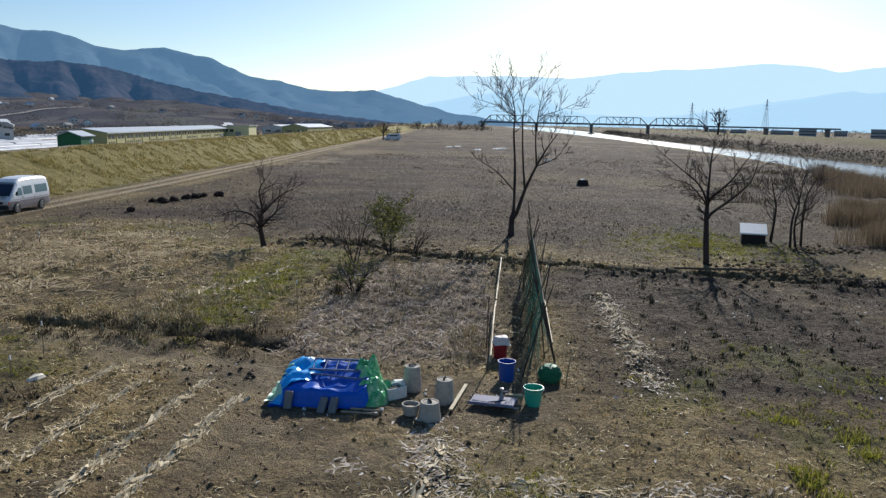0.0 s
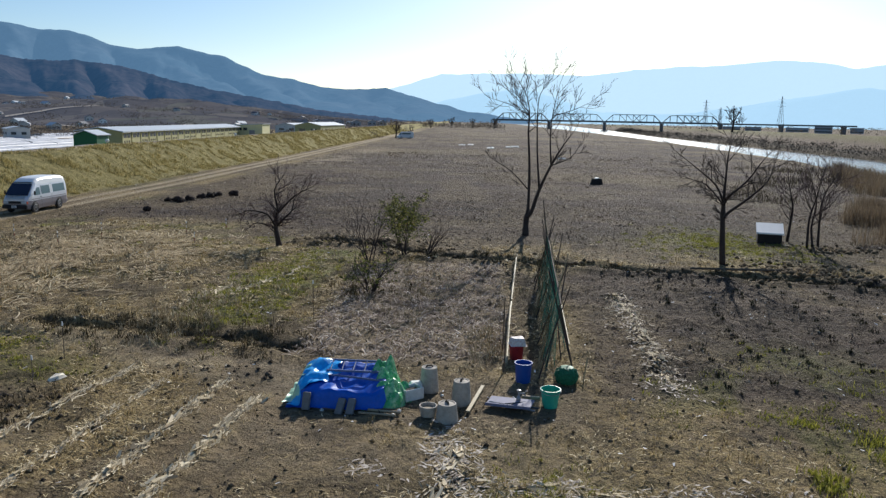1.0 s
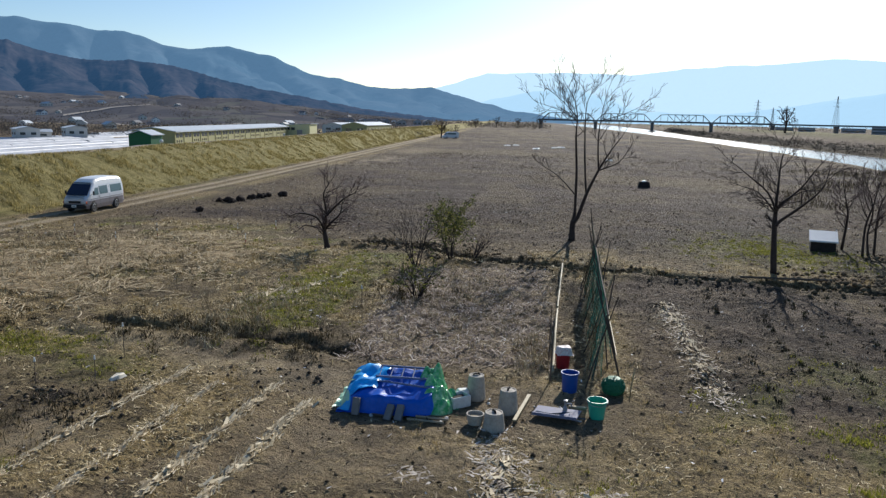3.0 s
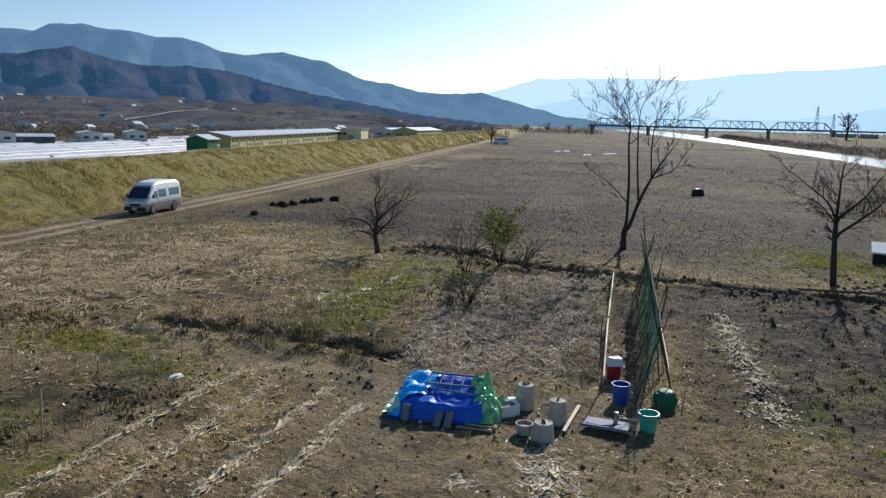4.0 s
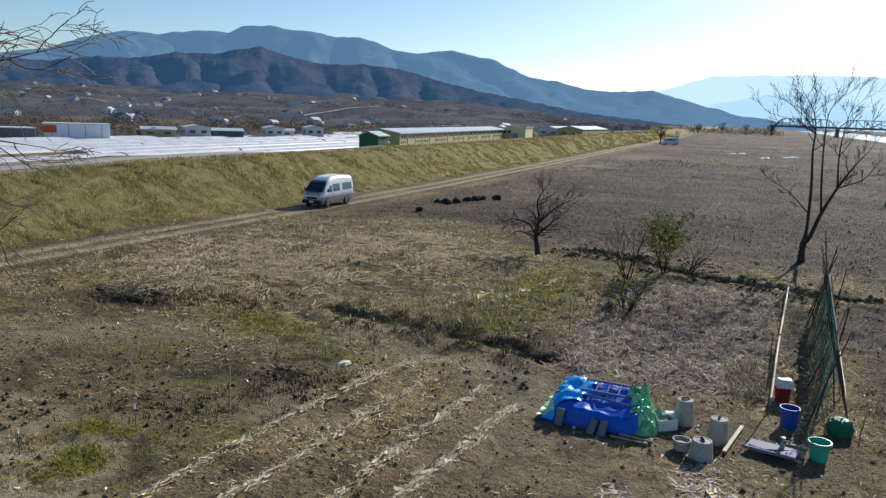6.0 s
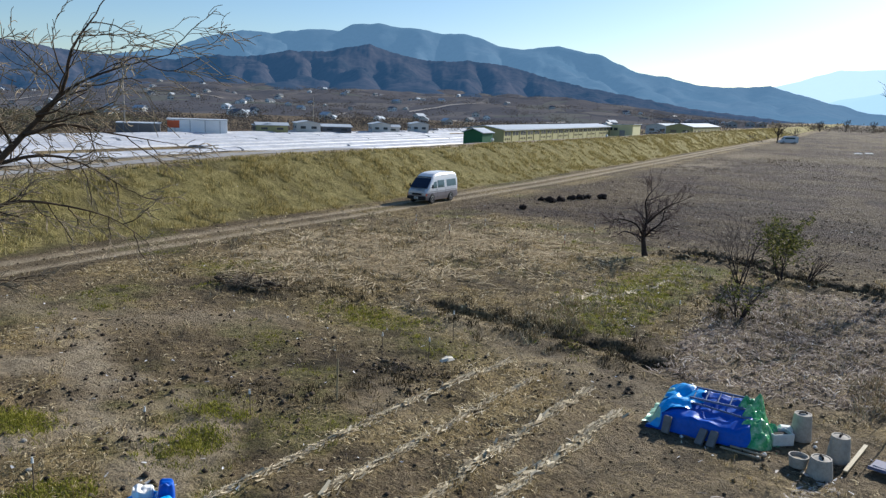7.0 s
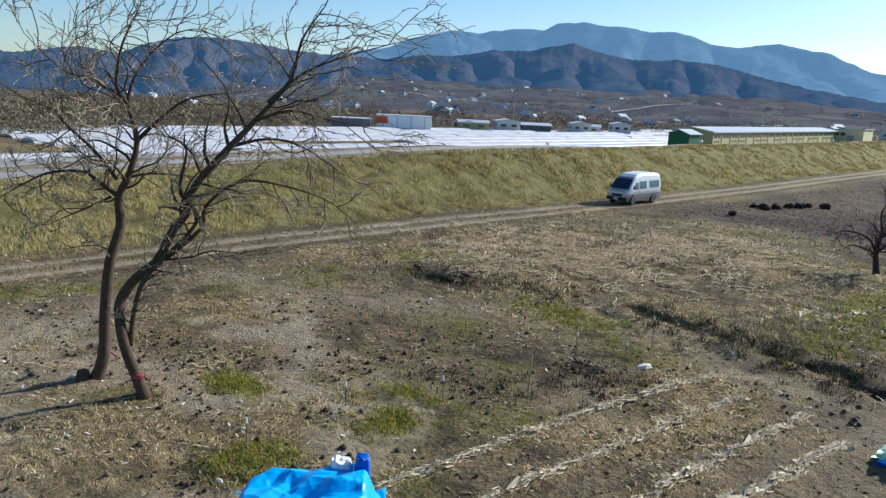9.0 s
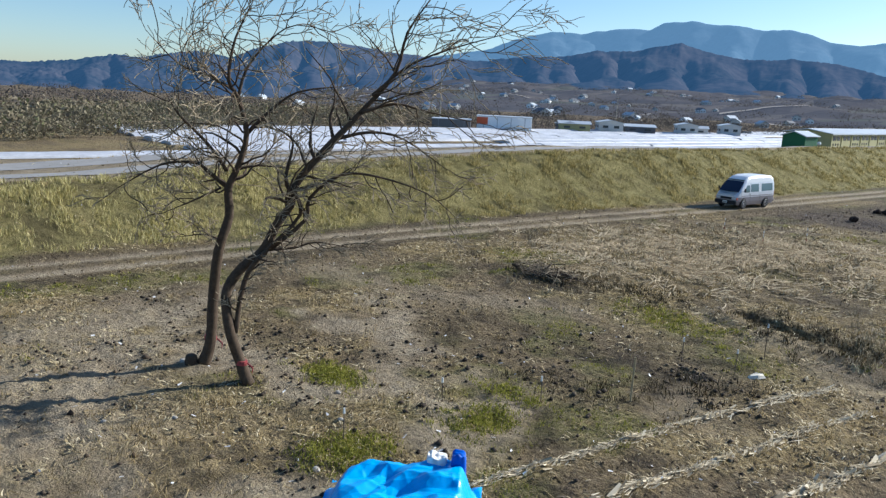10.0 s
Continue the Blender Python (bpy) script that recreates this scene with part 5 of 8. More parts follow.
# golden sedge before the dike
x, y = np.concatenate([rs.normal(-20.5, 2.9, 2600), rs.normal(-17.0, 2.4, 900)]), np.concatenate([rs.normal(29.5, 2.8, 2600), rs.normal(34.5, 2.4, 900)])
x, y = keep(x, y, step(0.36, 0.52, fbm(x * 0.6, y * 0.6, 88, 2)))
x, y = clump(x, y, 7, 0.16)
wisps("golden_sedge", "golden flattened sedge at the foot of the dike", x, y, rs.uniform(0.3, 1.0, len(x)), 0.055 + 0 * x, rs.uniform(0.02, 0.16, len(x)), combed(x, y, 0.6), M_SEDGE)
# dead crop stems on the plot beside the trellis
x, y = rs.uniform(-4.6, 1.5, 1700), rs.uniform(20.0, 33.2, 1700)
x = x + 0.02 * (y - 18)
x, y = clump(x, y, 4, 0.10)
wisps("crop_residue", "dead pale crop stems arching over dug soil", x, y, rs.uniform(0.18, 0.46, len(x)), 0.036 + 0 * x, rs.uniform(0.06, 0.3, len(x)), rs.uniform(0, 6.28, len(x)), M_RESIDUE)
# pale tussocks at the near ditch and before the dike
x = np.concatenate([rs.normal(-8.6, 0.7, 110), rs.normal(-20.5, 3.5, 320), rs.normal(-1.2, 1.6, 60), rs.normal(0.9, 0.25, 40), rs.normal(-8.0, 3.0, 70)])
y = np.concatenate([rs.normal(23.4, 1.6, 110), rs.normal(29, 5.0, 320), rs.uniform(20.5, 33.0, 60), rs.uniform(19.5, 23, 40), rs.uniform(24.5, 37, 70)])
x, y = clump(x, y, 16, 0.13)
blades("pale_tussocks", "bleached tussocks and dead crop stems", "grass", x, y, rs.uniform(0.10, 0.34, len(x)), 0.008 + 0.0007 * np.hypot(x, y), M_STRAW, 1.0)
# far reeds by the river
x = np.concatenate([rs.uniform(22.0, 38, 2600), rs.uniform(40, 66, 2600)])
y = np.concatenate([rs.uniform(41.5, 58, 2600), rs.uniform(72, 122, 2600)])
keepm = (x > 0.47 * y + 0.6 + 5.0 * fbm(x * 0.22, y * 0.22, 93, 2)) & (fbm(x * 0.25, y * 0.25, 95, 3) > 0.36) & (x < river_near(y) - 2)
x, y = clump(x[keepm], y[keepm], 12, 0.30)
blades("reeds", "tall tan reeds in thick stands", "reeds", x, y, rs.uniform(0.7, 1.9, len(x)) * (0.5 + vnoise(x * 0.4, y * 0.4, 96)), 0.035 + 0 * x, M_REED, 0.45)
x, y = rs.uniform(24, 60, 1500), rs.uniform(62, 118, 1500)
keepm = (x > 0.36 * y) & (fbm(x * 0.12, y * 0.12, 99, 3) > 0.45) & (x < river_near(y) - 2)
x, y = clump(x[keepm], y[keepm], 9, 0.35)
blades("dead_brush", "low brown brush before the river", "brush", x, y, rs.uniform(0.25, 0.9, len(x)), 0.040 + 0 * x, M_WEED, 0.7)
# leafy weeds at the field edge
x = np.concatenate([rs.normal(6.9, 0.20, 18), rs.normal(8.8, 0.15, 6), rs.normal(7.7, 0.1, 4), rs.normal(8.6, 0.15, 6)])
y = np.concatenate([rs.normal(12.9, 0.40, 18), rs.normal(15.0, 0.12, 6), rs.normal(15.9, 0.1, 4), rs.normal(14.3, 0.12, 6)])
x, y = clump(x, y, 26, 0.12)
blades("leafy_weeds", "bright green leafy weeds at the field edge", "weeds", x, y, rs.uniform(0.05, 0.20, len(x)), 0.028 + 0 * x, M_LUSH, 0.7)


def litter(name, label, x, y, length, width, mat, angle=None, lift=0.015):
    """Flat strips lying on the ground."""
    n = len(x)
    a = rs.uniform(0, 6.283, n) if angle is None else angle
    z = land(x, y) + lift + rs.uniform(0, 0.02, n)
    ux, uy = np.cos(a), np.sin(a)
    p = np.stack([x, y, z], 1)
    u = np.stack([ux * length / 2, uy * length / 2, rs.uniform(-0.15, 0.22, n) * length], 1)
    v = np.stack([-uy * width / 2, ux * width / 2, rs.uniform(-0.3, 0.3, n) * width], 1)
    co = np.stack([p - u - v, p + u - v * 0.5, p + u + v * 0.5, p - u + v], 1).reshape(-1, 3)
    f = np.arange(n * 4).reshape(n, 4)
    return tagged(new(name, array_mesh(name, co, f, mat)), label, "straw", kind="stuff")


xs_, ys_, an = [], [], []
for (a, b), n in zip(STRAW_ROWS, (1250, 1150, 1250, 1800)):
    u = rs.uniform(0, 1, n)
    ok = fbm(u * 16, u * 0 + n, 97, 2) > 0.27
    u = u[ok]
    xs_.append(a[0] + (b[0] - a[0]) * u + rs.normal(0, 0.065, len(u)))
    ys_.append(a[1] + (b[1] - a[1]) * u + rs.normal(0, 0.08, len(u)))
    an.append(math.atan2(b[1] - a[1], b[0] - a[0]) + rs.normal(0, 0.30, len(u)))
for (x0, y0), (x1, y1), n in (((5.9, 27.6), (5.4, 18.0), 900), ((-8.6, 24.3), (-6.7, 32.4), 560), ((-9.9, 23.5), (-8.6, 28.0), 420), ((-0.5, 9.5), (0.1, 14.3), 420), ((0.5, 12.6), (5.5, 12.0), 420)):
    u = rs.uniform(0, 1, n)
    xs_.append(x0 + (x1 - x0) * u + rs.normal(0, 0.28, n))
    ys_.append(y0 + (y1 - y0) * u + rs.normal(0, 0.25, n))
    an.append(math.atan2(y1 - y0, x1 - x0) + rs.normal(0, 0.8, n))
x, y, a = np.concatenate(xs_), np.concatenate(ys_), np.concatenate(an)
litter("straw_rows", "pale straw mulch left in lines on the beds", x, y, rs.uniform(0.08, 0.30, len(x)), rs.uniform(0.010, 0.034, len(x)), M_STRAW_ROW, a, 0.004)
px_, py_, pa_ = [], [], []
for (a, b), n, u0 in ((STRAW_ROWS[3], 70, 0.0), (STRAW_ROWS[2], 45, 0.3), (STRAW_ROWS[1], 24, 0.1), (STRAW_ROWS[0], 30, 0.1), (((5.9, 27.6), (5.4, 18.0)), 60, 0.0), (((-8.6, 24.3), (-6.7, 32.4)), 70, 0.2), (((-9.9, 23.5), (-8.6, 28.0)), 40, 0.0), (((-0.5, 10.5), (0.1, 14.3)), 46, 0.0), (((0.5, 12.6), (5.5, 12.0)), 30, 0.0)):
    u = rs.uniform(u0, 1, n)
    px_.append(a[0] + (b[0] - a[0]) * u + rs.normal(0, 0.10, n))
    py_.append(a[1] + (b[1] - a[1]) * u + rs.normal(0, 0.08, n))
    pa_.append(math.atan2(b[1] - a[1], b[0] - a[0]) + rs.normal(0, 0.35, n))
x, y, a = np.concatenate(px_), np.concatenate(py_), np.concatenate(pa_)
litter("straw_mats", "matted pale straw lying on the beds", x, y, rs.uniform(0.16, 0.40, len(x)), rs.uniform(0.04, 0.10, len(x)), M_STRAW_ROW, a, 0.03)
x, y = sector(30000, -88, 34, 7.5, 48, 0.8)
g, d, b, k, p, w = covers(x, y)
x, y = keep(x, y, np.clip(0.22 + 0.75 * d - 0.25 * p, 0, 1) * (1 - k) * (1 - 0.6 * b))
r = np.hypot(x, y)
litter("loose_straw", "scattered dead stalks and straw", x, y, rs.uniform(0.06, 0.32, len(x)), rs.uniform(0.005, 0.013, len(x)) + 0.0005 * r, M_DRY)
x, y = sector(900, -88, 34, 8, 80, 0.6)
litter("pale_litter", "small bleached scraps lying on the soil", x, y, rs.uniform(0.03, 0.12, len(x)), rs.uniform(0.02, 0.05, len(x)) + 0.0006 * np.hypot(x, y), M_PALE)


def clods(name, label, x, y, size, mat, category="soil"):
    n = len(x)
    z = land(x, y) + size * 0.25
    unit = np.array([[1, 0, 0], [0, 1, 0], [-1, 0, 0], [0, -1, 0], [0, 0, 0.8], [0, 0, -0.6]])
    f = np.array([[0, 1, 4], [1, 2, 4], [2, 3, 4], [3, 0, 4], [1, 0, 5], [2, 1, 5], [3, 2, 5], [0, 3, 5]])
    a = rs.uniform(0, 6.283, n)
    v = unit[None] * rs.uniform(0.6, 1.3, (n, 6, 1)) * size[:, None, None]
    ca, sa = np.cos(a)[:, None], np.sin(a)[:, None]
    co = np.stack([v[..., 0] * ca - v[..., 1] * sa + x[:, None], v[..., 0] * sa + v[..., 1] * ca + y[:, None], v[..., 2] + z[:, None]], -1).reshape(-1, 3)
    fc = (np.arange(n)[:, None, None] * 6 + f[None]).reshape(-1, 3)
    return tagged(new(name, array_mesh(name, co, fc, mat)), label, category, kind="stuff")


x, y = sector(9000, -88, 34, 7.5, 60, 0.8)
g, d, b, k, p, w = covers(x, y)
x, y = keep(x, y, np.clip(0.9 - 0.4 * d - 0.6 * b, 0.1, 1) * (1 - k))
r = np.hypot(x, y)
clods("soil_clods", "crumbly dark clods of soil", x, y, np.abs(rs.normal(0.0, 0.022, len(x))) + 0.010 + 0.0005 * r, M_CLOD)
c = np.concatenate([np.array(FAR_DITCH)[rs.randint(1, len(FAR_DITCH) - 1, 420)] + rs.normal(0, 1, (420, 2)) * np.array([1.9, 0.55]), rs.normal(0, 1, (260, 2)) * np.array([1.6, 1.2]) + np.array([15.5, 33.5]),
                    rs.normal(0, 1, (130, 2)) * np.array([0.8, 0.5]) + np.array([20.3, 39.8])])
clods("ditch_spoil", "dark lumps of spoil thrown up beside the ditch", c[:, 0], c[:, 1], rs.uniform(0.05, 0.17, len(c)), M_CLOD)

# lumps of turf and dug earth on the rough ground before the willows
x, y = sector(5200, -88, -14, 7.5, 26, 0.8)
g, d, b, k, p, w = covers(x, y)
x, y = keep(x, y, np.clip(0.08 + 1.3 * step(0.50, 0.64, fbm(x * 0.55, y * 0.55, 101, 3)), 0, 1) * (1 - k) * (1 - row_field(x, y, STRAW_ROWS, 0.9)))
clods("turf_lumps", "dark lumps of turf and dug earth in the grass", x, y, 0.02 + np.abs(rs.normal(0, 0.034, len(x))), M_TURF)

# small dark crop stumps in rows on the right-hand plot
xs_, ys_ = [], []
for a, b in PLOT_ROWS[1:]:
    u = np.linspace(0.02, 0.97, 19) + rs.uniform(-0.012, 0.012, 19)
    u = u[rs.uniform(0, 1, 19) < 0.62]
    xs_.append(a[0] + (b[0] - a[0]) * u + rs.normal(0, 0.065, len(u)))
    ys_.append(a[1] + (b[1] - a[1]) * u)
x, y = np.concatenate(xs_), np.concatenate(ys_)
x, y = clump(x, y, 24, 0.065)
blades("crop_stumps", "withered dark crop plants standing in rows", "crop", x, y, rs.uniform(0.05, 0.17, len(x)), 0.026 + 0 * x, M_STUMP, 0.8)


def scrub(name, label, x, y, z, h, mat, n=14, spread_=0.5, category="woods"):
    """Leafless scrub: puffs of small turned flakes."""
    m = len(x)
    cx, cy, cz, ch = (np.repeat(v, n) for v in (x, y, z, h))
    d = rs.normal(0, 1, (m * n, 3))
    d = d / np.linalg.norm(d, axis=1)[:, None] * rs.uniform(0.3, 1.0, (m * n, 1))
    c = np.stack([cx + d[:, 0] * ch * spread_ * 0.8, cy + d[:, 1] * ch * spread_ * 0.8, cz + ch * (0.5 + 0.5 * d[:, 2])], 1)
    s = (ch * rs.uniform(0.08, 0.20, m * n))[:, None]
    a, b2 = rs.normal(0, 1, (m * n, 3)), rs.normal(0, 1, (m * n, 3))
    a, b2 = a / np.linalg.norm(a, axis=1)[:, None], b2 / np.linalg.norm(b2, axis=1)[:, None]
    co = np.stack([c - a * s, c + a * s * 0.6 + b2 * s * 0.5, c + b2 * s], 1).reshape(-1, 3)
    return tagged(new(name, array_mesh(name, co, np.arange(len(co)).reshape(-1, 3), mat)), label, category, kind="stuff")


b = rs.uniform(-100, -6, 17000)
r = 250 + 1200 * rs.uniform(0, 1, 17000) ** 1.3
okm = (fbm(b * 0.35, r * 0.006, 98, 3) > 0.47) | (rs.uniform(0, 1, len(b)) < 0.12)
b, r = b[okm], r[okm]
x, y = np.sin(np.radians(b)) * r, np.cos(np.radians(b)) * r
scrub("hillside_woods", "thin brown winter woods on the slopes", x, y, foothill_z(b, r), rs.uniform(1.6, 4.6, len(x)), M_HILLWOOD, 16, 1.3)
u = rs.uniform(0, 1, 900)
lx, ly = np.interp(u, [0, 0.3, 0.6, 0.85, 1], [-80, -84, -108, -130, -150]), np.interp(u, [0, 0.3, 0.6, 0.85, 1], [-30, 8, 45, 92, 140])
dep = rs.uniform(0, 1, 900) ** 1.4 * 70
x, y = lx - dep * 0.9, ly + dep * 0.25
scrub("field_scrub", "tangled grey-brown scrub behind the fields", x, y, 0 * x, rs.uniform(0.7, 2.7, len(x)) + dep * 0.02, M_BANK, 80, 0.9)
bb = rs.uniform(-63, -14, 1500)
dd = np.interp(bb, [-63, -45, -30, -14], [150, 176, 214, 300]) + 110 * rs.uniform(0, 1, 1500) ** 1.5
x, y = np.sin(np.radians(bb)) * dd, np.cos(np.radians(bb)) * dd
scrub("orchard_scrub", "low bare orchards and brush behind the farm buildings", x, y, 0 * x, rs.uniform(0.8, 2.6, 1500), M_HILLWOOD, 26, 1.2)
y = 90 + 610 * rs.uniform(0, 1, 2600) ** 1.4
x = river_far(y) + rs.uniform(1.5, 9, 2600)
scrub("bank_scrub", "dark bushes along the far river bank", x, y, land(x, y), rs.uniform(0.5, 1.7, 2600) * (1 + y / 900), M_BANKBUSH, 14, 0.9)
x = rs.uniform(-60, 36, 300)
y = rs.uniform(560, 720, 300)
scrub("far_treeline", "low dark treeline on the horizon", x, y, 0 * x, rs.uniform(3, 7, 300), M_SCRUB, 16, 0.8)
x = rs.uniform(160, 900, 700)
y = rs.uniform(600, 1500, 700)
scrub("far_treeline", "low dark treeline on the horizon", x, y, 0 * x, rs.uniform(3, 9, 700), M_SCRUB, 12, 1.0)

# ---------------------------------------------------------------- van


def van_half(y, z):
    """Half width of the van's body at y (from the nose) and height z."""
    belt = 0.845
    w = belt - 0.13 * max(0.0, (z - 1.05)) ** 1.25
    w *= 1 - 0.10 * max(0.0, (0.55 - y) / 0.55) ** 2 - 0.05 * max(0.0, (y - 4.4) / 0.3) ** 2
    if z < 0.5:
        w -= 0.05 * (0.5 - z) / 0.25
    return w


def make_van(at, turn):
    v = thing("minivan", "silver high-roof minivan with grey lower panels on an earth road", "van", at, turn)
    st = [(0.0, 0.36, 0.90), (0.06, 0.30, 1.02), (0.20, 0.26, 1.12), (0.50, 0.25, 1.44), (0.95, 0.25, 1.86), (1.15, 0.25, 2.02), (1.45, 0.25, 2.16), (1.9, 0.25, 2.235),
          (2.6, 0.25, 2.25), (3.6, 0.25, 2.24), (4.3, 0.25, 2.20), (4.58, 0.27, 2.10), (4.69, 0.32, 1.90), (4.72, 0.40, 1.60)]

    def shell(name, z0, z1, mat, label=""):
        b = Build()
        rows = []
        for y, lo, hi in st:
            a, c = min(max(lo, z0), hi), min(hi, z1)
            ring = []
            k = 7
            for i in range(k):
                z = a + (max(c, a) - a) * i / (k - 1)
                w = van_half(y, z)
                top = hi - z
                if top < 0.16:
                    w *= 0.80 + 0.20 * math.sqrt(max(0.0, top / 0.16))
                ring.append((w, y, z))
            rows.append(ring)
        vs, fs = [], []
        k = 7
        for ring in rows:
            vs += [(w, y, z) for w, y, z in ring] + [(-w, y, z) for w, y, z in ring[::-1]]
        m = 2 * k
        for i in range(len(rows) - 1):
            for j in range(m - 1):
                fs.append((i * m + j, i * m + j + 1, (i + 1) * m + j + 1, (i + 1) * m + j))
            fs.append((i * m + m - 1, i * m, (i + 1) * m, (i + 1) * m + m - 1))
        fs.append(tuple(range(m))[::-1])
        fs.append(tuple((len(rows) - 1) * m + j for j in range(m)))
        b.add(vs, fs)
        return part(name, b, mat, v, label, smooth=False)

    shell("lower_body", 0.25, 0.80, M_VAN_LOW, "mauve-grey lower panels")
    shell("body", 0.80, 1.80, M_VAN_TOP, "silver upper body")
    shell("roof", 1.80, 2.30, M_VAN_ROOF, "raised white roof")

    def side_pane(name, y0, y1, z0, z1, sgn, mat, slant=0.0, out=0.006):
        b = Build()
        vs = []
        ny, nz = 5, 4
        for i in range(nz):
            z = z0 + (z1 - z0) * i / (nz - 1)
            for j in range(ny):
                ya = y0 + slant * i / (nz - 1)
                y = ya + (y1 - ya) * j / (ny - 1)
                vs.append((sgn * (van_half(y, z) + out), y, z))
        for i in range(nz):
            for j in range(ny):
                w, y, z = vs[i * ny + j]
                vs.append((w - sgn * 0.03, y, z))
        fs = [(i * ny + j, i * ny + j + 1, (i + 1) * ny + j + 1, (i + 1) * ny + j) for i in range(nz - 1) for j in range(ny - 1)]
        o = nz * ny
        rim = [j for j in range(ny)] + [i * ny + ny - 1 for i in range(1, nz)] + [(nz - 1) * ny + j for j in range(ny - 2, -1, -1)] + [i * ny for i in range(nz - 2, 0, -1)]
        fs += [(rim[i], rim[(i + 1) % len(rim)], o + rim[(i + 1) % len(rim)], o + rim[i]) for i in range(len(rim))]
        return part(name, b.add(vs, fs), mat, v)

    for s in (1, -1):
        side_pane("front_door_window", 0.80, 1.50, 1.12, 1.60, s, M_GLASS, 0.35)
        side_pane("sliding_window", 1.66, 2.62, 1.14, 1.68, s, M_GLASS)
        side_pane("rear_window", 2.98, 4.42, 1.16, 1.68, s, M_GLASS)
        side_pane("window_post", 2.70, 2.90, 1.14, 1.70, s, M_VAN_ROOF, out=0.004)
        side_pane("pinstripe", 0.5, 4.5, 0.86, 0.90, s, M_VAN_LOW, out=0.008)
        for y in (1.60, 2.80):
            side_pane("door_gap", y, y + 0.015, 0.45, 1.72, s, M_BLACK, out=0.007)
        part("door_handle", Build().box((s * (van_half(1.5, 1.0) + 0.015), 1.48, 1.0), (0.03, 0.12, 0.035), bevel=0.008), M_BLACK, v)
        mir = part("mirror", Build().box((s * 1.0, 0.62, 1.30), (0.12, 0.06, 0.24), bevel=0.02).tube([(s * 0.80, 0.7, 1.22), (s * 0.95, 0.64, 1.24)], 0.018, 6), M_BLACK, v, "black door mirror")
        for yw in (0.82, 3.62):
            arch = Build()
            arch.lathe([(0.02, -0.02), (0.395, -0.02), (0.395, 0.03), (0.02, 0.03)], 24, m=pose(s * 0.815, yw, 0.36, 0, 90 * s, 0))
            part("wheel_arch", arch, M_BLACK, v)
            wheel = part("wheel", Build().lathe([(0.10, -0.11), (0.30, -0.11), (0.335, -0.07), (0.335, 0.07), (0.30, 0.11), (0.10, 0.11)], 26, m=pose(s * 0.775, yw, 0.335, 0, 90 * s, 0)), M_BLACK, v, "black tyre", smooth=False)
            rim = Build().lathe([(0.02, 0.085), (0.06, 0.115), (0.10, 0.10), (0.19, 0.09), (0.205, 0.118), (0.22, 0.112), (0.22, 0.02), (0.02, 0.02)], 22, m=pose(s * 0.775, yw, 0.335, 0, 90 * s, 0))
            rob = new("rim", rim.data("rim", M_RIM))
            rob.parent = wheel
        part("headlight", Build().box((s * 0.60, 0.015, 0.70), (0.34, 0.10, 0.17), bevel=0.03), M_LAMP, v, "clear headlight")
        part("indicator", Build().box((s * 0.79, 0.06, 0.70), (0.08, 0.12, 0.15), bevel=0.02), M_ORANGE, v)
        part("tail_light", Build().box((s * 0.76, 4.70, 0.95), (0.10, 0.05, 0.42), bevel=0.015), M_LAMP_RED, v, "red tail light")
    # windscreen following the slope between hood and roof
    ws = Build()
    rows = [(0.235, 1.155), (0.50, 1.445), (0.76, 1.690), (0.93, 1.845)]
    vs = []
    for y, z in rows:
        w = van_half(y, z) * 0.90 - 0.02 * (z - 1.1)
        for t in (-1, -0.5, 0, 0.5, 1):
            vs.append((w * t, y - 0.025 - 0.03 * (1 - t * t), z + 0.025))
    for p in list(vs):
        vs.append((p[0], p[1] + 0.05, p[2] - 0.05))
    fs = [(i * 5 + j, i * 5 + j + 1, (i + 1) * 5 + j + 1, (i + 1) * 5 + j) for i in range(3) for j in range(4)]
    rim = [0, 1, 2, 3, 4, 9, 14, 19, 18, 17, 16, 15, 10, 5]
    fs += [(rim[i], rim[(i + 1) % 14], 20 + rim[(i + 1) % 14], 20 + rim[i]) for i in range(14)]
    part("windscreen", ws.add(vs, fs), M_SCREEN, v)
    part("visor", Build().box((0, 1.00, 1.93), (1.25, 0.14, 0.05), bevel=0.015), M_WINDOW, v, "dark roof visor")
    part("grille", Build().box((0, -0.01, 0.72), (0.80, 0.05, 0.14), bevel=0.015), M_BLACK, v)
    part("bumper", Build().box((0, -0.02, 0.44), (1.66, 0.16, 0.24), bevel=0.05), M_BLACK, v, "dark front bumper")
    part("rear_bumper", Build().box((0, 4.74, 0.46), (1.62, 0.14, 0.22), bevel=0.05), M_VAN_LOW, v)
    plate = part("number_plate", Build().box((0, -0.115, 0.45), (0.33, 0.02, 0.165), bevel=0.004), M_WHITE_PL, v)
    for k in range(4):
        part("plate_bar", Build().box((-0.09 + 0.06 * k, -0.128, 0.44), (0.035, 0.006, 0.07)), M_BLACK, plate)
    part("tailgate_window", Build().box((0, 4.715, 1.42), (1.25, 0.03, 0.46), bevel=0.01), M_GLASS, v)
    for dx in (-0.3, 0.25):
        part("wiper", Build().tube([(dx - 0.25, 0.20, 1.185), (dx + 0.25, 0.235, 1.23)], 0.010, 5), M_BLACK, v)
    return v


VX, VY = float(road_x(50.0)), 47.6
make_van((VX, VY, ground_z(VX, 50) - 0.02), -2.0)


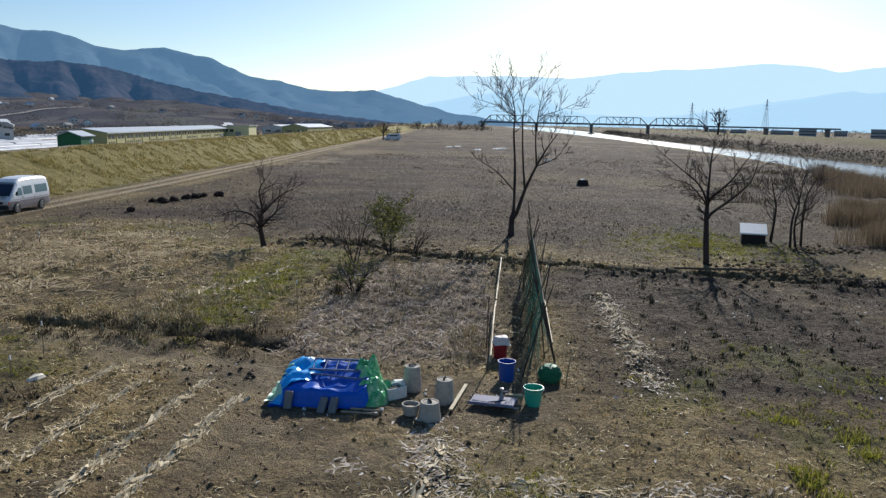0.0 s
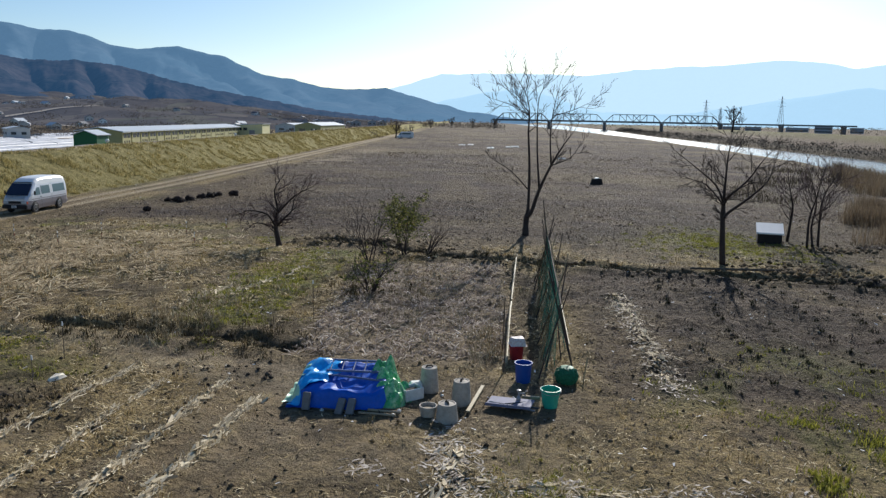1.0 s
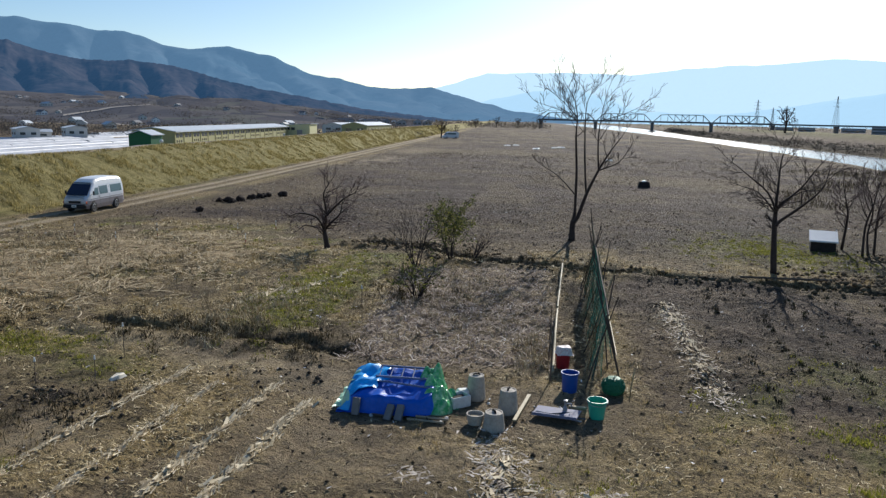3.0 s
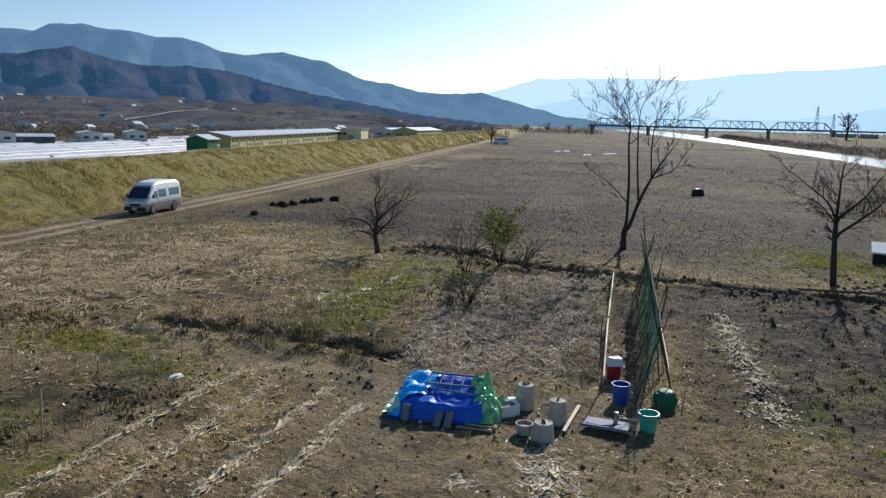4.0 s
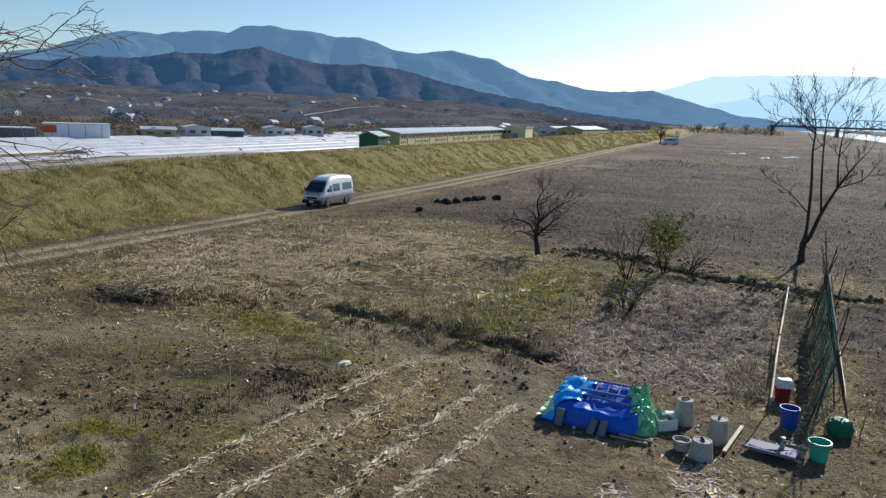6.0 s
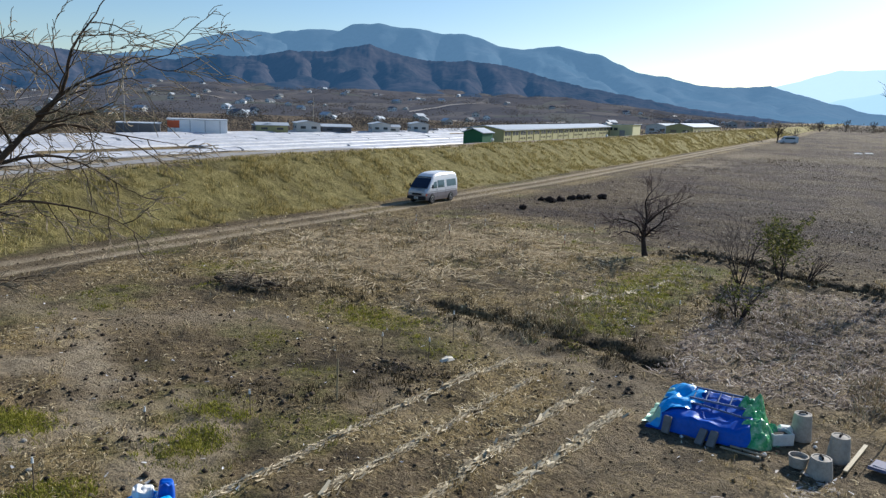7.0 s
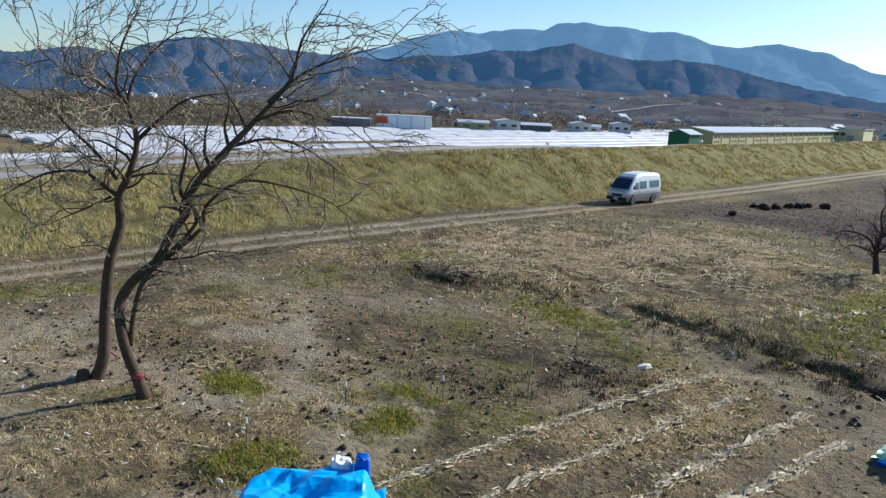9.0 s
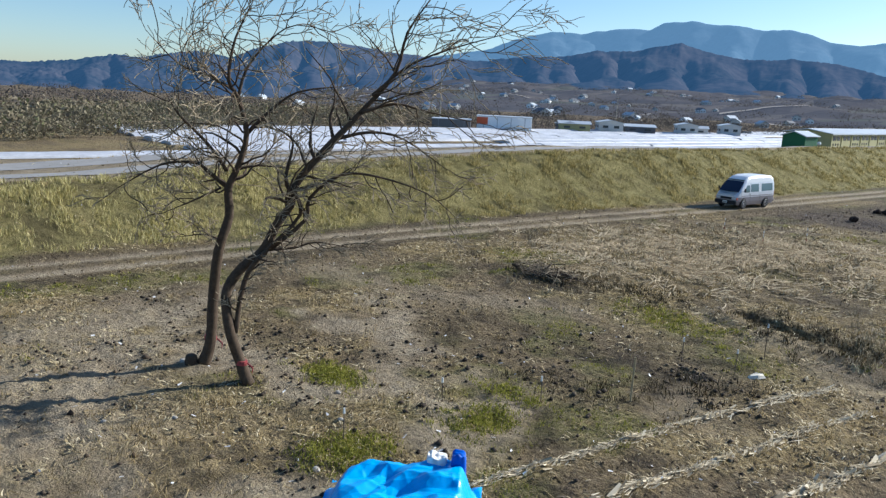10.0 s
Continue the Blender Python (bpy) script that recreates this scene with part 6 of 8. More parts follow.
def make_car(at, turn):
    c = thing("parked_van", "white delivery van parked under a bare tree", "van", at, turn)
    prof = [(0.0, 0.35), (0.0, 0.95), (0.75, 1.15), (1.5, 2.1), (1.9, 2.35), (5.2, 2.35), (5.5, 2.1), (5.5, 0.35)]
    b = Build()
    n = len(prof)
    b.add([(0.9, y, z) for y, z in prof] + [(-0.9, y, z) for y, z in prof],
          [tuple(range(n))[::-1], tuple(range(n, 2 * n))] + [(i, (i + 1) % n, n + (i + 1) % n, n + i) for i in range(n)])
    part("body", b, M_CAR, c)
    for s in (1, -1):
        part("side_window", Build().box((s * 0.905, 2.9, 1.70), (0.03, 3.2, 0.5), bevel=0.01), M_GLASS, c)
        for y in (1.0, 4.4):
            wheel = part("wheel", Build().lathe([(0.1, -0.1), (0.36, -0.1), (0.36, 0.1), (0.1, 0.1)], 16, m=pose(s * 0.85, y, 0.36, 0, 90, 0)), M_BLACK, c)
            part("rim", Build().lathe([(0.02, -0.105), (0.22, -0.105), (0.22, 0.105), (0.02, 0.105)], 14, m=pose(s * 0.85, y, 0.36, 0, 90, 0)), M_RIM, wheel)
    part("windscreen", Build().add([(-0.8, 0.80, 1.22), (0.8, 0.80, 1.22), (0.75, 1.42, 2.02), (-0.75, 1.42, 2.02), (-0.8, 0.84, 1.18), (0.8, 0.84, 1.18), (0.75, 1.46, 1.98), (-0.75, 1.46, 1.98)],
                                   [(0, 1, 2, 3), (4, 7, 6, 5), (0, 4, 5, 1), (1, 5, 6, 2), (2, 6, 7, 3), (3, 7, 4, 0)]), M_GLASS, c)


make_car((-20.4, 255.0, ground_z(-20.4, 255)), -62)

# ---------------------------------------------------------------- heap under tarpaulins


def cloth(u0, u1, v0, v1, nu, nv, zf, seed):
    b = Build()
    us, vs_ = np.linspace(u0, u1, nu), np.linspace(v0, v1, nv)
    U, V = np.meshgrid(us, vs_)
    Z = zf(U, V)
    b.v = [tuple(p) for p in np.stack([U, V, Z], -1).reshape(-1, 3)]
    i = np.arange(nu * nv).reshape(nv, nu)
    b.f = [tuple(q) for q in np.stack([i[:-1, :-1], i[:-1, 1:], i[1:, 1:], i[1:, :-1]], -1).reshape(-1, 4)]
    return b


def drape(U, V, lx, ly, h, seed, folds=0.05):
    """Cloth over a block: flat top, steep sides, a few long sharp creases."""
    e = (np.abs(U / lx) ** 5 + np.abs(V / ly) ** 5) ** 0.2
    side = step(1.22, 0.88, e)
    ang = np.arctan2(V / ly, U / lx)
    f = np.abs(np.sin(ang * 8 + 3 * fbm(U * 1.5, V * 1.5, seed, 2))) - 0.5
    crease = np.abs(2 * fbm(U * 1.3 + 0.6 * V, V * 1.7 - 0.4 * U, seed + 1, 3) - 1)
    small = np.abs(2 * fbm(U * 4.0, V * 3.0 + U, seed + 2, 2) - 1)
    top = h * (1 - 0.05 * np.abs(U / lx) ** 2) + folds * (1.6 * (0.3 - crease) + 0.5 * (0.3 - small))
    return side * top + f * folds * 1.3 * side * (1 - side) * 4 + 0.02 + 0.03 * small * (1 - side)


def crumple(U, V, seed, scale=1.0, n=4):
    """Sharp folds in many directions, as stiff plastic sheet creases; about -0.5 to 0.5."""
    r = random.Random(seed)
    s = 0.0
    for k in range(n):
        a, f, ph = math.pi * (k + r.uniform(0.1, 0.9)) / n, (0.5 + 0.55 * k) * scale * r.uniform(0.8, 1.2), r.uniform(0, 1)
        w = (U * math.cos(a) + V * math.sin(a)) * f + ph + 0.9 * (fbm(U * 0.8 * scale, V * 0.8 * scale, seed + k, 2) - 0.5)
        s = s + (np.abs(2 * (w - np.floor(w)) - 1) - 0.5) / (0.6 + 0.4 * f / scale)
    return s / n * 1.8


heap_at = (-2.62, 16.85, ground_z(-2.6, 16.7))
heap = thing("tarpaulin_heap", "heap of goods under blue and green tarpaulins weighed down", "tarpaulin", heap_at, -3.0)


def heap_z(U, V):
    """Sheet pulled over a low stack that stands higher at the back."""
    e = (np.abs((U + 0.04) / 1.06) ** 8 + np.abs(V / 0.68) ** 8) ** 0.125
    side = step(1.12, 0.93, e)
    ang = np.arctan2(V / 0.68, U / 1.06)
    pleat = (np.abs(np.sin(ang * 9 + 2.5 * fbm(U * 1.5, V * 1.5, 5, 2))) - 0.5) * 0.09 * side * (1 - side) * 4
    sag = -0.05 * np.exp(-(((U - 0.1) / 0.5) ** 2 + ((V + 0.1) / 0.35) ** 2))
    top = 0.55 * (0.84 + 0.16 * step(-1.05, -0.75, U)) * (1 + 0.42 * np.clip(V, -0.66, 0.66)) + sag + 0.085 * crumple(U, V, 6, 1.3)
    return side * top + pleat + 0.02 + 0.04 * (1 - side) * (0.5 + crumple(U, V, 9, 2.0))


def ragged(u0, u1, v0, v1, nu, nv, edge, zf):
    """Cloth whose right-hand edge wanders."""
    b = Build()
    S, V = np.meshgrid(np.linspace(0, 1, nu), np.linspace(v0, v1, nv))
    U = u0 + (u1 + edge(V) - u0) * S
    b.v = [tuple(p) for p in np.stack([U, V, zf(U, V)], -1).reshape(-1, 3)]
    i = np.arange(nu * nv).reshape(nv, nu)
    b.f = [tuple(q) for q in np.stack([i[:-1, :-1], i[:-1, 1:], i[1:, 1:], i[1:, :-1]], -1).reshape(-1, 4)]
    return b


part("blue_tarpaulin", cloth(-1.24, 1.05, -0.78, 0.76, 84, 56, heap_z, 5), M_BLUE, heap, "creased blue plastic tarpaulin", True)
# brighter blue paints in the sun on this end of the sheet
part("bright_sheet", ragged(-1.22, -0.34, -0.76, 0.75, 44, 52, lambda V: 0.16 * np.sin(V * 4.2 + 0.6) - 0.50 * step(-0.35, -0.62, V) + 0.07 * np.sin(V * 17), lambda U, V: heap_z(U, V) + 0.045 + 0.075 * crumple(U, V, 8, 2.2)), M_SKYBLUE, heap, "bright blue sheet end with its sunlit brightness painted in", False)


def mounds(U, V):
    m = 0.0
    for cu, cv, ru, rv, hh, sd in ((0.86, 0.36, 0.46, 0.42, 0.76, 3), (1.02, -0.26, 0.42, 0.44, 0.52, 4), (0.82, 0.02, 0.34, 0.66, 0.60, 5), (1.24, 0.16, 0.30, 0.42, 0.42, 6)):
        e = np.hypot((U - cu) / ru, (V - cv) / rv)
        m = np.maximum(m, hh * np.clip(1 - e ** 2.2, 0, 1) ** 0.75)
    return m * (0.94 + 0.75 * crumple(U, V, 17, 2.0)) + 0.03 + 0.06 * crumple(U, V, 18, 3.2)


part("green_tarpaulin", cloth(0.50, 1.58, -0.80, 0.78, 54, 64, mounds, 7), M_GREEN_TARP, heap, "crumpled green tarpaulin", False)
part("pale_sheet", ragged(-1.36, -1.02, -0.66, 0.66, 18, 44, lambda V: 0.08 * np.sin(V * 7.0) + 0.12 * step(-0.2, 0.5, V), lambda U, V: heap_z(U, V) * 0.97 + 0.07 + 0.07 * crumple(U, V, 26, 3.0)), M_PALE_GREEN, heap, "faded pale green sheet edge", False)
# ladder lying on top
lad = thing("ladder", "dull steel ladder lying on the blue tarpaulin", "ladder", (heap_at[0], heap_at[1], heap_at[2] + 0.60), -3.0)
for v, u0, u1 in ((0.12, -0.48, 0.80), (0.58, -0.44, 0.76)):
    part("rail", Build().box(((u0 + u1) / 2, v, 0.24 * v + 0.01), (u1 - u0, 0.045, 0.05), bevel=0.008), M_LADDER, lad)
for k in range(5):
    part("rung", Build().tube([(-0.40 + 0.27 * k, 0.13, 0.041), (-0.40 + 0.27 * k, 0.57, 0.147)], 0.018, 8), M_LADDER, lad)
part("pole", Build().tube([(-0.65, -0.02, 0.58), (-0.2, -0.08, 0.59), (0.3, -0.16, 0.58), (0.92, -0.22, 0.55)], 0.026, 6), M_LADDER, heap, "thin pole holding the sheet down")


def block(at, turn, tilt, group="blocks on the heap"):
    b = Build().box((0, 0, 0.0), (0.17, 0.40, 0.11), bevel=0.015)
    o = solo("concrete_block", b, M_BRICK, "grey concrete block leaning against the tarpaulin", "block", (0, 0, 0), group=group)
    o.matrix_basis = pose(at[0], at[1], ground_z(at[0], at[1]) + at[2], tilt, 0, turn)


block((-2.62, 15.98, 0.16), -14, 42)
block((-2.38, 15.96, 0.16), -9, 42)
block((-3.40, 16.06, 0.22), -10, 70)
for k, (a, b) in enumerate((((-3.9, 16.35), (-2.6, 16.02)), ((-2.2, 15.92), (-1.35, 15.72)), ((-2.0, 16.02), (-1.25, 15.86)))):
    za, zb = ground_z(*a), ground_z(*b)
    solo("board", Build().tube([(a[0], a[1], za + 0.05), (b[0], b[1], zb + 0.05)], 0.028, 6), M_WOOD if k else M_POLE, "weathered strip of timber under the tarpaulin edge", "board", group="boards under the heap")
for k, (x, y) in enumerate(((-3.05, 16.05), (-1.42, 15.80), (-1.30, 15.98), (-0.92, 17.2), (-0.36, 17.1))):
    solo("stone", Build().lathe([(0.01, 0.0), (0.04, 0.01), (0.05, 0.03), (0.03, 0.06), (0.01, 0.07)], 9, m=pose(0, 0, 0, 8, 5, 30 * k)), M_WHITE_PL, "round pale stone holding the sheet down", "stone",
         (x, y, ground_z(x, y) - 0.01), group="pale stones", smooth=True)

# ---------------------------------------------------------------- pots, tubs and buckets


def pot(name, label, at, r0, r1, h, turn=0.0, group=""):
    t = thing(name, label, "container", (at[0], at[1], ground_z(*at) - 0.01), turn, group)
    part("drum", Build().lathe([(r0 * 0.9, 0.0), (r0, 0.015), (r0 * 1.01, 0.06), (r1 + (r0 - r1) * 0.15, h * 0.86), (r1, h * 0.93), (r1 * 0.97, h), (r1 * 0.82, h), (r1 * 0.78, h - 0.035)], 30), M_CONCRETE, t, smooth=False)
    lid = part("lid", Build().lathe([(0.01, h - 0.03), (r1 * 0.80, h - 0.03), (r1 * 0.79, h - 0.015), (r1 * 0.25, h + 0.005), (0.01, h + 0.01)], 26), M_CONCRETE, t)
    part("grip", Build().tube([(-r1 * 0.45, 0, h - 0.01), (-r1 * 0.3, 0, h + 0.035), (r1 * 0.3, 0, h + 0.035), (r1 * 0.45, 0, h - 0.01)], 0.022, 8), M_DARK, lid, "dark grip on top")
    return t


pot("composter", "tall tapered grey plastic drum standing on soil", (-0.68, 17.45), 0.235, 0.19, 0.62, 20, "grey drums")
pot("composter", "tapered grey plastic drum standing on soil", (0.10, 16.68), 0.235, 0.19, 0.58, 75, "grey drums")
pot("composter", "squat tapered grey plastic drum standing on soil", (-0.22, 15.68), 0.25, 0.205, 0.44, 110, "grey drums")
bowl = thing("bowl", "small round clay-grey bowl beside the drums", "bowl", (-0.64, 15.80, ground_z(-0.64, 15.8)))
part("wall", Build().lathe([(0.11, 0.0), (0.16, 0.02), (0.195, 0.20), (0.20, 0.26), (0.175, 0.26), (0.15, 0.10), (0.02, 0.07)], 26), M_CONCRETE, bowl)
part("contents", Build().lathe([(0.01, 0.12), (0.165, 0.12), (0.165, 0.19), (0.01, 0.20)], 20), M_WOOD, bowl, "dull dry contents")
tub = thing("tub", "white foam box with dark contents", "box", (-1.10, 16.92, ground_z(-1.1, 16.92)), 38)
bx = Build()
for c, s in (((0, -0.17, 0.14), (0.52, 0.04, 0.28)), ((0, 0.17, 0.14), (0.52, 0.04, 0.28)), ((-0.24, 0, 0.14), (0.04, 0.30, 0.28)), ((0.24, 0, 0.14), (0.04, 0.30, 0.28)), ((0, 0, 0.03), (0.44, 0.30, 0.04))):
    bx.box(c, s, bevel=0.012)
part("box", bx, M_WHITE_PL, tub)
part("contents", Build().box((0.02, 0, 0.15), (0.42, 0.28, 0.14), bevel=0.03), M_DARK, tub, "dark soil in the box")
solo("tub", Build().box((0, 0, 0.15), (0.34, 0.26, 0.26), bevel=0.06), M_WHITE_PL, "pale green crumpled box beside the tarpaulin", "box", (-1.0, 17.35, ground_z(-1.0, 17.35)), 15)


def bucket(name, label, at, r0, r1, h, mat, handle=True, inside=M_DARK):
    t = thing(name, label, "bucket", (at[0], at[1], ground_z(*at) - 0.01))
    part("wall", Build().lathe([(r0 * 0.95, 0), (r0, 0.015), (r1 * 0.97, h * 0.90), (r1 * 1.06, h * 0.91), (r1 * 1.08, h), (r1 * 0.98, h), (r1 * 0.95, h * 0.92), (r0 * 0.93, 0.03), (0.01, 0.025)], 32), mat, t)
    if handle:
        part("handle", Build().tube([(r1 * 1.08 * math.cos(a), -r1 * 1.10 * math.sin(a), h * 0.93 - 0.05 * math.sin(a)) for a in np.linspace(0, math.pi, 11)], 0.006, 6), M_STEEL, t, "thin wire handle")
    return t


bucket("bucket", "turquoise plastic bucket standing on soil", (2.14, 16.50), 0.165, 0.222, 0.46, M_TURQ)
bucket("bin", "blue plastic bin beside the trellis", (1.68, 18.36), 0.185, 0.215, 0.52, M_BIN_BLUE, False)
red = bucket("bin", "dark red plastic bin with a bag on top", (1.64, 20.10), 0.175, 0.205, 0.42, M_RED, False)
bag = cloth(-0.23, 0.23, -0.21, 0.21, 22, 20, lambda U, V: drape(U, V, 0.19, 0.17, 0.22, 35, 0.06), 9)
solo("bag", bag, M_BAG, "crumpled white and red bag lying on the bin", "bag", (1.66, 20.12, ground_z(1.64, 20.1) + 0.38), 10, smooth=True)

# net rolled to a ball
rng = random.Random(44)
net = Build()
net.lathe([(0.05, 0.0), (0.22, 0.02), (0.285, 0.16), (0.26, 0.32), (0.17, 0.42), (0.02, 0.45)], 18)
for k in range(46):
    a0, z0 = rng.uniform(0, 6.28), rng.uniform(0.05, 0.40)
    pts = []
    for i in range(7):
        a, z = a0 + i * rng.uniform(0.15, 0.4), min(0.44, max(0.02, z0 + rng.uniform(-0.08, 0.08)))
        rr = 0.30 * math.sqrt(max(0.05, 1 - ((z - 0.2) / 0.27) ** 2))
        pts.append((rr * math.cos(a), rr * math.sin(a), z))
    net.tube(pts, 0.011, 4)
solo("rolled_net", net, M_NET, "bundled dark green garden netting", "net", (2.76, 18.24, ground_z(2.76, 18.2)))

# steel sheet with odds and ends
sheet = thing("metal_sheet", "dull grey metal sheet lying on the ground", "sheet", (1.22, 16.45, ground_z(1.22, 16.45) + 0.03), -20)
part("sheet", Build().box((0, 0, 0.03), (1.05, 0.52, 0.02), m=pose(0, 0, 0.05, 4, -3, 0), bevel=0.004), M_PLATE, sheet)
part("sheet_rib", Build().box((0, -0.22, 0.06), (1.05, 0.04, 0.04), m=pose(0, 0, 0.05, 4, -3, 0), bevel=0.008), M_PLATE, sheet)
for k, (p, q, r) in enumerate((((0.75, 16.55), (1.75, 16.05), 0.022), ((0.95, 16.35), (1.85, 16.15), 0.018), ((1.3, 16.75), (1.55, 16.25), 0.02), ((1.1, 16.3), (1.7, 16.5), 0.015))):
    solo("pipe", Build().tube([(p[0], p[1], ground_z(*p) + 0.15), (q[0], q[1], ground_z(*q) + 0.09)], r, 8), M_WINDOW if k % 2 else M_STEEL, "dark metal pipe lying across the sheet", "pipe", group="pipes on the sheet")
solo("water_tap", Build().lathe([(0.05, 0), (0.06, 0.02), (0.05, 0.12), (0.025, 0.16), (0.025, 0.26), (0.05, 0.27), (0.05, 0.30), (0.01, 0.31)], 14).tube([(0.02, 0, 0.22), (0.14, 0, 0.22), (0.15, 0, 0.16)], 0.016, 8), M_STEEL,
     "small metal pump fitting among the pipes", "fitting", (1.42, 16.55, ground_z(1.42, 16.55) + 0.05), smooth=False)
solo("timber", Build().box((0, 0, 0), (0.42, 0.10, 0.08), bevel=0.01), M_WOOD, "short pale block of wood behind the sheet", "board", (1.75, 16.95, ground_z(1.75, 16.95) + 0.04), -8)
a, b = (0.24, 16.05), (0.64, 17.75)
d = math.degrees(math.atan2(b[1] - a[1], b[0] - a[0]))
solo("plank", Build().box((0, 0, 0), (1.75, 0.09, 0.04), bevel=0.006), M_BAMBOO, "pale narrow plank lying on the ground", "plank", ((a[0] + b[0]) / 2, (a[1] + b[1]) / 2, ground_z(0.44, 16.9) + 0.06), d)

# ---------------------------------------------------------------- trellis with nets
TX, TY, TS = 2.55, 18.4, 0.088


def axis_x(y):
    return TX + TS * (y - TY)


trellis = thing("bean_trellis", "row of crossed poles with faded green net", "trellis", (0, 0, 0))
rng = random.Random(12)
for k in range(9):
    y = TY + 0.1 + k * 1.5
    for s in (-1, 1):
        if s < 0 and k in (3, 6):
            continue
        foot = Vector((axis_x(y) + s * 0.47, y + rng.uniform(-0.1, 0.1), 0))
        foot.z = ground_z(foot.x, foot.y) - 0.05
        top = Vector((axis_x(y) - s * rng.uniform(0.15, 0.33), y + rng.uniform(-0.15, 0.4), rng.uniform(2.25, 3.05)))
        midp = foot.lerp(top, 0.5) + Vector((rng.uniform(-0.03, 0.03), rng.uniform(-0.05, 0.05), 0))
        part("pole", Build().tube([foot, midp, top], [0.021, 0.018, 0.012], 7), M_POLE_DARK if (k + s) % 4 else M_BAMBOO, trellis)
for k, (fx, fy, tx, ty, tz, rr) in enumerate(((2.36, 19.3, 3.00, 20.6, 2.55, 0.026), (2.90, 20.2, 2.55, 21.2, 2.9, 0.02), (2.98, 24.5, 3.55, 25.6, 2.7, 0.022), (3.5, 27.2, 3.15, 28.0, 3.2, 0.02), (3.1, 28.6, 3.7, 29.2, 2.9, 0.02), (3.75, 29.6, 3.4, 30.4, 3.3, 0.022))):
    part("brace", Build().tube([(fx, fy, ground_z(fx, fy) - 0.05), ((fx + tx) / 2 + 0.03, (fy + ty) / 2, tz * 0.5), (tx, ty, tz)], [rr, rr * 0.9, rr * 0.6], 7), M_POLE_DARK, trellis, "dark crooked brace pole")
ridge = Build().tube([(axis_x(y), y, 2.02 + 0.03 * math.sin(y)) for y in np.linspace(TY - 0.2, TY + 12.6, 9)], 0.02, 7)
part("ridge_pole", ridge, M_POLE_DARK, trellis)
part("side_rail", Build().tube([(axis_x(y) + 0.26, y, 0.95) for y in np.linspace(TY - 0.1, TY + 12.3, 6)], 0.014, 6), M_BAMBOO, trellis)


def net_sheet(side, y0, y1, seed):
    b = Build()
    rng2 = random.Random(seed)

    def at(u, w):
        y = y0 + (y1 - y0) * u
        x = axis_x(y) + side * 0.27 * (1 - w) + 0.07 * math.sin(u * 23 + seed) * (1 - w)
        return Vector((x, y, 0.12 + 1.88 * w - 0.10 * math.sin(u * 37 + seed) * (1 - w) + 0.05 * math.sin(u * 11) * (w * (1 - w) * 4)))
    nv = int((y1 - y0) / 0.14)
    for i in range(nv + 1):
        off = rng2.uniform(-0.012, 0.012)
        b.tube([at(min(1, max(0, i / nv + off * math.sin(9 * w))), w) for w in (0.0, 0.25, 0.5, 0.75, 1.0)], 0.005, 3, cap=False)
    for j in range(15):
        w = j / 14
        b.tube([at(i / 20, w) for i in range(21)], 0.0045, 3, cap=False)
    return b


part("net", net_sheet(-1, TY + 0.3, TY + 11.5, 3), M_NET_PALE, trellis, "sagging green net")
part("net", net_sheet(1, TY + 2.5, TY + 9.5, 8), M_NET_PALE, trellis, "sagging green net")
part("net", net_sheet(-0.35, TY + 0.9, TY + 12.0, 14), M_NET, trellis, "bunched dark green net")
vine = Build()
rng = random.Random(77)
for k in range(120):
    y = rng.uniform(TY + 0.3, TY + 12)
    z0 = rng.uniform(0.1, 1.4)
    x = axis_x(y) - 0.38 * (1 - z0 / 2.1)
    pts = [(x + rng.uniform(-0.06, 0.06), y + rng.uniform(-0.12, 0.12), z0 + i * 0.16) for i in range(5)]
    vine.tube(pts, 0.006, 3, cap=False)
part("dead_vines", vine, M_WEED, trellis, "dead vines caught in the net")
for k, (p, q) in enumerate((((1.32, 19.4), (1.95, 26.6)), ((1.98, 26.9), (2.80, 35.0)))):
    pts = []
    for u in np.linspace(0, 1, 9):
        x, y = p[0] + (q[0] - p[0]) * u, p[1] + (q[1] - p[1]) * u
        pts.append((x, y, ground_z(x, y) + 0.06 + 0.25 * math.sin(u * math.pi)))
    solo("bamboo_pole", Build().tube(pts, 0.035, 8), M_BAMBOO, "long pale bamboo pole lying along the plot", "pole", group="poles on the ground")
for k, (x, y, h, lx) in enumerate(((1.22, 18.9, 1.55, 0.05), (1.28, 20.6, 1.2, 0.04), (1.42, 22.5, 1.1, 0.03), (3.25, 18.55, 0.5, 0.1))):
    g0 = ground_z(x, y)
    solo("garden_stake", Build().tube([(x, y, g0 - 0.05), (x + lx, y + 0.1, g0 + h)], [0.02, 0.012], 6), M_POLE if k != 3 else M_BAMBOO, "thin weathered stake pushed into the soil", "stake", group="stakes by the trellis")

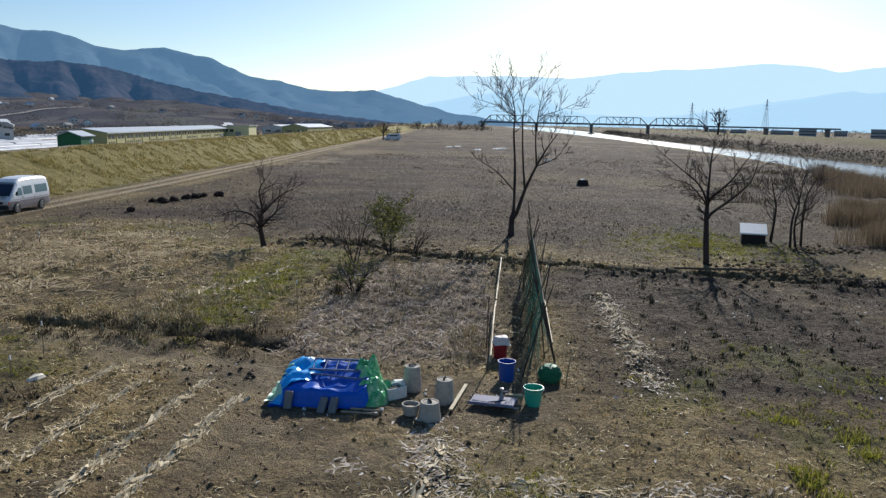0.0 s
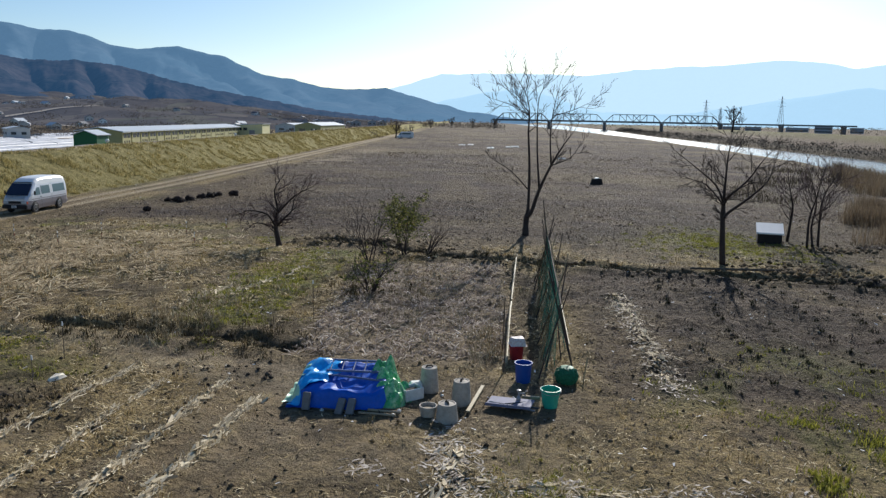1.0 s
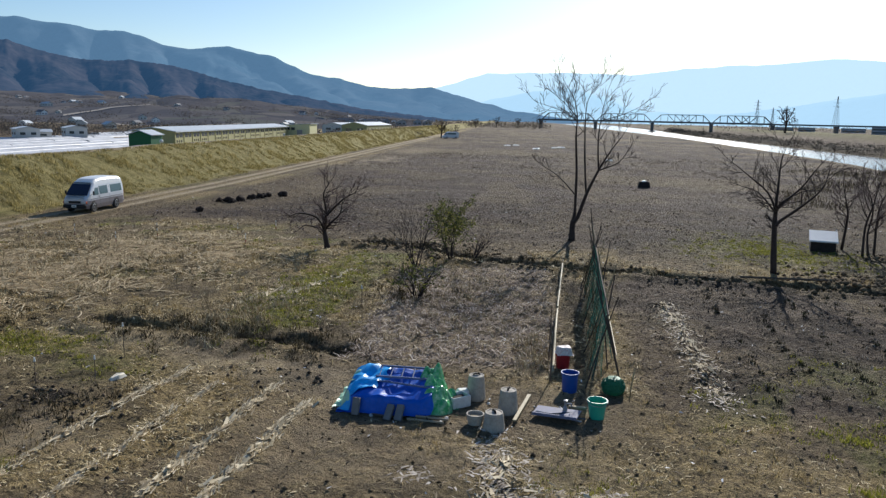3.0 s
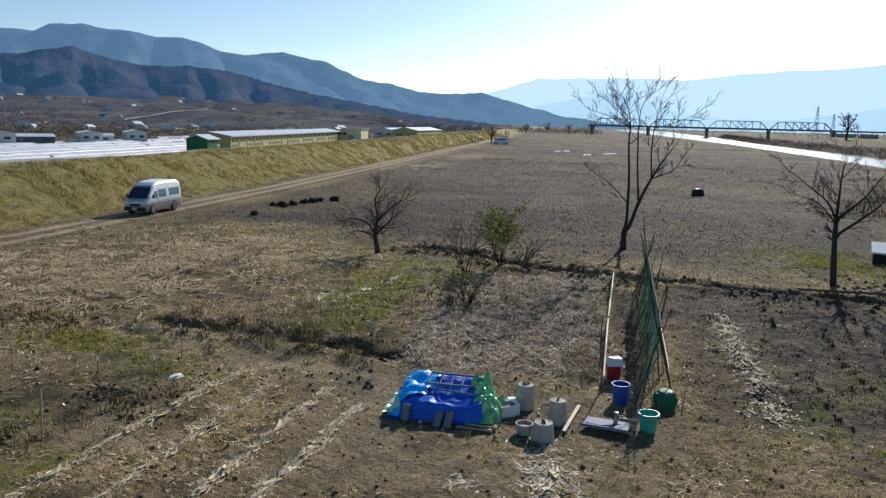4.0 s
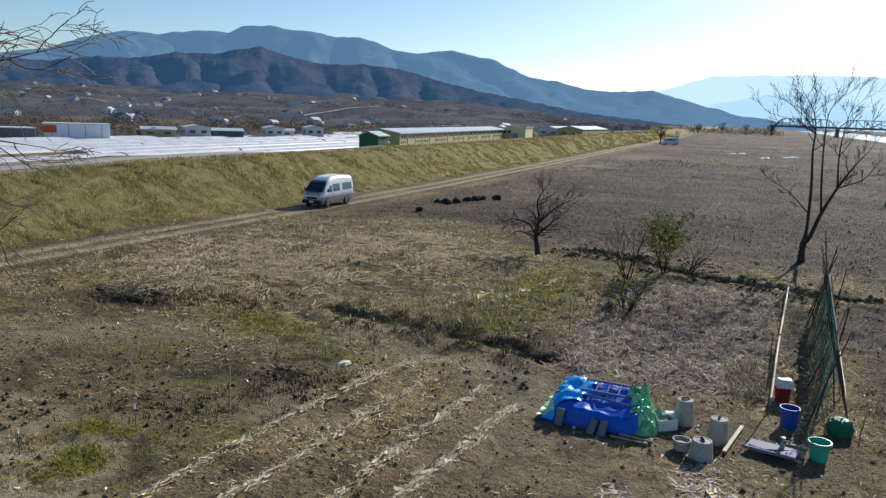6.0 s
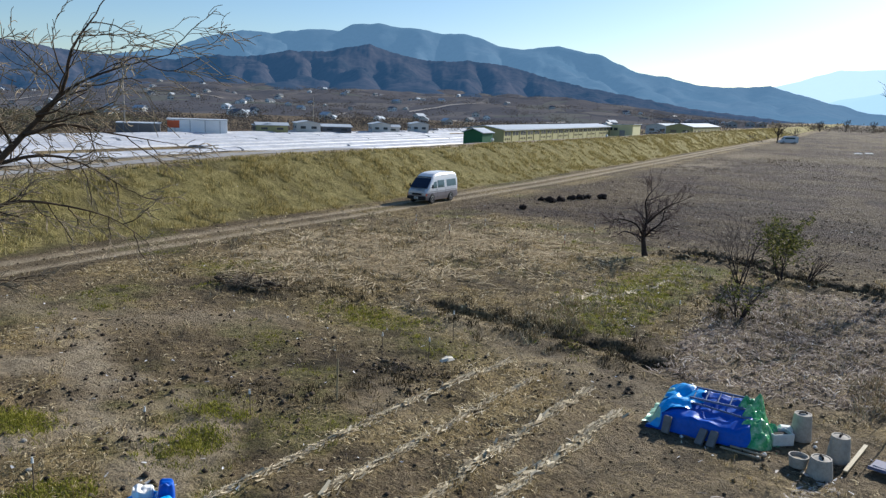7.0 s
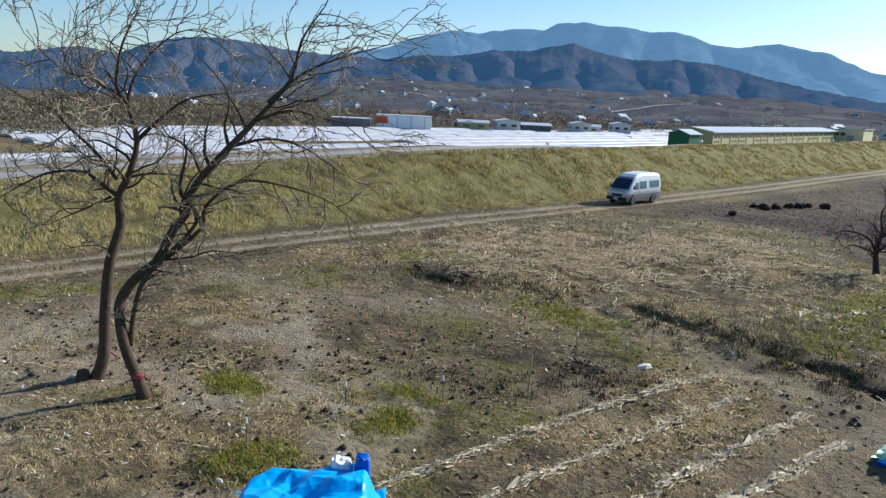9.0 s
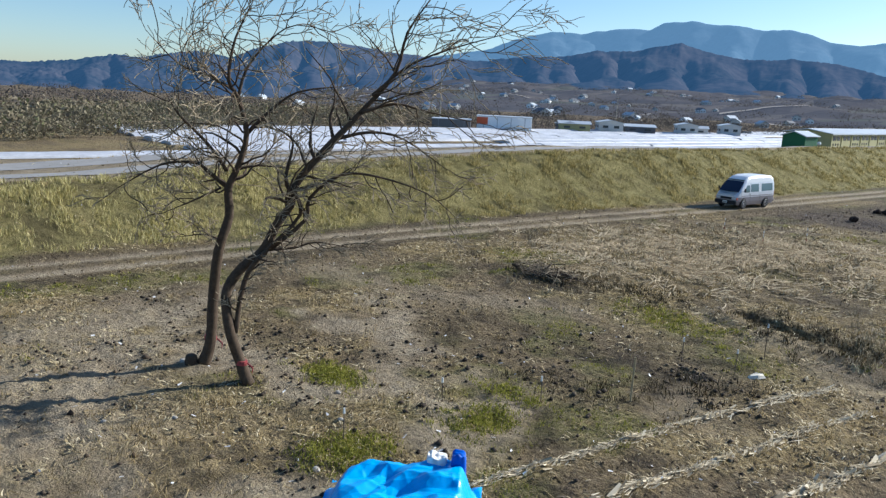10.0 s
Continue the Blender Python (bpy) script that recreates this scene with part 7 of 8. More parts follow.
# ---------------------------------------------------------------- stakes, slab, near sheet, rubble
g0 = ground_z(-10.66, 13.35)
solo("garden_stake", Build().tube([(-10.66, 13.35, g0 - 0.05), (-10.69, 13.42, g0 + 1.05)], [0.022, 0.02], 7), M_BAMBOO, "pale bamboo stake standing in the grass", "stake", group="field stakes")
for k, (x, y, h) in enumerate(((-11.7, 16.95, 0.62), (-10.4, 17.4, 0.6), (-10.6, 19.3, 0.95), (-11.8, 11.6, 0.55), (-13.0, 9.7, 0.5), (-12.6, 6.9, 0.6), (-18.0, 37.2, 0.95), (-13.3, 37.2, 0.6),
                               (-13.2, 42.1, 0.7), (-22.3, 36.9, 0.8), (-14.6, 39.8, 0.8), (-19.3, 35.5, 0.7), (-4.7, 23.8, 1.2))):
    g0 = ground_z(x, y)
    s = thing("marker_stake", "thin stake with a white cap in the grass", "stake", (x, y, g0), 40 * k, "capped stakes")
    part("rod", Build().tube([(0, 0, -0.05), (0.02 * math.sin(k), 0.02, h)], 0.010, 6), M_POLE, s)
    part("cap", Build().tube([(0.02 * math.sin(k), 0.02, h - 0.04), (0.02 * math.sin(k), 0.02, h + 0.07)], [0.026, 0.018], 7), M_WHITE_PL, s, "white cap")
    if y > 35:
        for zz in (0.35, 0.65):
            part("band", Build().tube([(0.02 * math.sin(k), 0.02, h * zz), (0.02 * math.sin(k), 0.02, h * zz + 0.13)], 0.018, 7), M_RED if zz < 0.5 else M_WHITE_PL, s, "painted band")
solo("stone_slab", Build().add([(-0.26, -0.07, 0), (-0.05, -0.12, 0), (0.22, -0.09, 0), (0.27, 0.05, 0), (0.04, 0.11, 0), (-0.22, 0.08, 0), (-0.21, -0.04, 0.07), (-0.03, -0.09, 0.10), (0.17, -0.06, 0.06), (0.20, 0.04, 0.08), (0.02, 0.08, 0.11), (-0.17, 0.05, 0.06)], [(i, (i + 1) % 6, 6 + (i + 1) % 6, 6 + i) for i in range(6)] + [(6, 7, 8, 9, 10, 11)]), M_SLAB, "pale flat stone lying on the grass", "stone", (-9.98, 17.75, ground_z(-9.98, 17.75) + 0.01), 66)
for k, (x, y, w, t) in enumerate(((-14.6, 8.0, 0.20, 10), (-13.35, 7.3, 0.16, 60), (-18.3, 5.9, 0.30, 20), (-15.3, 4.6, 0.18, 30), (-15.9, 3.4, 0.15, 70), (-11.9, 5.9, 0.24, 0), (-10.9, 8.4, 0.12, 50))):
    w *= 0.62
    solo("stone", Build().lathe([(0.01, -0.05), (w * 0.45, -0.03), (w * 0.55, w * 0.2), (w * 0.35, w * 0.42), (0.01, w * 0.48)], 8, m=Matrix.Diagonal((1.2, 0.8, 1, 1))), M_CONCRETE, "small weathered stone lying in thin grass", "stone",
         (x, y, ground_z(x, y)), t, "stones in the grass")
tarp2 = thing("tarpaulin_sheet", "bright blue tarpaulin heaped on the ground with rags on it", "tarpaulin", (-9.75, 6.15, ground_z(-9.75, 6.15)), 46)
part("sheet", cloth(-1.3, 1.3, -1.05, 1.05, 110, 90, lambda U, V: drape(U, V, 1.05, 0.85, 0.74, 45, 0.05) * (0.86 + 0.22 * U) + 0.16 * crumple(U, V, 47, 1.1), 11), M_SKYBLUE, tarp2, "creased bright blue tarpaulin", False)
part("rags", cloth(0.30, 0.76, 0.50, 0.92, 26, 24, lambda U, V: drape(U - 0.53, V - 0.71, 0.18, 0.15, 0.74, 55, 0.10) + 0.10 * np.abs(2 * fbm(U * 9, V * 9, 56, 2) - 1), 12), M_HUT_ROOF, tarp2, "pale crumpled rags", True)
part("dark_corner", cloth(0.70, 1.08, 0.40, 0.84, 24, 24, lambda U, V: drape(U - 0.89, V - 0.62, 0.13, 0.17, 0.84, 65, 0.07) + 0.08 * np.abs(2 * fbm(U * 8, V * 8, 66, 2) - 1), 13), M_BLUE, tarp2, "folded darker blue corner", True)
rng = random.Random(5)
for k in range(7):
    x, y = -20.6 + rng.uniform(-1.3, 1.3), 21.0 + rng.uniform(-0.5, 0.5)
    l = rng.uniform(0.3, 0.8)
    g0 = ground_z(x, y)
    solo("old_log", Build().tube([(-l / 2, 0, 0), (-0.1 * l, 0.05, 0.06), (0.2 * l, -0.04, 0.03), (l / 2, 0.03, 0.02)], [0.06, 0.085, 0.07, 0.04], 8), M_BARK if k % 3 else M_DARK, "rotten brown log in a brush pile", "log",
         (x, y, g0 + 0.07 + 0.04 * (k % 3)), rng.uniform(0, 180), "logs in the pile")
brush = thing("brush_pile", "tangled pile of dead brown branches and stalks", "brush", (-20.6, 21.0, ground_z(-20.6, 21.0)))
for nm, n, mat, rr in (("branch_tangle", 60, M_BARK, 0.018), ("stalk_tangle", 160, M_TWIG, 0.009)):
    tw = Build()
    for k in range(n):
        c = Vector((rng.gauss(0, 0.75), rng.gauss(0, 0.32), rng.uniform(0.02, 0.30)))
        d = Vector((rng.uniform(-1, 1), rng.uniform(-1, 1), rng.uniform(-0.2, 0.35))).normalized() * rng.uniform(0.2, 0.55)
        tw.tube([c - d, c + Vector((rng.uniform(-0.08, 0.08), rng.uniform(-0.08, 0.08), rng.uniform(0, 0.1))), c + d], [rr, rr, rr * 0.5], 4, cap=False)
    part(nm, tw, mat, brush)
# dark bales by the road
rng = random.Random(6)
for k, (x, y, s) in enumerate(((-21.3, 50.7, 0.75), (-22.3, 57.2, 0.7), (-21.5, 57.2, 0.9), (-20.9, 57.9, 0.95), (-20.6, 59.8, 0.9), (-20.1, 60.4, 0.8), (-19.6, 60.6, 0.85), (-18.75, 62.3, 0.9), (-21.0, 56.4, 0.6))):
    s *= 0.86
    b = Build()
    for j in range(5):
        q = Matrix.Translation((rng.uniform(-0.35, 0.35) * s, rng.uniform(-0.22, 0.22) * s, rng.uniform(0.0, 0.22) * s)) @ pose(0, 0, 0, rng.uniform(-40, 40), rng.uniform(-40, 40), rng.uniform(0, 180))
        b.lathe([(0.01, 0.0), (0.30 * s, 0.04 * s), (0.38 * s * rng.uniform(0.8, 1.1), 0.22 * s), (0.26 * s, 0.42 * s), (0.01, 0.48 * s)], 7, m=q @ Matrix.Diagonal((1.0, rng.uniform(0.6, 0.9), rng.uniform(0.7, 1.0), 1)))
    solo("bale", b, M_BALE, "dark brown rotting bale lying by the road", "bale", (x, y, ground_z(x, y) - 0.03), rng.uniform(-30, 30), "bales by the road")
# heap in the far field
p = (14.9, 81.2)
h2 = thing("sack_pile", "black heap with a white sheet on top in the field", "heap", (p[0], p[1], ground_z(*p)))
part("cover", cloth(-0.7, 0.7, -0.5, 0.5, 24, 20, lambda U, V: drape(U, V, 0.55, 0.40, 0.62, 71, 0.08), 1), M_DARK, h2, "", True)
part("sheet", cloth(-0.3, 0.3, -0.3, 0.3, 14, 14, lambda U, V: drape(U, V, 0.25, 0.25, 0.72, 72, 0.05), 1), M_WHITE_PL, h2, "white scrap of sheet", True)
for k, (x, y, w) in enumerate(((7.7, 181, 1.5), (14.4, 193, 1.7), (3.3, 204, 1.3), (12.6, 190, 0.9), (18.4, 135, 0.5), (1.0, 200, 1.0))):
    solo("plastic_sheet", cloth(-w * 0.6, w * 0.6, -0.8, 0.8, 18, 12, lambda U, V: drape(U, V, w * 0.5, 0.65, 0.12, 80 + k, 0.22) + 0.22 * np.maximum(crumple(U, V, 90 + k, 0.8), 0), 1), M_HUT_ROOF, "white plastic sheet lying in the far field", "sheet", (x, y, ground_z(x, y)), 12 * k, "white sheets", smooth=True)

# ---------------------------------------------------------------- hut
hut = thing("hut", "low dark box hut with a bleached sloping lid", "hut", (17.4, 41.9, ground_z(17.4, 41.9)), -18)
for nm, c, s in (("front_wall", (0, -0.48, 0.26), (1.25, 0.05, 0.52)), ("back_wall", (0, 0.48, 0.46), (1.25, 0.05, 0.92)), ("side_wall", (-0.60, 0, 0.28), (0.05, 0.90, 0.56)), ("side_wall", (0.60, 0, 0.28), (0.05, 0.90, 0.56))):
    part(nm, Build().box(c, s, bevel=0.008), M_DARK, hut)
part("lid", Build().box((0, 0, 0), (1.42, 1.26, 0.05), m=pose(0, 0, 0.78, 22, 0, 0), bevel=0.012), M_HUT_ROOF, hut, "bleached white lid")
part("batten", Build().box((0, -0.56, 0.04), (1.42, 0.06, 0.03), m=pose(0, 0, 0.78, 22, 0, 0), bevel=0.006), M_HUT_ROOF, hut)
solo("timber", Build().tube([(10.2, 32.55, ground_z(10.2, 32.55) + 0.10), (13.9, 32.25, ground_z(13.9, 32.25) + 0.12)], 0.05, 7), M_POLE, "grey pole lying beside the ditch", "pole")

# ---------------------------------------------------------------- markers on the dike
for k, (x, y) in enumerate(((-37.6, 80.5), (-36.6, 124.0), (-36.2, 190.0))):
    g0 = ground_z(x, y)
    s = thing("marker_ball", "white ball marker on a short post on the dike", "marker", (x, y, g0), 0, "dike markers")
    part("post", Build().tube([(0, 0, -0.1), (0, 0, 0.35)], 0.05, 8), M_POLE, s)
    part("ball", Build().lathe([(0.01, 0.30), (0.14, 0.34), (0.21, 0.48), (0.20, 0.56), (0.12, 0.68), (0.01, 0.71)], 16), M_WHITE_PL, s, smooth=True)

# ---------------------------------------------------------------- sheds behind the dike


M_BRIGHT = plain("bright_white_panel", (0.86, 0.86, 0.85), 0.7, var=0.05, scale=0.5)
M_CREAM = plain("cream_wall", (0.66, 0.62, 0.36), 0.8, var=0.06, scale=0.6)


def big_box(name, label, at, turn, s, wall, end=None, roof=None):
    t = thing(name, label, "building", at, turn)
    part("wall", Build().box((0, 0, s[2] / 2), s, bevel=0.05), wall, t)
    part("roof_edge", Build().box((0, 0, s[2] + 0.05), (s[0] + 0.3, s[1] + 0.3, 0.14)), roof or M_ROOF, t)
    for k in range(max(2, int(s[0] / 2.5))):
        part("panel_joint", Build().box((-s[0] / 2 + (k + 0.5) * s[0] / max(2, int(s[0] / 2.5)), -s[1] / 2 - 0.01, s[2] * 0.5), (0.10, 0.05, s[2] * 0.92)), M_STEEL, t)
    if end:
        part("end_panel", Build().box((-s[0] / 2 + s[0] * 0.10, -s[1] / 2 - 0.02, s[2] * 0.68), (s[0] * 0.20, 0.06, s[2] * 0.5)), end, t, "orange painted end")
    return t


def long_shed(at, turn, length, width, eave, ridge):
    s = thing("long_shed", "long pale yellow farm shed with a light sheet roof", "shed", at, turn)
    t = 0.15
    part("front_wall", Build().box((width / 2, length / 2, eave / 2), (t, length, eave)), M_YELLOW, s)
    part("back_wall", Build().box((-width / 2, length / 2, eave / 2), (t, length, eave)), M_YELLOW, s)
    for nm, y in (("near_gable", 0.0), ("far_gable", length)):
        g = Build()
        pr = [(-width / 2, 0), (width / 2, 0), (width / 2, eave), (0, ridge), (-width / 2, eave)]
        g.add([(x, y - 0.1, z) for x, z in pr] + [(x, y + 0.1, z) for x, z in pr], [(0, 1, 2, 3, 4), (9, 8, 7, 6, 5)] + [(i, (i + 1) % 5 + 0, 5 + (i + 1) % 5, 5 + i) for i in range(5)])
        part(nm, g, M_YELLOW, s)
    for sg in (1, -1):
        a = math.degrees(math.atan2(ridge - eave, width / 2))
        w = math.hypot(width / 2, ridge - eave) + 0.6
        r = part("roof", Build().box((0, length / 2, 0), (w, length + 1.2, 0.12), m=pose(sg * (width / 4 + 0.2), 0, (eave + ridge) / 2 + 0.08, 0, sg * a, 0)), M_ROOF, s, "pale sheet roof")
    n = int(length / 4.4)
    for k in range(n):
        y = (k + 0.5) * length / n
        part("pilaster", Build().box((width / 2 + 0.12, y - length / n / 2, eave / 2), (0.12, 0.25, eave)), M_YELLOW, s)
        for dz, hh in ((eave - 0.72, 0.72),):
            for dy in (-0.9, 0.9):
                part("window", Build().box((width / 2 + 0.08, y + dy, dz), (0.06, 1.35, hh)), M_WINDOW, s)
        if k % 3 != 1:
            for dy in (-1.2, -0.1, 1.0):
                part("vent", Build().box((width / 2 + 0.08, y + dy, eave - 1.75), (0.06, 0.45, 0.38)), M_WINDOW, s)
    part("fascia", Build().box((width / 2 + 0.45, length / 2, eave + 0.0), (0.10, length + 1.2, 0.22)), M_ROOF, s)
    return s


long_shed((-62.4, 131.0, -0.2), 3.7, 92, 7.5, 3.55, 4.15)
office = thing("shed_office", "pale yellow end block with a lean-to roof", "building", (-62.6, 224.5, 0))
ob_ = Build()
ob_.add([(x, y, z) for y in (0, 9) for x, z in ((-4.5, 0), (4.5, 0), (4.5, 4.15), (-4.5, 3.75))], [(0, 1, 2, 3), (7, 6, 5, 4), (0, 4, 5, 1), (1, 5, 6, 2), (3, 7, 4, 0), (2, 6, 7, 3)])
part("wall", ob_, M_CREAM, office)
part("roof", Build().box((0, 4.5, 0), (9.6, 9.8, 0.16), m=pose(0, 0, 4.04, 0, -2.5, 0)), M_ROOF, office)
odoor = part("door", Build().box((1.4, -0.03, 1.2), (1.6, 0.08, 2.4)), M_STEEL, office)
part("door_handle", Build().box((0.8, -0.09, 1.1), (0.06, 0.05, 0.16)), M_DARK, odoor)
for wx in (-2.2, -0.6):
    part("window", Build().box((wx, -0.03, 2.7), (1.1, 0.08, 0.8)), M_WINDOW, office)


def gable_shed(name, label, at, turn, w, l, eave, ridge, wall, roof, group="", windows=0):
    s = thing(name, label, "building", at, turn, group)
    b = Build()
    pr = [(-w / 2, 0), (w / 2, 0), (w / 2, eave), (0, ridge), (-w / 2, eave)]
    b.add([(x, 0, z) for x, z in pr] + [(x, l, z) for x, z in pr], [(0, 1, 2, 3, 4), (9, 8, 7, 6, 5)] + [(i, 5 + i, 5 + (i + 1) % 5, (i + 1) % 5) for i in range(5)])
    part("wall", b, wall, s)
    a = math.degrees(math.atan2(ridge - eave, w / 2))
    for sg in (1, -1):
        part("roof", Build().box((0, l / 2, 0), (math.hypot(w / 2, ridge - eave) + 0.35, l + 0.6, 0.12), m=pose(sg * (w / 4 + 0.12), 0, (eave + ridge) / 2 + 0.06, 0, sg * a, 0)), roof, s)
    for k in range(windows):
        y = (k + 0.5) * l / windows
        for sg in (1, -1):
            part("window", Build().box((sg * (w / 2 + 0.02), y, eave * 0.55), (0.06, min(1.4, l / windows * 0.5), eave * 0.28)), M_WINDOW, s)
        if k < 2:
            part("window", Build().box(((k - 0.5) * w * 0.45, -0.02, eave * 0.55), (w * 0.22, 0.06, eave * 0.28)), M_WINDOW, s)
    return s


gable_shed("tool_shed", "dark green sheet-metal shed with a pale roof", (-58.3, 117.5, -0.5), -1, 3.7, 4.0, 3.55, 4.2, M_GREEN_WALL, M_ROOF)
gable_shed("low_shed", "low pale shed beyond the long shed", (-52, 262, 0.3), -3, 9, 42, 3.4, 4.4, M_YELLOW, M_ROOF, windows=8)
gable_shed("low_shed", "low grey shed beside the railway", (-68, 300, 0.0), -3, 9, 50, 3.0, 4.0, M_WALL, M_ROOF, windows=8)

# gravel lanes on the dike's crest
M_CREST = plain("pale_grey_gravel", (0.31, 0.29, 0.265), 0.95, var=0.18, scale=0.8, bumpy=0.3)
cy = np.arange(-60, 240, 1.5)
for d0, d1 in ((9.6, 11.6), (13.6, 17.4)):
    cs = []
    for f in np.linspace(0, 1, 6):
        cx = road_x(cy) - 2.6 - (d0 + (d1 - d0) * f)
        cs.append(np.stack([cx, cy, land(cx, cy) + 0.035], 1))
    nn, kk = len(cy), np.arange(len(cy) - 1)
    fs = np.concatenate([np.stack([kk + j * nn, kk + 1 + j * nn, kk + 1 + (j + 1) * nn, kk + (j + 1) * nn], 1) for j in range(5)])
    tagged(new("crest_road", array_mesh("crest_road", np.concatenate(cs), fs, M_CREST, True)), "pale gravel lane along the top of the dike", "road", kind="structure")

# white plastic tunnels of the nursery
tunnel = Build()
L = 24.0
prof = [(-2.45, 0.0), (-2.3, 0.75), (-1.7, 1.30), (-0.9, 1.60), (0, 1.70), (0.9, 1.60), (1.7, 1.30), (2.3, 0.75), (2.45, 0.0)]
for k in range(13):
    y = k * L / 12
    sag = 0.0 if k % 2 == 0 else -0.06
    tunnel.v += [(x, y, z * (0.93 if z > 0.3 and sag else 1)) for x, z in prof]
for k in range(12):
    for j in range(8):
        a = k * 9 + j
        tunnel.f.append((a, a + 1, a + 10, a + 9))
tunnel.f += [tuple(range(9)), tuple(12 * 9 + j for j in range(9))[::-1]]
tunnel_mesh = tunnel.data("film", M_FILM)
rng = random.Random(9)
for i in range(8):
    for j in range(10):
        x = -72.5 - 5.2 * i - 2.6 * (i // 2)
        y = -22 + 25.6 * j + rng.uniform(-0.4, 0.4)
        if y + 24 < 40 - i * 6 and i > 1 or y < 12 and i > 0:
            continue
        if rng.random() < 0.04:
            continue
        t = thing("plastic_tunnel", "long white plastic crop tunnel on the plain", "greenhouse", (x, y, 0.0), 0, "crop tunnels")
        t.scale = (rng.uniform(0.66, 0.84), rng.uniform(1.04, 1.06), (0.24, 0.33)[i % 2] * rng.uniform(0.92, 1.08))
        o = new("film", tunnel_mesh)
        o.parent = t


big_box("warehouse", "white box warehouse with an orange end", (-119, 113, 0), 46, (11.5, 7, 2.9), M_BRIGHT, M_ORANGE)
big_box("warehouse", "long grey open shed beside the warehouse", (-124.5, 103, 0), 48, (8, 7, 2.0), M_BRICK)
for k, (bb, d, w, h, wall) in enumerate(((-41.6, 176, 6, 1.8, M_TILE), (-40.2, 178, 5, 2.0, M_YELLOW), (-38.6, 182, 7, 2.6, M_WALL), (-35.6, 190, 9, 1.7, M_TILE), (-33.2, 194, 6, 2.6, M_WALL), (-31.9, 200, 5, 1.8, M_WALL), (-30.3, 205, 6, 2.8, M_WALL))):
    x, y = math.sin(radians(bb)) * d, math.cos(radians(bb)) * d
    gable_shed("farm_building", "low farm building behind the crop tunnels", (x, y, 0.2), -bb + 8 + 90 * (k % 2), w * 0.8, 7, h * 0.8, h * 0.8 + 0.5, wall, M_ROOF, "farm buildings", 2)
# pale country roads across the slopes
for pts in (((-77, 400), (-71, 380), (-66, 395)), ((-60, 520), (-56, 560), (-53.5, 610)), ((-46, 620), (-42, 560), (-37, 600)), ((-36.5, 300), (-35.6, 360), (-37, 420), (-35.5, 480)), ((-31, 520), (-26, 560), (-22, 650)), ((-52, 900), (-44, 980), (-36, 930)), ((-28, 420), (-24, 400), (-19, 430))):
    bs_, rs_ = [], []
    for (b0, r0), (b1, r1) in zip(pts[:-1], pts[1:]):
        for k in range(14):
            bs_.append(b0 + (b1 - b0) * k / 14)
            rs_.append(r0 + (r1 - r0) * k / 14)
    bs_, rs_ = np.array(bs_), np.array(rs_)
    strip = []
    for off in (-1.7, 1.7):
        rr = rs_ + off * 1.6
        strip.append(np.stack([np.sin(np.radians(bs_)) * rr, np.cos(np.radians(bs_)) * rr, foothill_z(bs_, rr) + 0.7], 1))
    nn = len(bs_)
    kk = np.arange(nn - 1)
    tagged(new("hill_road", array_mesh("hill_road", np.concatenate(strip), np.stack([kk, kk + 1, kk + 1 + nn, kk + nn], 1), M_LANE)), "pale country road across the hillside", "road", kind="structure")
# houses on the slopes
rng = random.Random(21)
for k in range(120):
    bb = rng.uniform(-66, -8) if k < 60 else rng.gauss(-44, 9)
    d = rng.choice((330, 420, 520, 640, 760, 900, 1100)) * rng.uniform(0.9, 1.1)
    x, y = math.sin(radians(bb)) * d, math.cos(radians(bb)) * d
    z = float(foothill_z(np.array([bb]), np.array([d]))[0])
    sc = rng.uniform(0.40, 0.66)
    gable_shed("farmhouse", "small house on the hillside with a gabled roof", (x, y, max(z, 0) - 0.4), -bb + rng.uniform(-50, 50), 7 * sc, 10 * sc, 3.6 * sc, 5.6 * sc, M_BRIGHT if rng.random() < 0.4 else M_WALL,
               M_TILE if rng.random() < 0.6 else M_ROOF, "hillside houses", 3)
for k in range(16):
    bb = -20 + 0.95 * k + rng.uniform(-0.3, 0.3)
    d = rng.uniform(560, 700)
    x, y = math.sin(radians(bb)) * d, math.cos(radians(bb)) * d
    gable_shed("town_house", "distant low house at the foot of the hills", (x, y, 0.3), rng.uniform(0, 90), 7, 10, 3.2, 4.8, M_FARBLOCK, M_TILE, "town houses", 3)

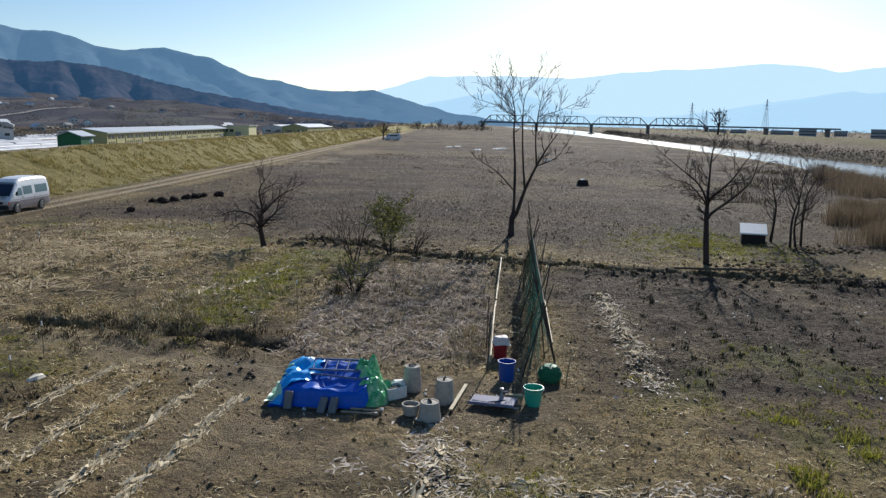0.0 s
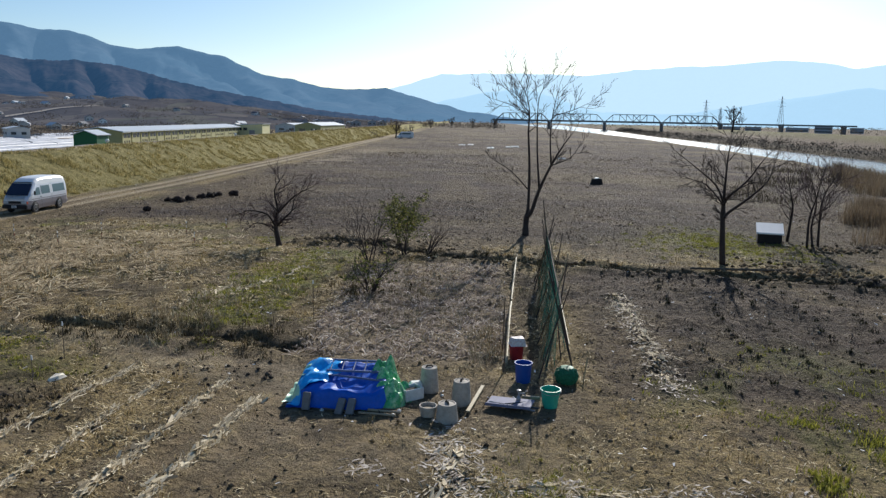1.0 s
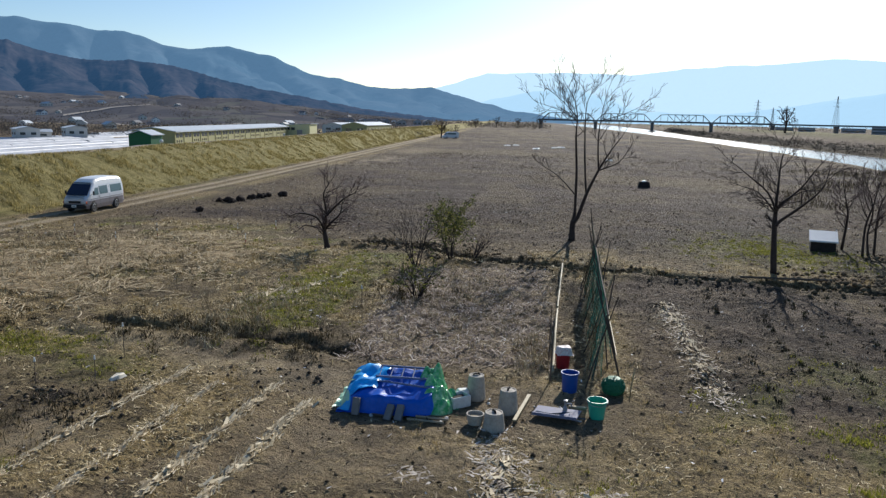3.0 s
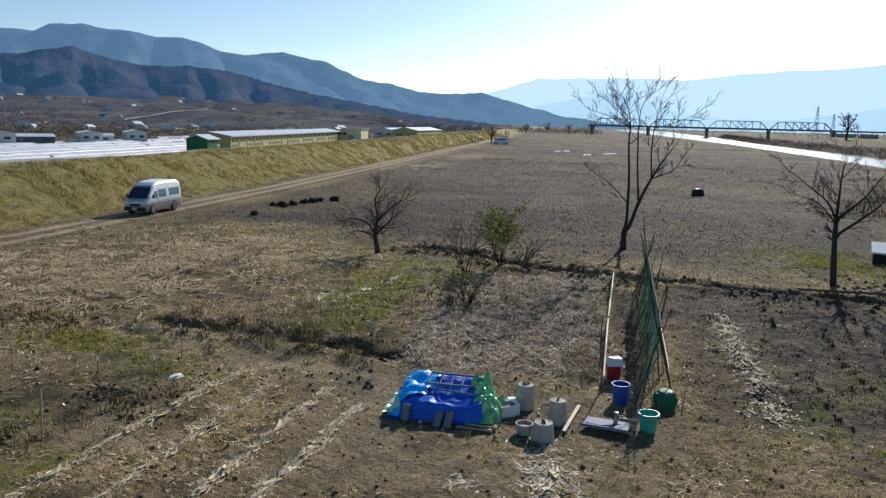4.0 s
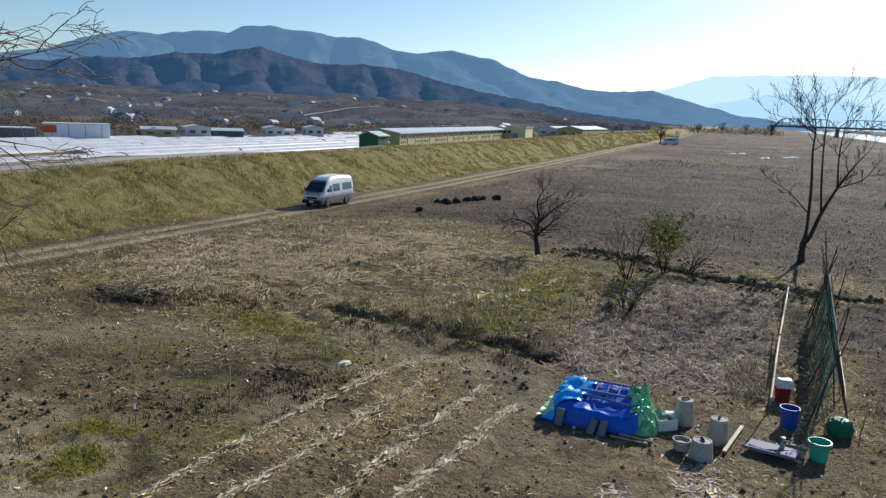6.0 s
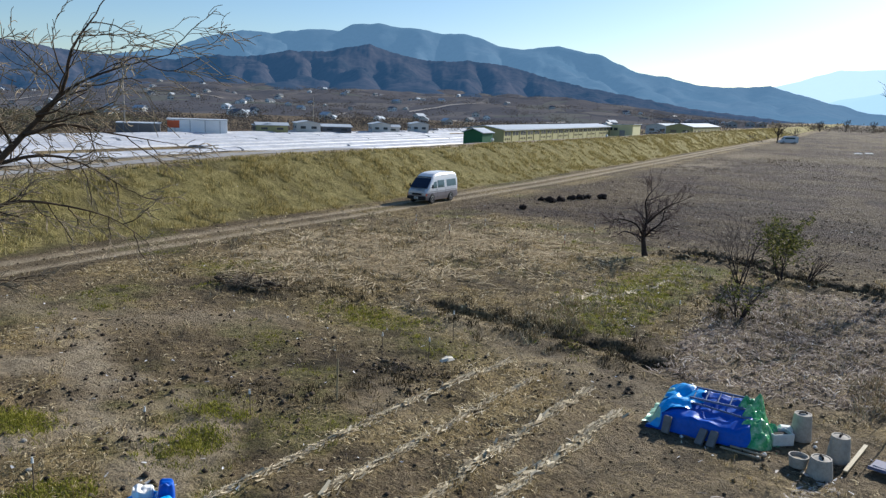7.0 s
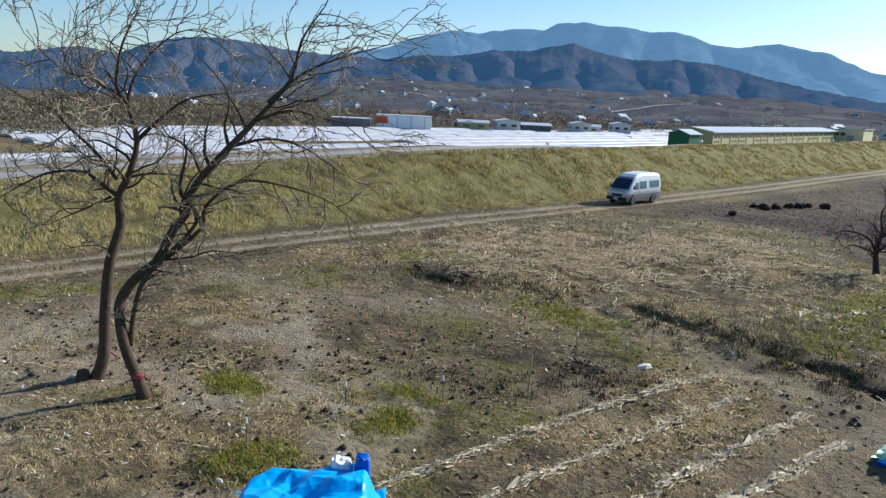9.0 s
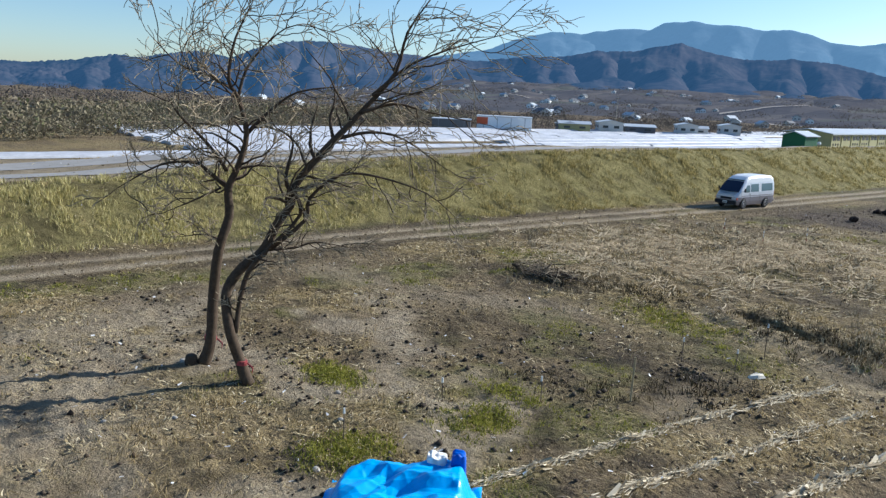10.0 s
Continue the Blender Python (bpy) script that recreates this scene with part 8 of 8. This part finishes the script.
# ---------------------------------------------------------------- bridge
DECK, P0, P1 = 8.2, Vector((34.0, 700.0, 0)), Vector((226.0, 662.0, 0))
along = (P1 - P0).normalized()
bt = math.degrees(math.atan2(along.y, along.x))
bridge = thing("railway_bridge", "dark steel truss railway bridge on concrete piers", "bridge", (P0.x, P0.y, 0), bt)
span = (P1 - P0).length / 4
part("deck", Build().box((150, 0, DECK - 0.5), (306, 5.0, 1.3)), M_BRIDGE, bridge)
for k in range(4):
    x0, x1 = k * span + 1.0, (k + 1) * span - 1.0
    for side in (-2.4, 2.4):
        b = Build()
        n, ht = 8, 6.0
        w = (x1 - x0) / n
        tops = [(x0 + w * i, ht * (0.94 if i in (1, n - 1) else 1.0)) for i in range(1, n)]
        chain = [(x0, 0.0)] + tops + [(x1, 0.0)]
        for (xa, za), (xb, zb) in zip(chain[:-1], chain[1:]):
            b.tube([(xa, side, DECK + za), (xb, side, DECK + zb)], 0.34, 4)
        b.tube([(x0, side, DECK + 0.1), (x1, side, DECK + 0.1)], 0.35, 4)
        for i, (xa, za) in enumerate(tops):
            b.tube([(xa, side, DECK), (xa, side, DECK + za)], 0.22, 4)
            nx_ = x0 + w * (i + 2) if i < (n - 1) / 2 else x0 + w * i
            if 0 < i < n - 2:
                b.tube([(xa, side, DECK + za), (nx_, side, DECK)], 0.22, 4)
        part("truss", b, M_BRIDGE, bridge)
for k in range(0, 7):
    x = k * span
    pr = Build()
    pr.box((x, 0, (DECK - 1.2) / 2 - 1.2), (2.6, 6.5, DECK + 1.0), bevel=0.3)
    pr.box((x, 0, DECK - 1.6), (3.4, 7.2, 0.8), bevel=0.2)
    if 0 < k < 4:
        pr.box((x, 0, -0.9), (6.5, 10, 2.2), bevel=0.6)
    part("pier", pr, M_PIER, bridge)


def pylon(at, h, label):
    t = thing("pylon", label, "pylon", at)
    b = Build()
    w = h * 0.09
    for sx in (-1, 1):
        for sy in (-1, 1):
            b.tube([(sx * w, sy * w, 0), (sx * w * 0.35, sy * w * 0.35, h * 0.65), (sx * 0.2, sy * 0.2, h)], 0.15, 4)
    for k in range(9):
        f0, f1 = k / 9, (k + 1) / 9
        a, c = w * (1 - f0 * 0.95), w * (1 - f1 * 0.95)
        for sy in (-1, 1):
            b.tube([(-a, sy * a, h * f0), (c, sy * c, h * f1)], 0.08, 4)
            b.tube([(a, sy * a, h * f0), (-c, sy * c, h * f1)], 0.08, 4)
    part("lattice", b, M_BRIDGE, t)
    arms = Build()
    for f in (0.72, 0.82, 0.92):
        arms.tube([(-h * 0.11, 0, h * f), (h * 0.11, 0, h * f)], 0.12, 4)
    part("cross_arms", arms, M_BRIDGE, t)


pylon((math.sin(radians(22.7)) * 1000, math.cos(radians(22.7)) * 1000, 0), 42, "tall lattice pylon on the plain")
pylon((math.sin(radians(17.8)) * 900, math.cos(radians(17.8)) * 900, 0), 34, "lattice mast behind the bridge")
pylon((math.sin(radians(18.8)) * 950, math.cos(radians(18.8)) * 950, 0), 27, "lattice mast behind the bridge")
for k, (bb, d, w, h) in enumerate(((25.4, 900, 17, 8), (29.6, 820, 13, 8), (27.4, 1000, 14, 6), (21.0, 1000, 18, 5), (23.8, 1050, 26, 5), (19.6, 1000, 20, 5), (31.5, 900, 20, 6))):
    x, y = math.sin(radians(bb)) * d, math.cos(radians(bb)) * d
    t = thing("office_building", "distant grey block on the plain", "building", (x, y, 0), -bb, "far buildings")
    part("block", Build().box((0, 0, h / 2), (w, 10, h), bevel=0.1), M_FARBLOCK, t)
    part("roof", Build().box((0, 0, h + 0.3), (w + 1, 11, 0.6)), M_ROOF, t)
    for j in range(int(h // 3.2)):
        part("window_band", Build().box((0, -5.05, 1.8 + 3.2 * j), (w * 0.9, 0.2, 1.2)), M_WINDOW, t)
# tall pole beyond the crop tunnels
for bb, dd, hh in ((-51.3, 170.0, 12.5), (-38.2, 260.0, 9.0)):
    t = thing("utility_pole", "tall grey utility pole beyond the crop tunnels", "pole", (math.sin(radians(bb)) * dd, math.cos(radians(bb)) * dd, 0), -bb, "utility poles")
    part("mast", Build().tube([(0, 0, -0.2), (0, 0, hh)], [0.16, 0.10], 8), M_CONCRETE, t)
    part("arm", Build().box((0, 0, hh - 0.6), (1.6, 0.10, 0.10)), M_POLE, t)
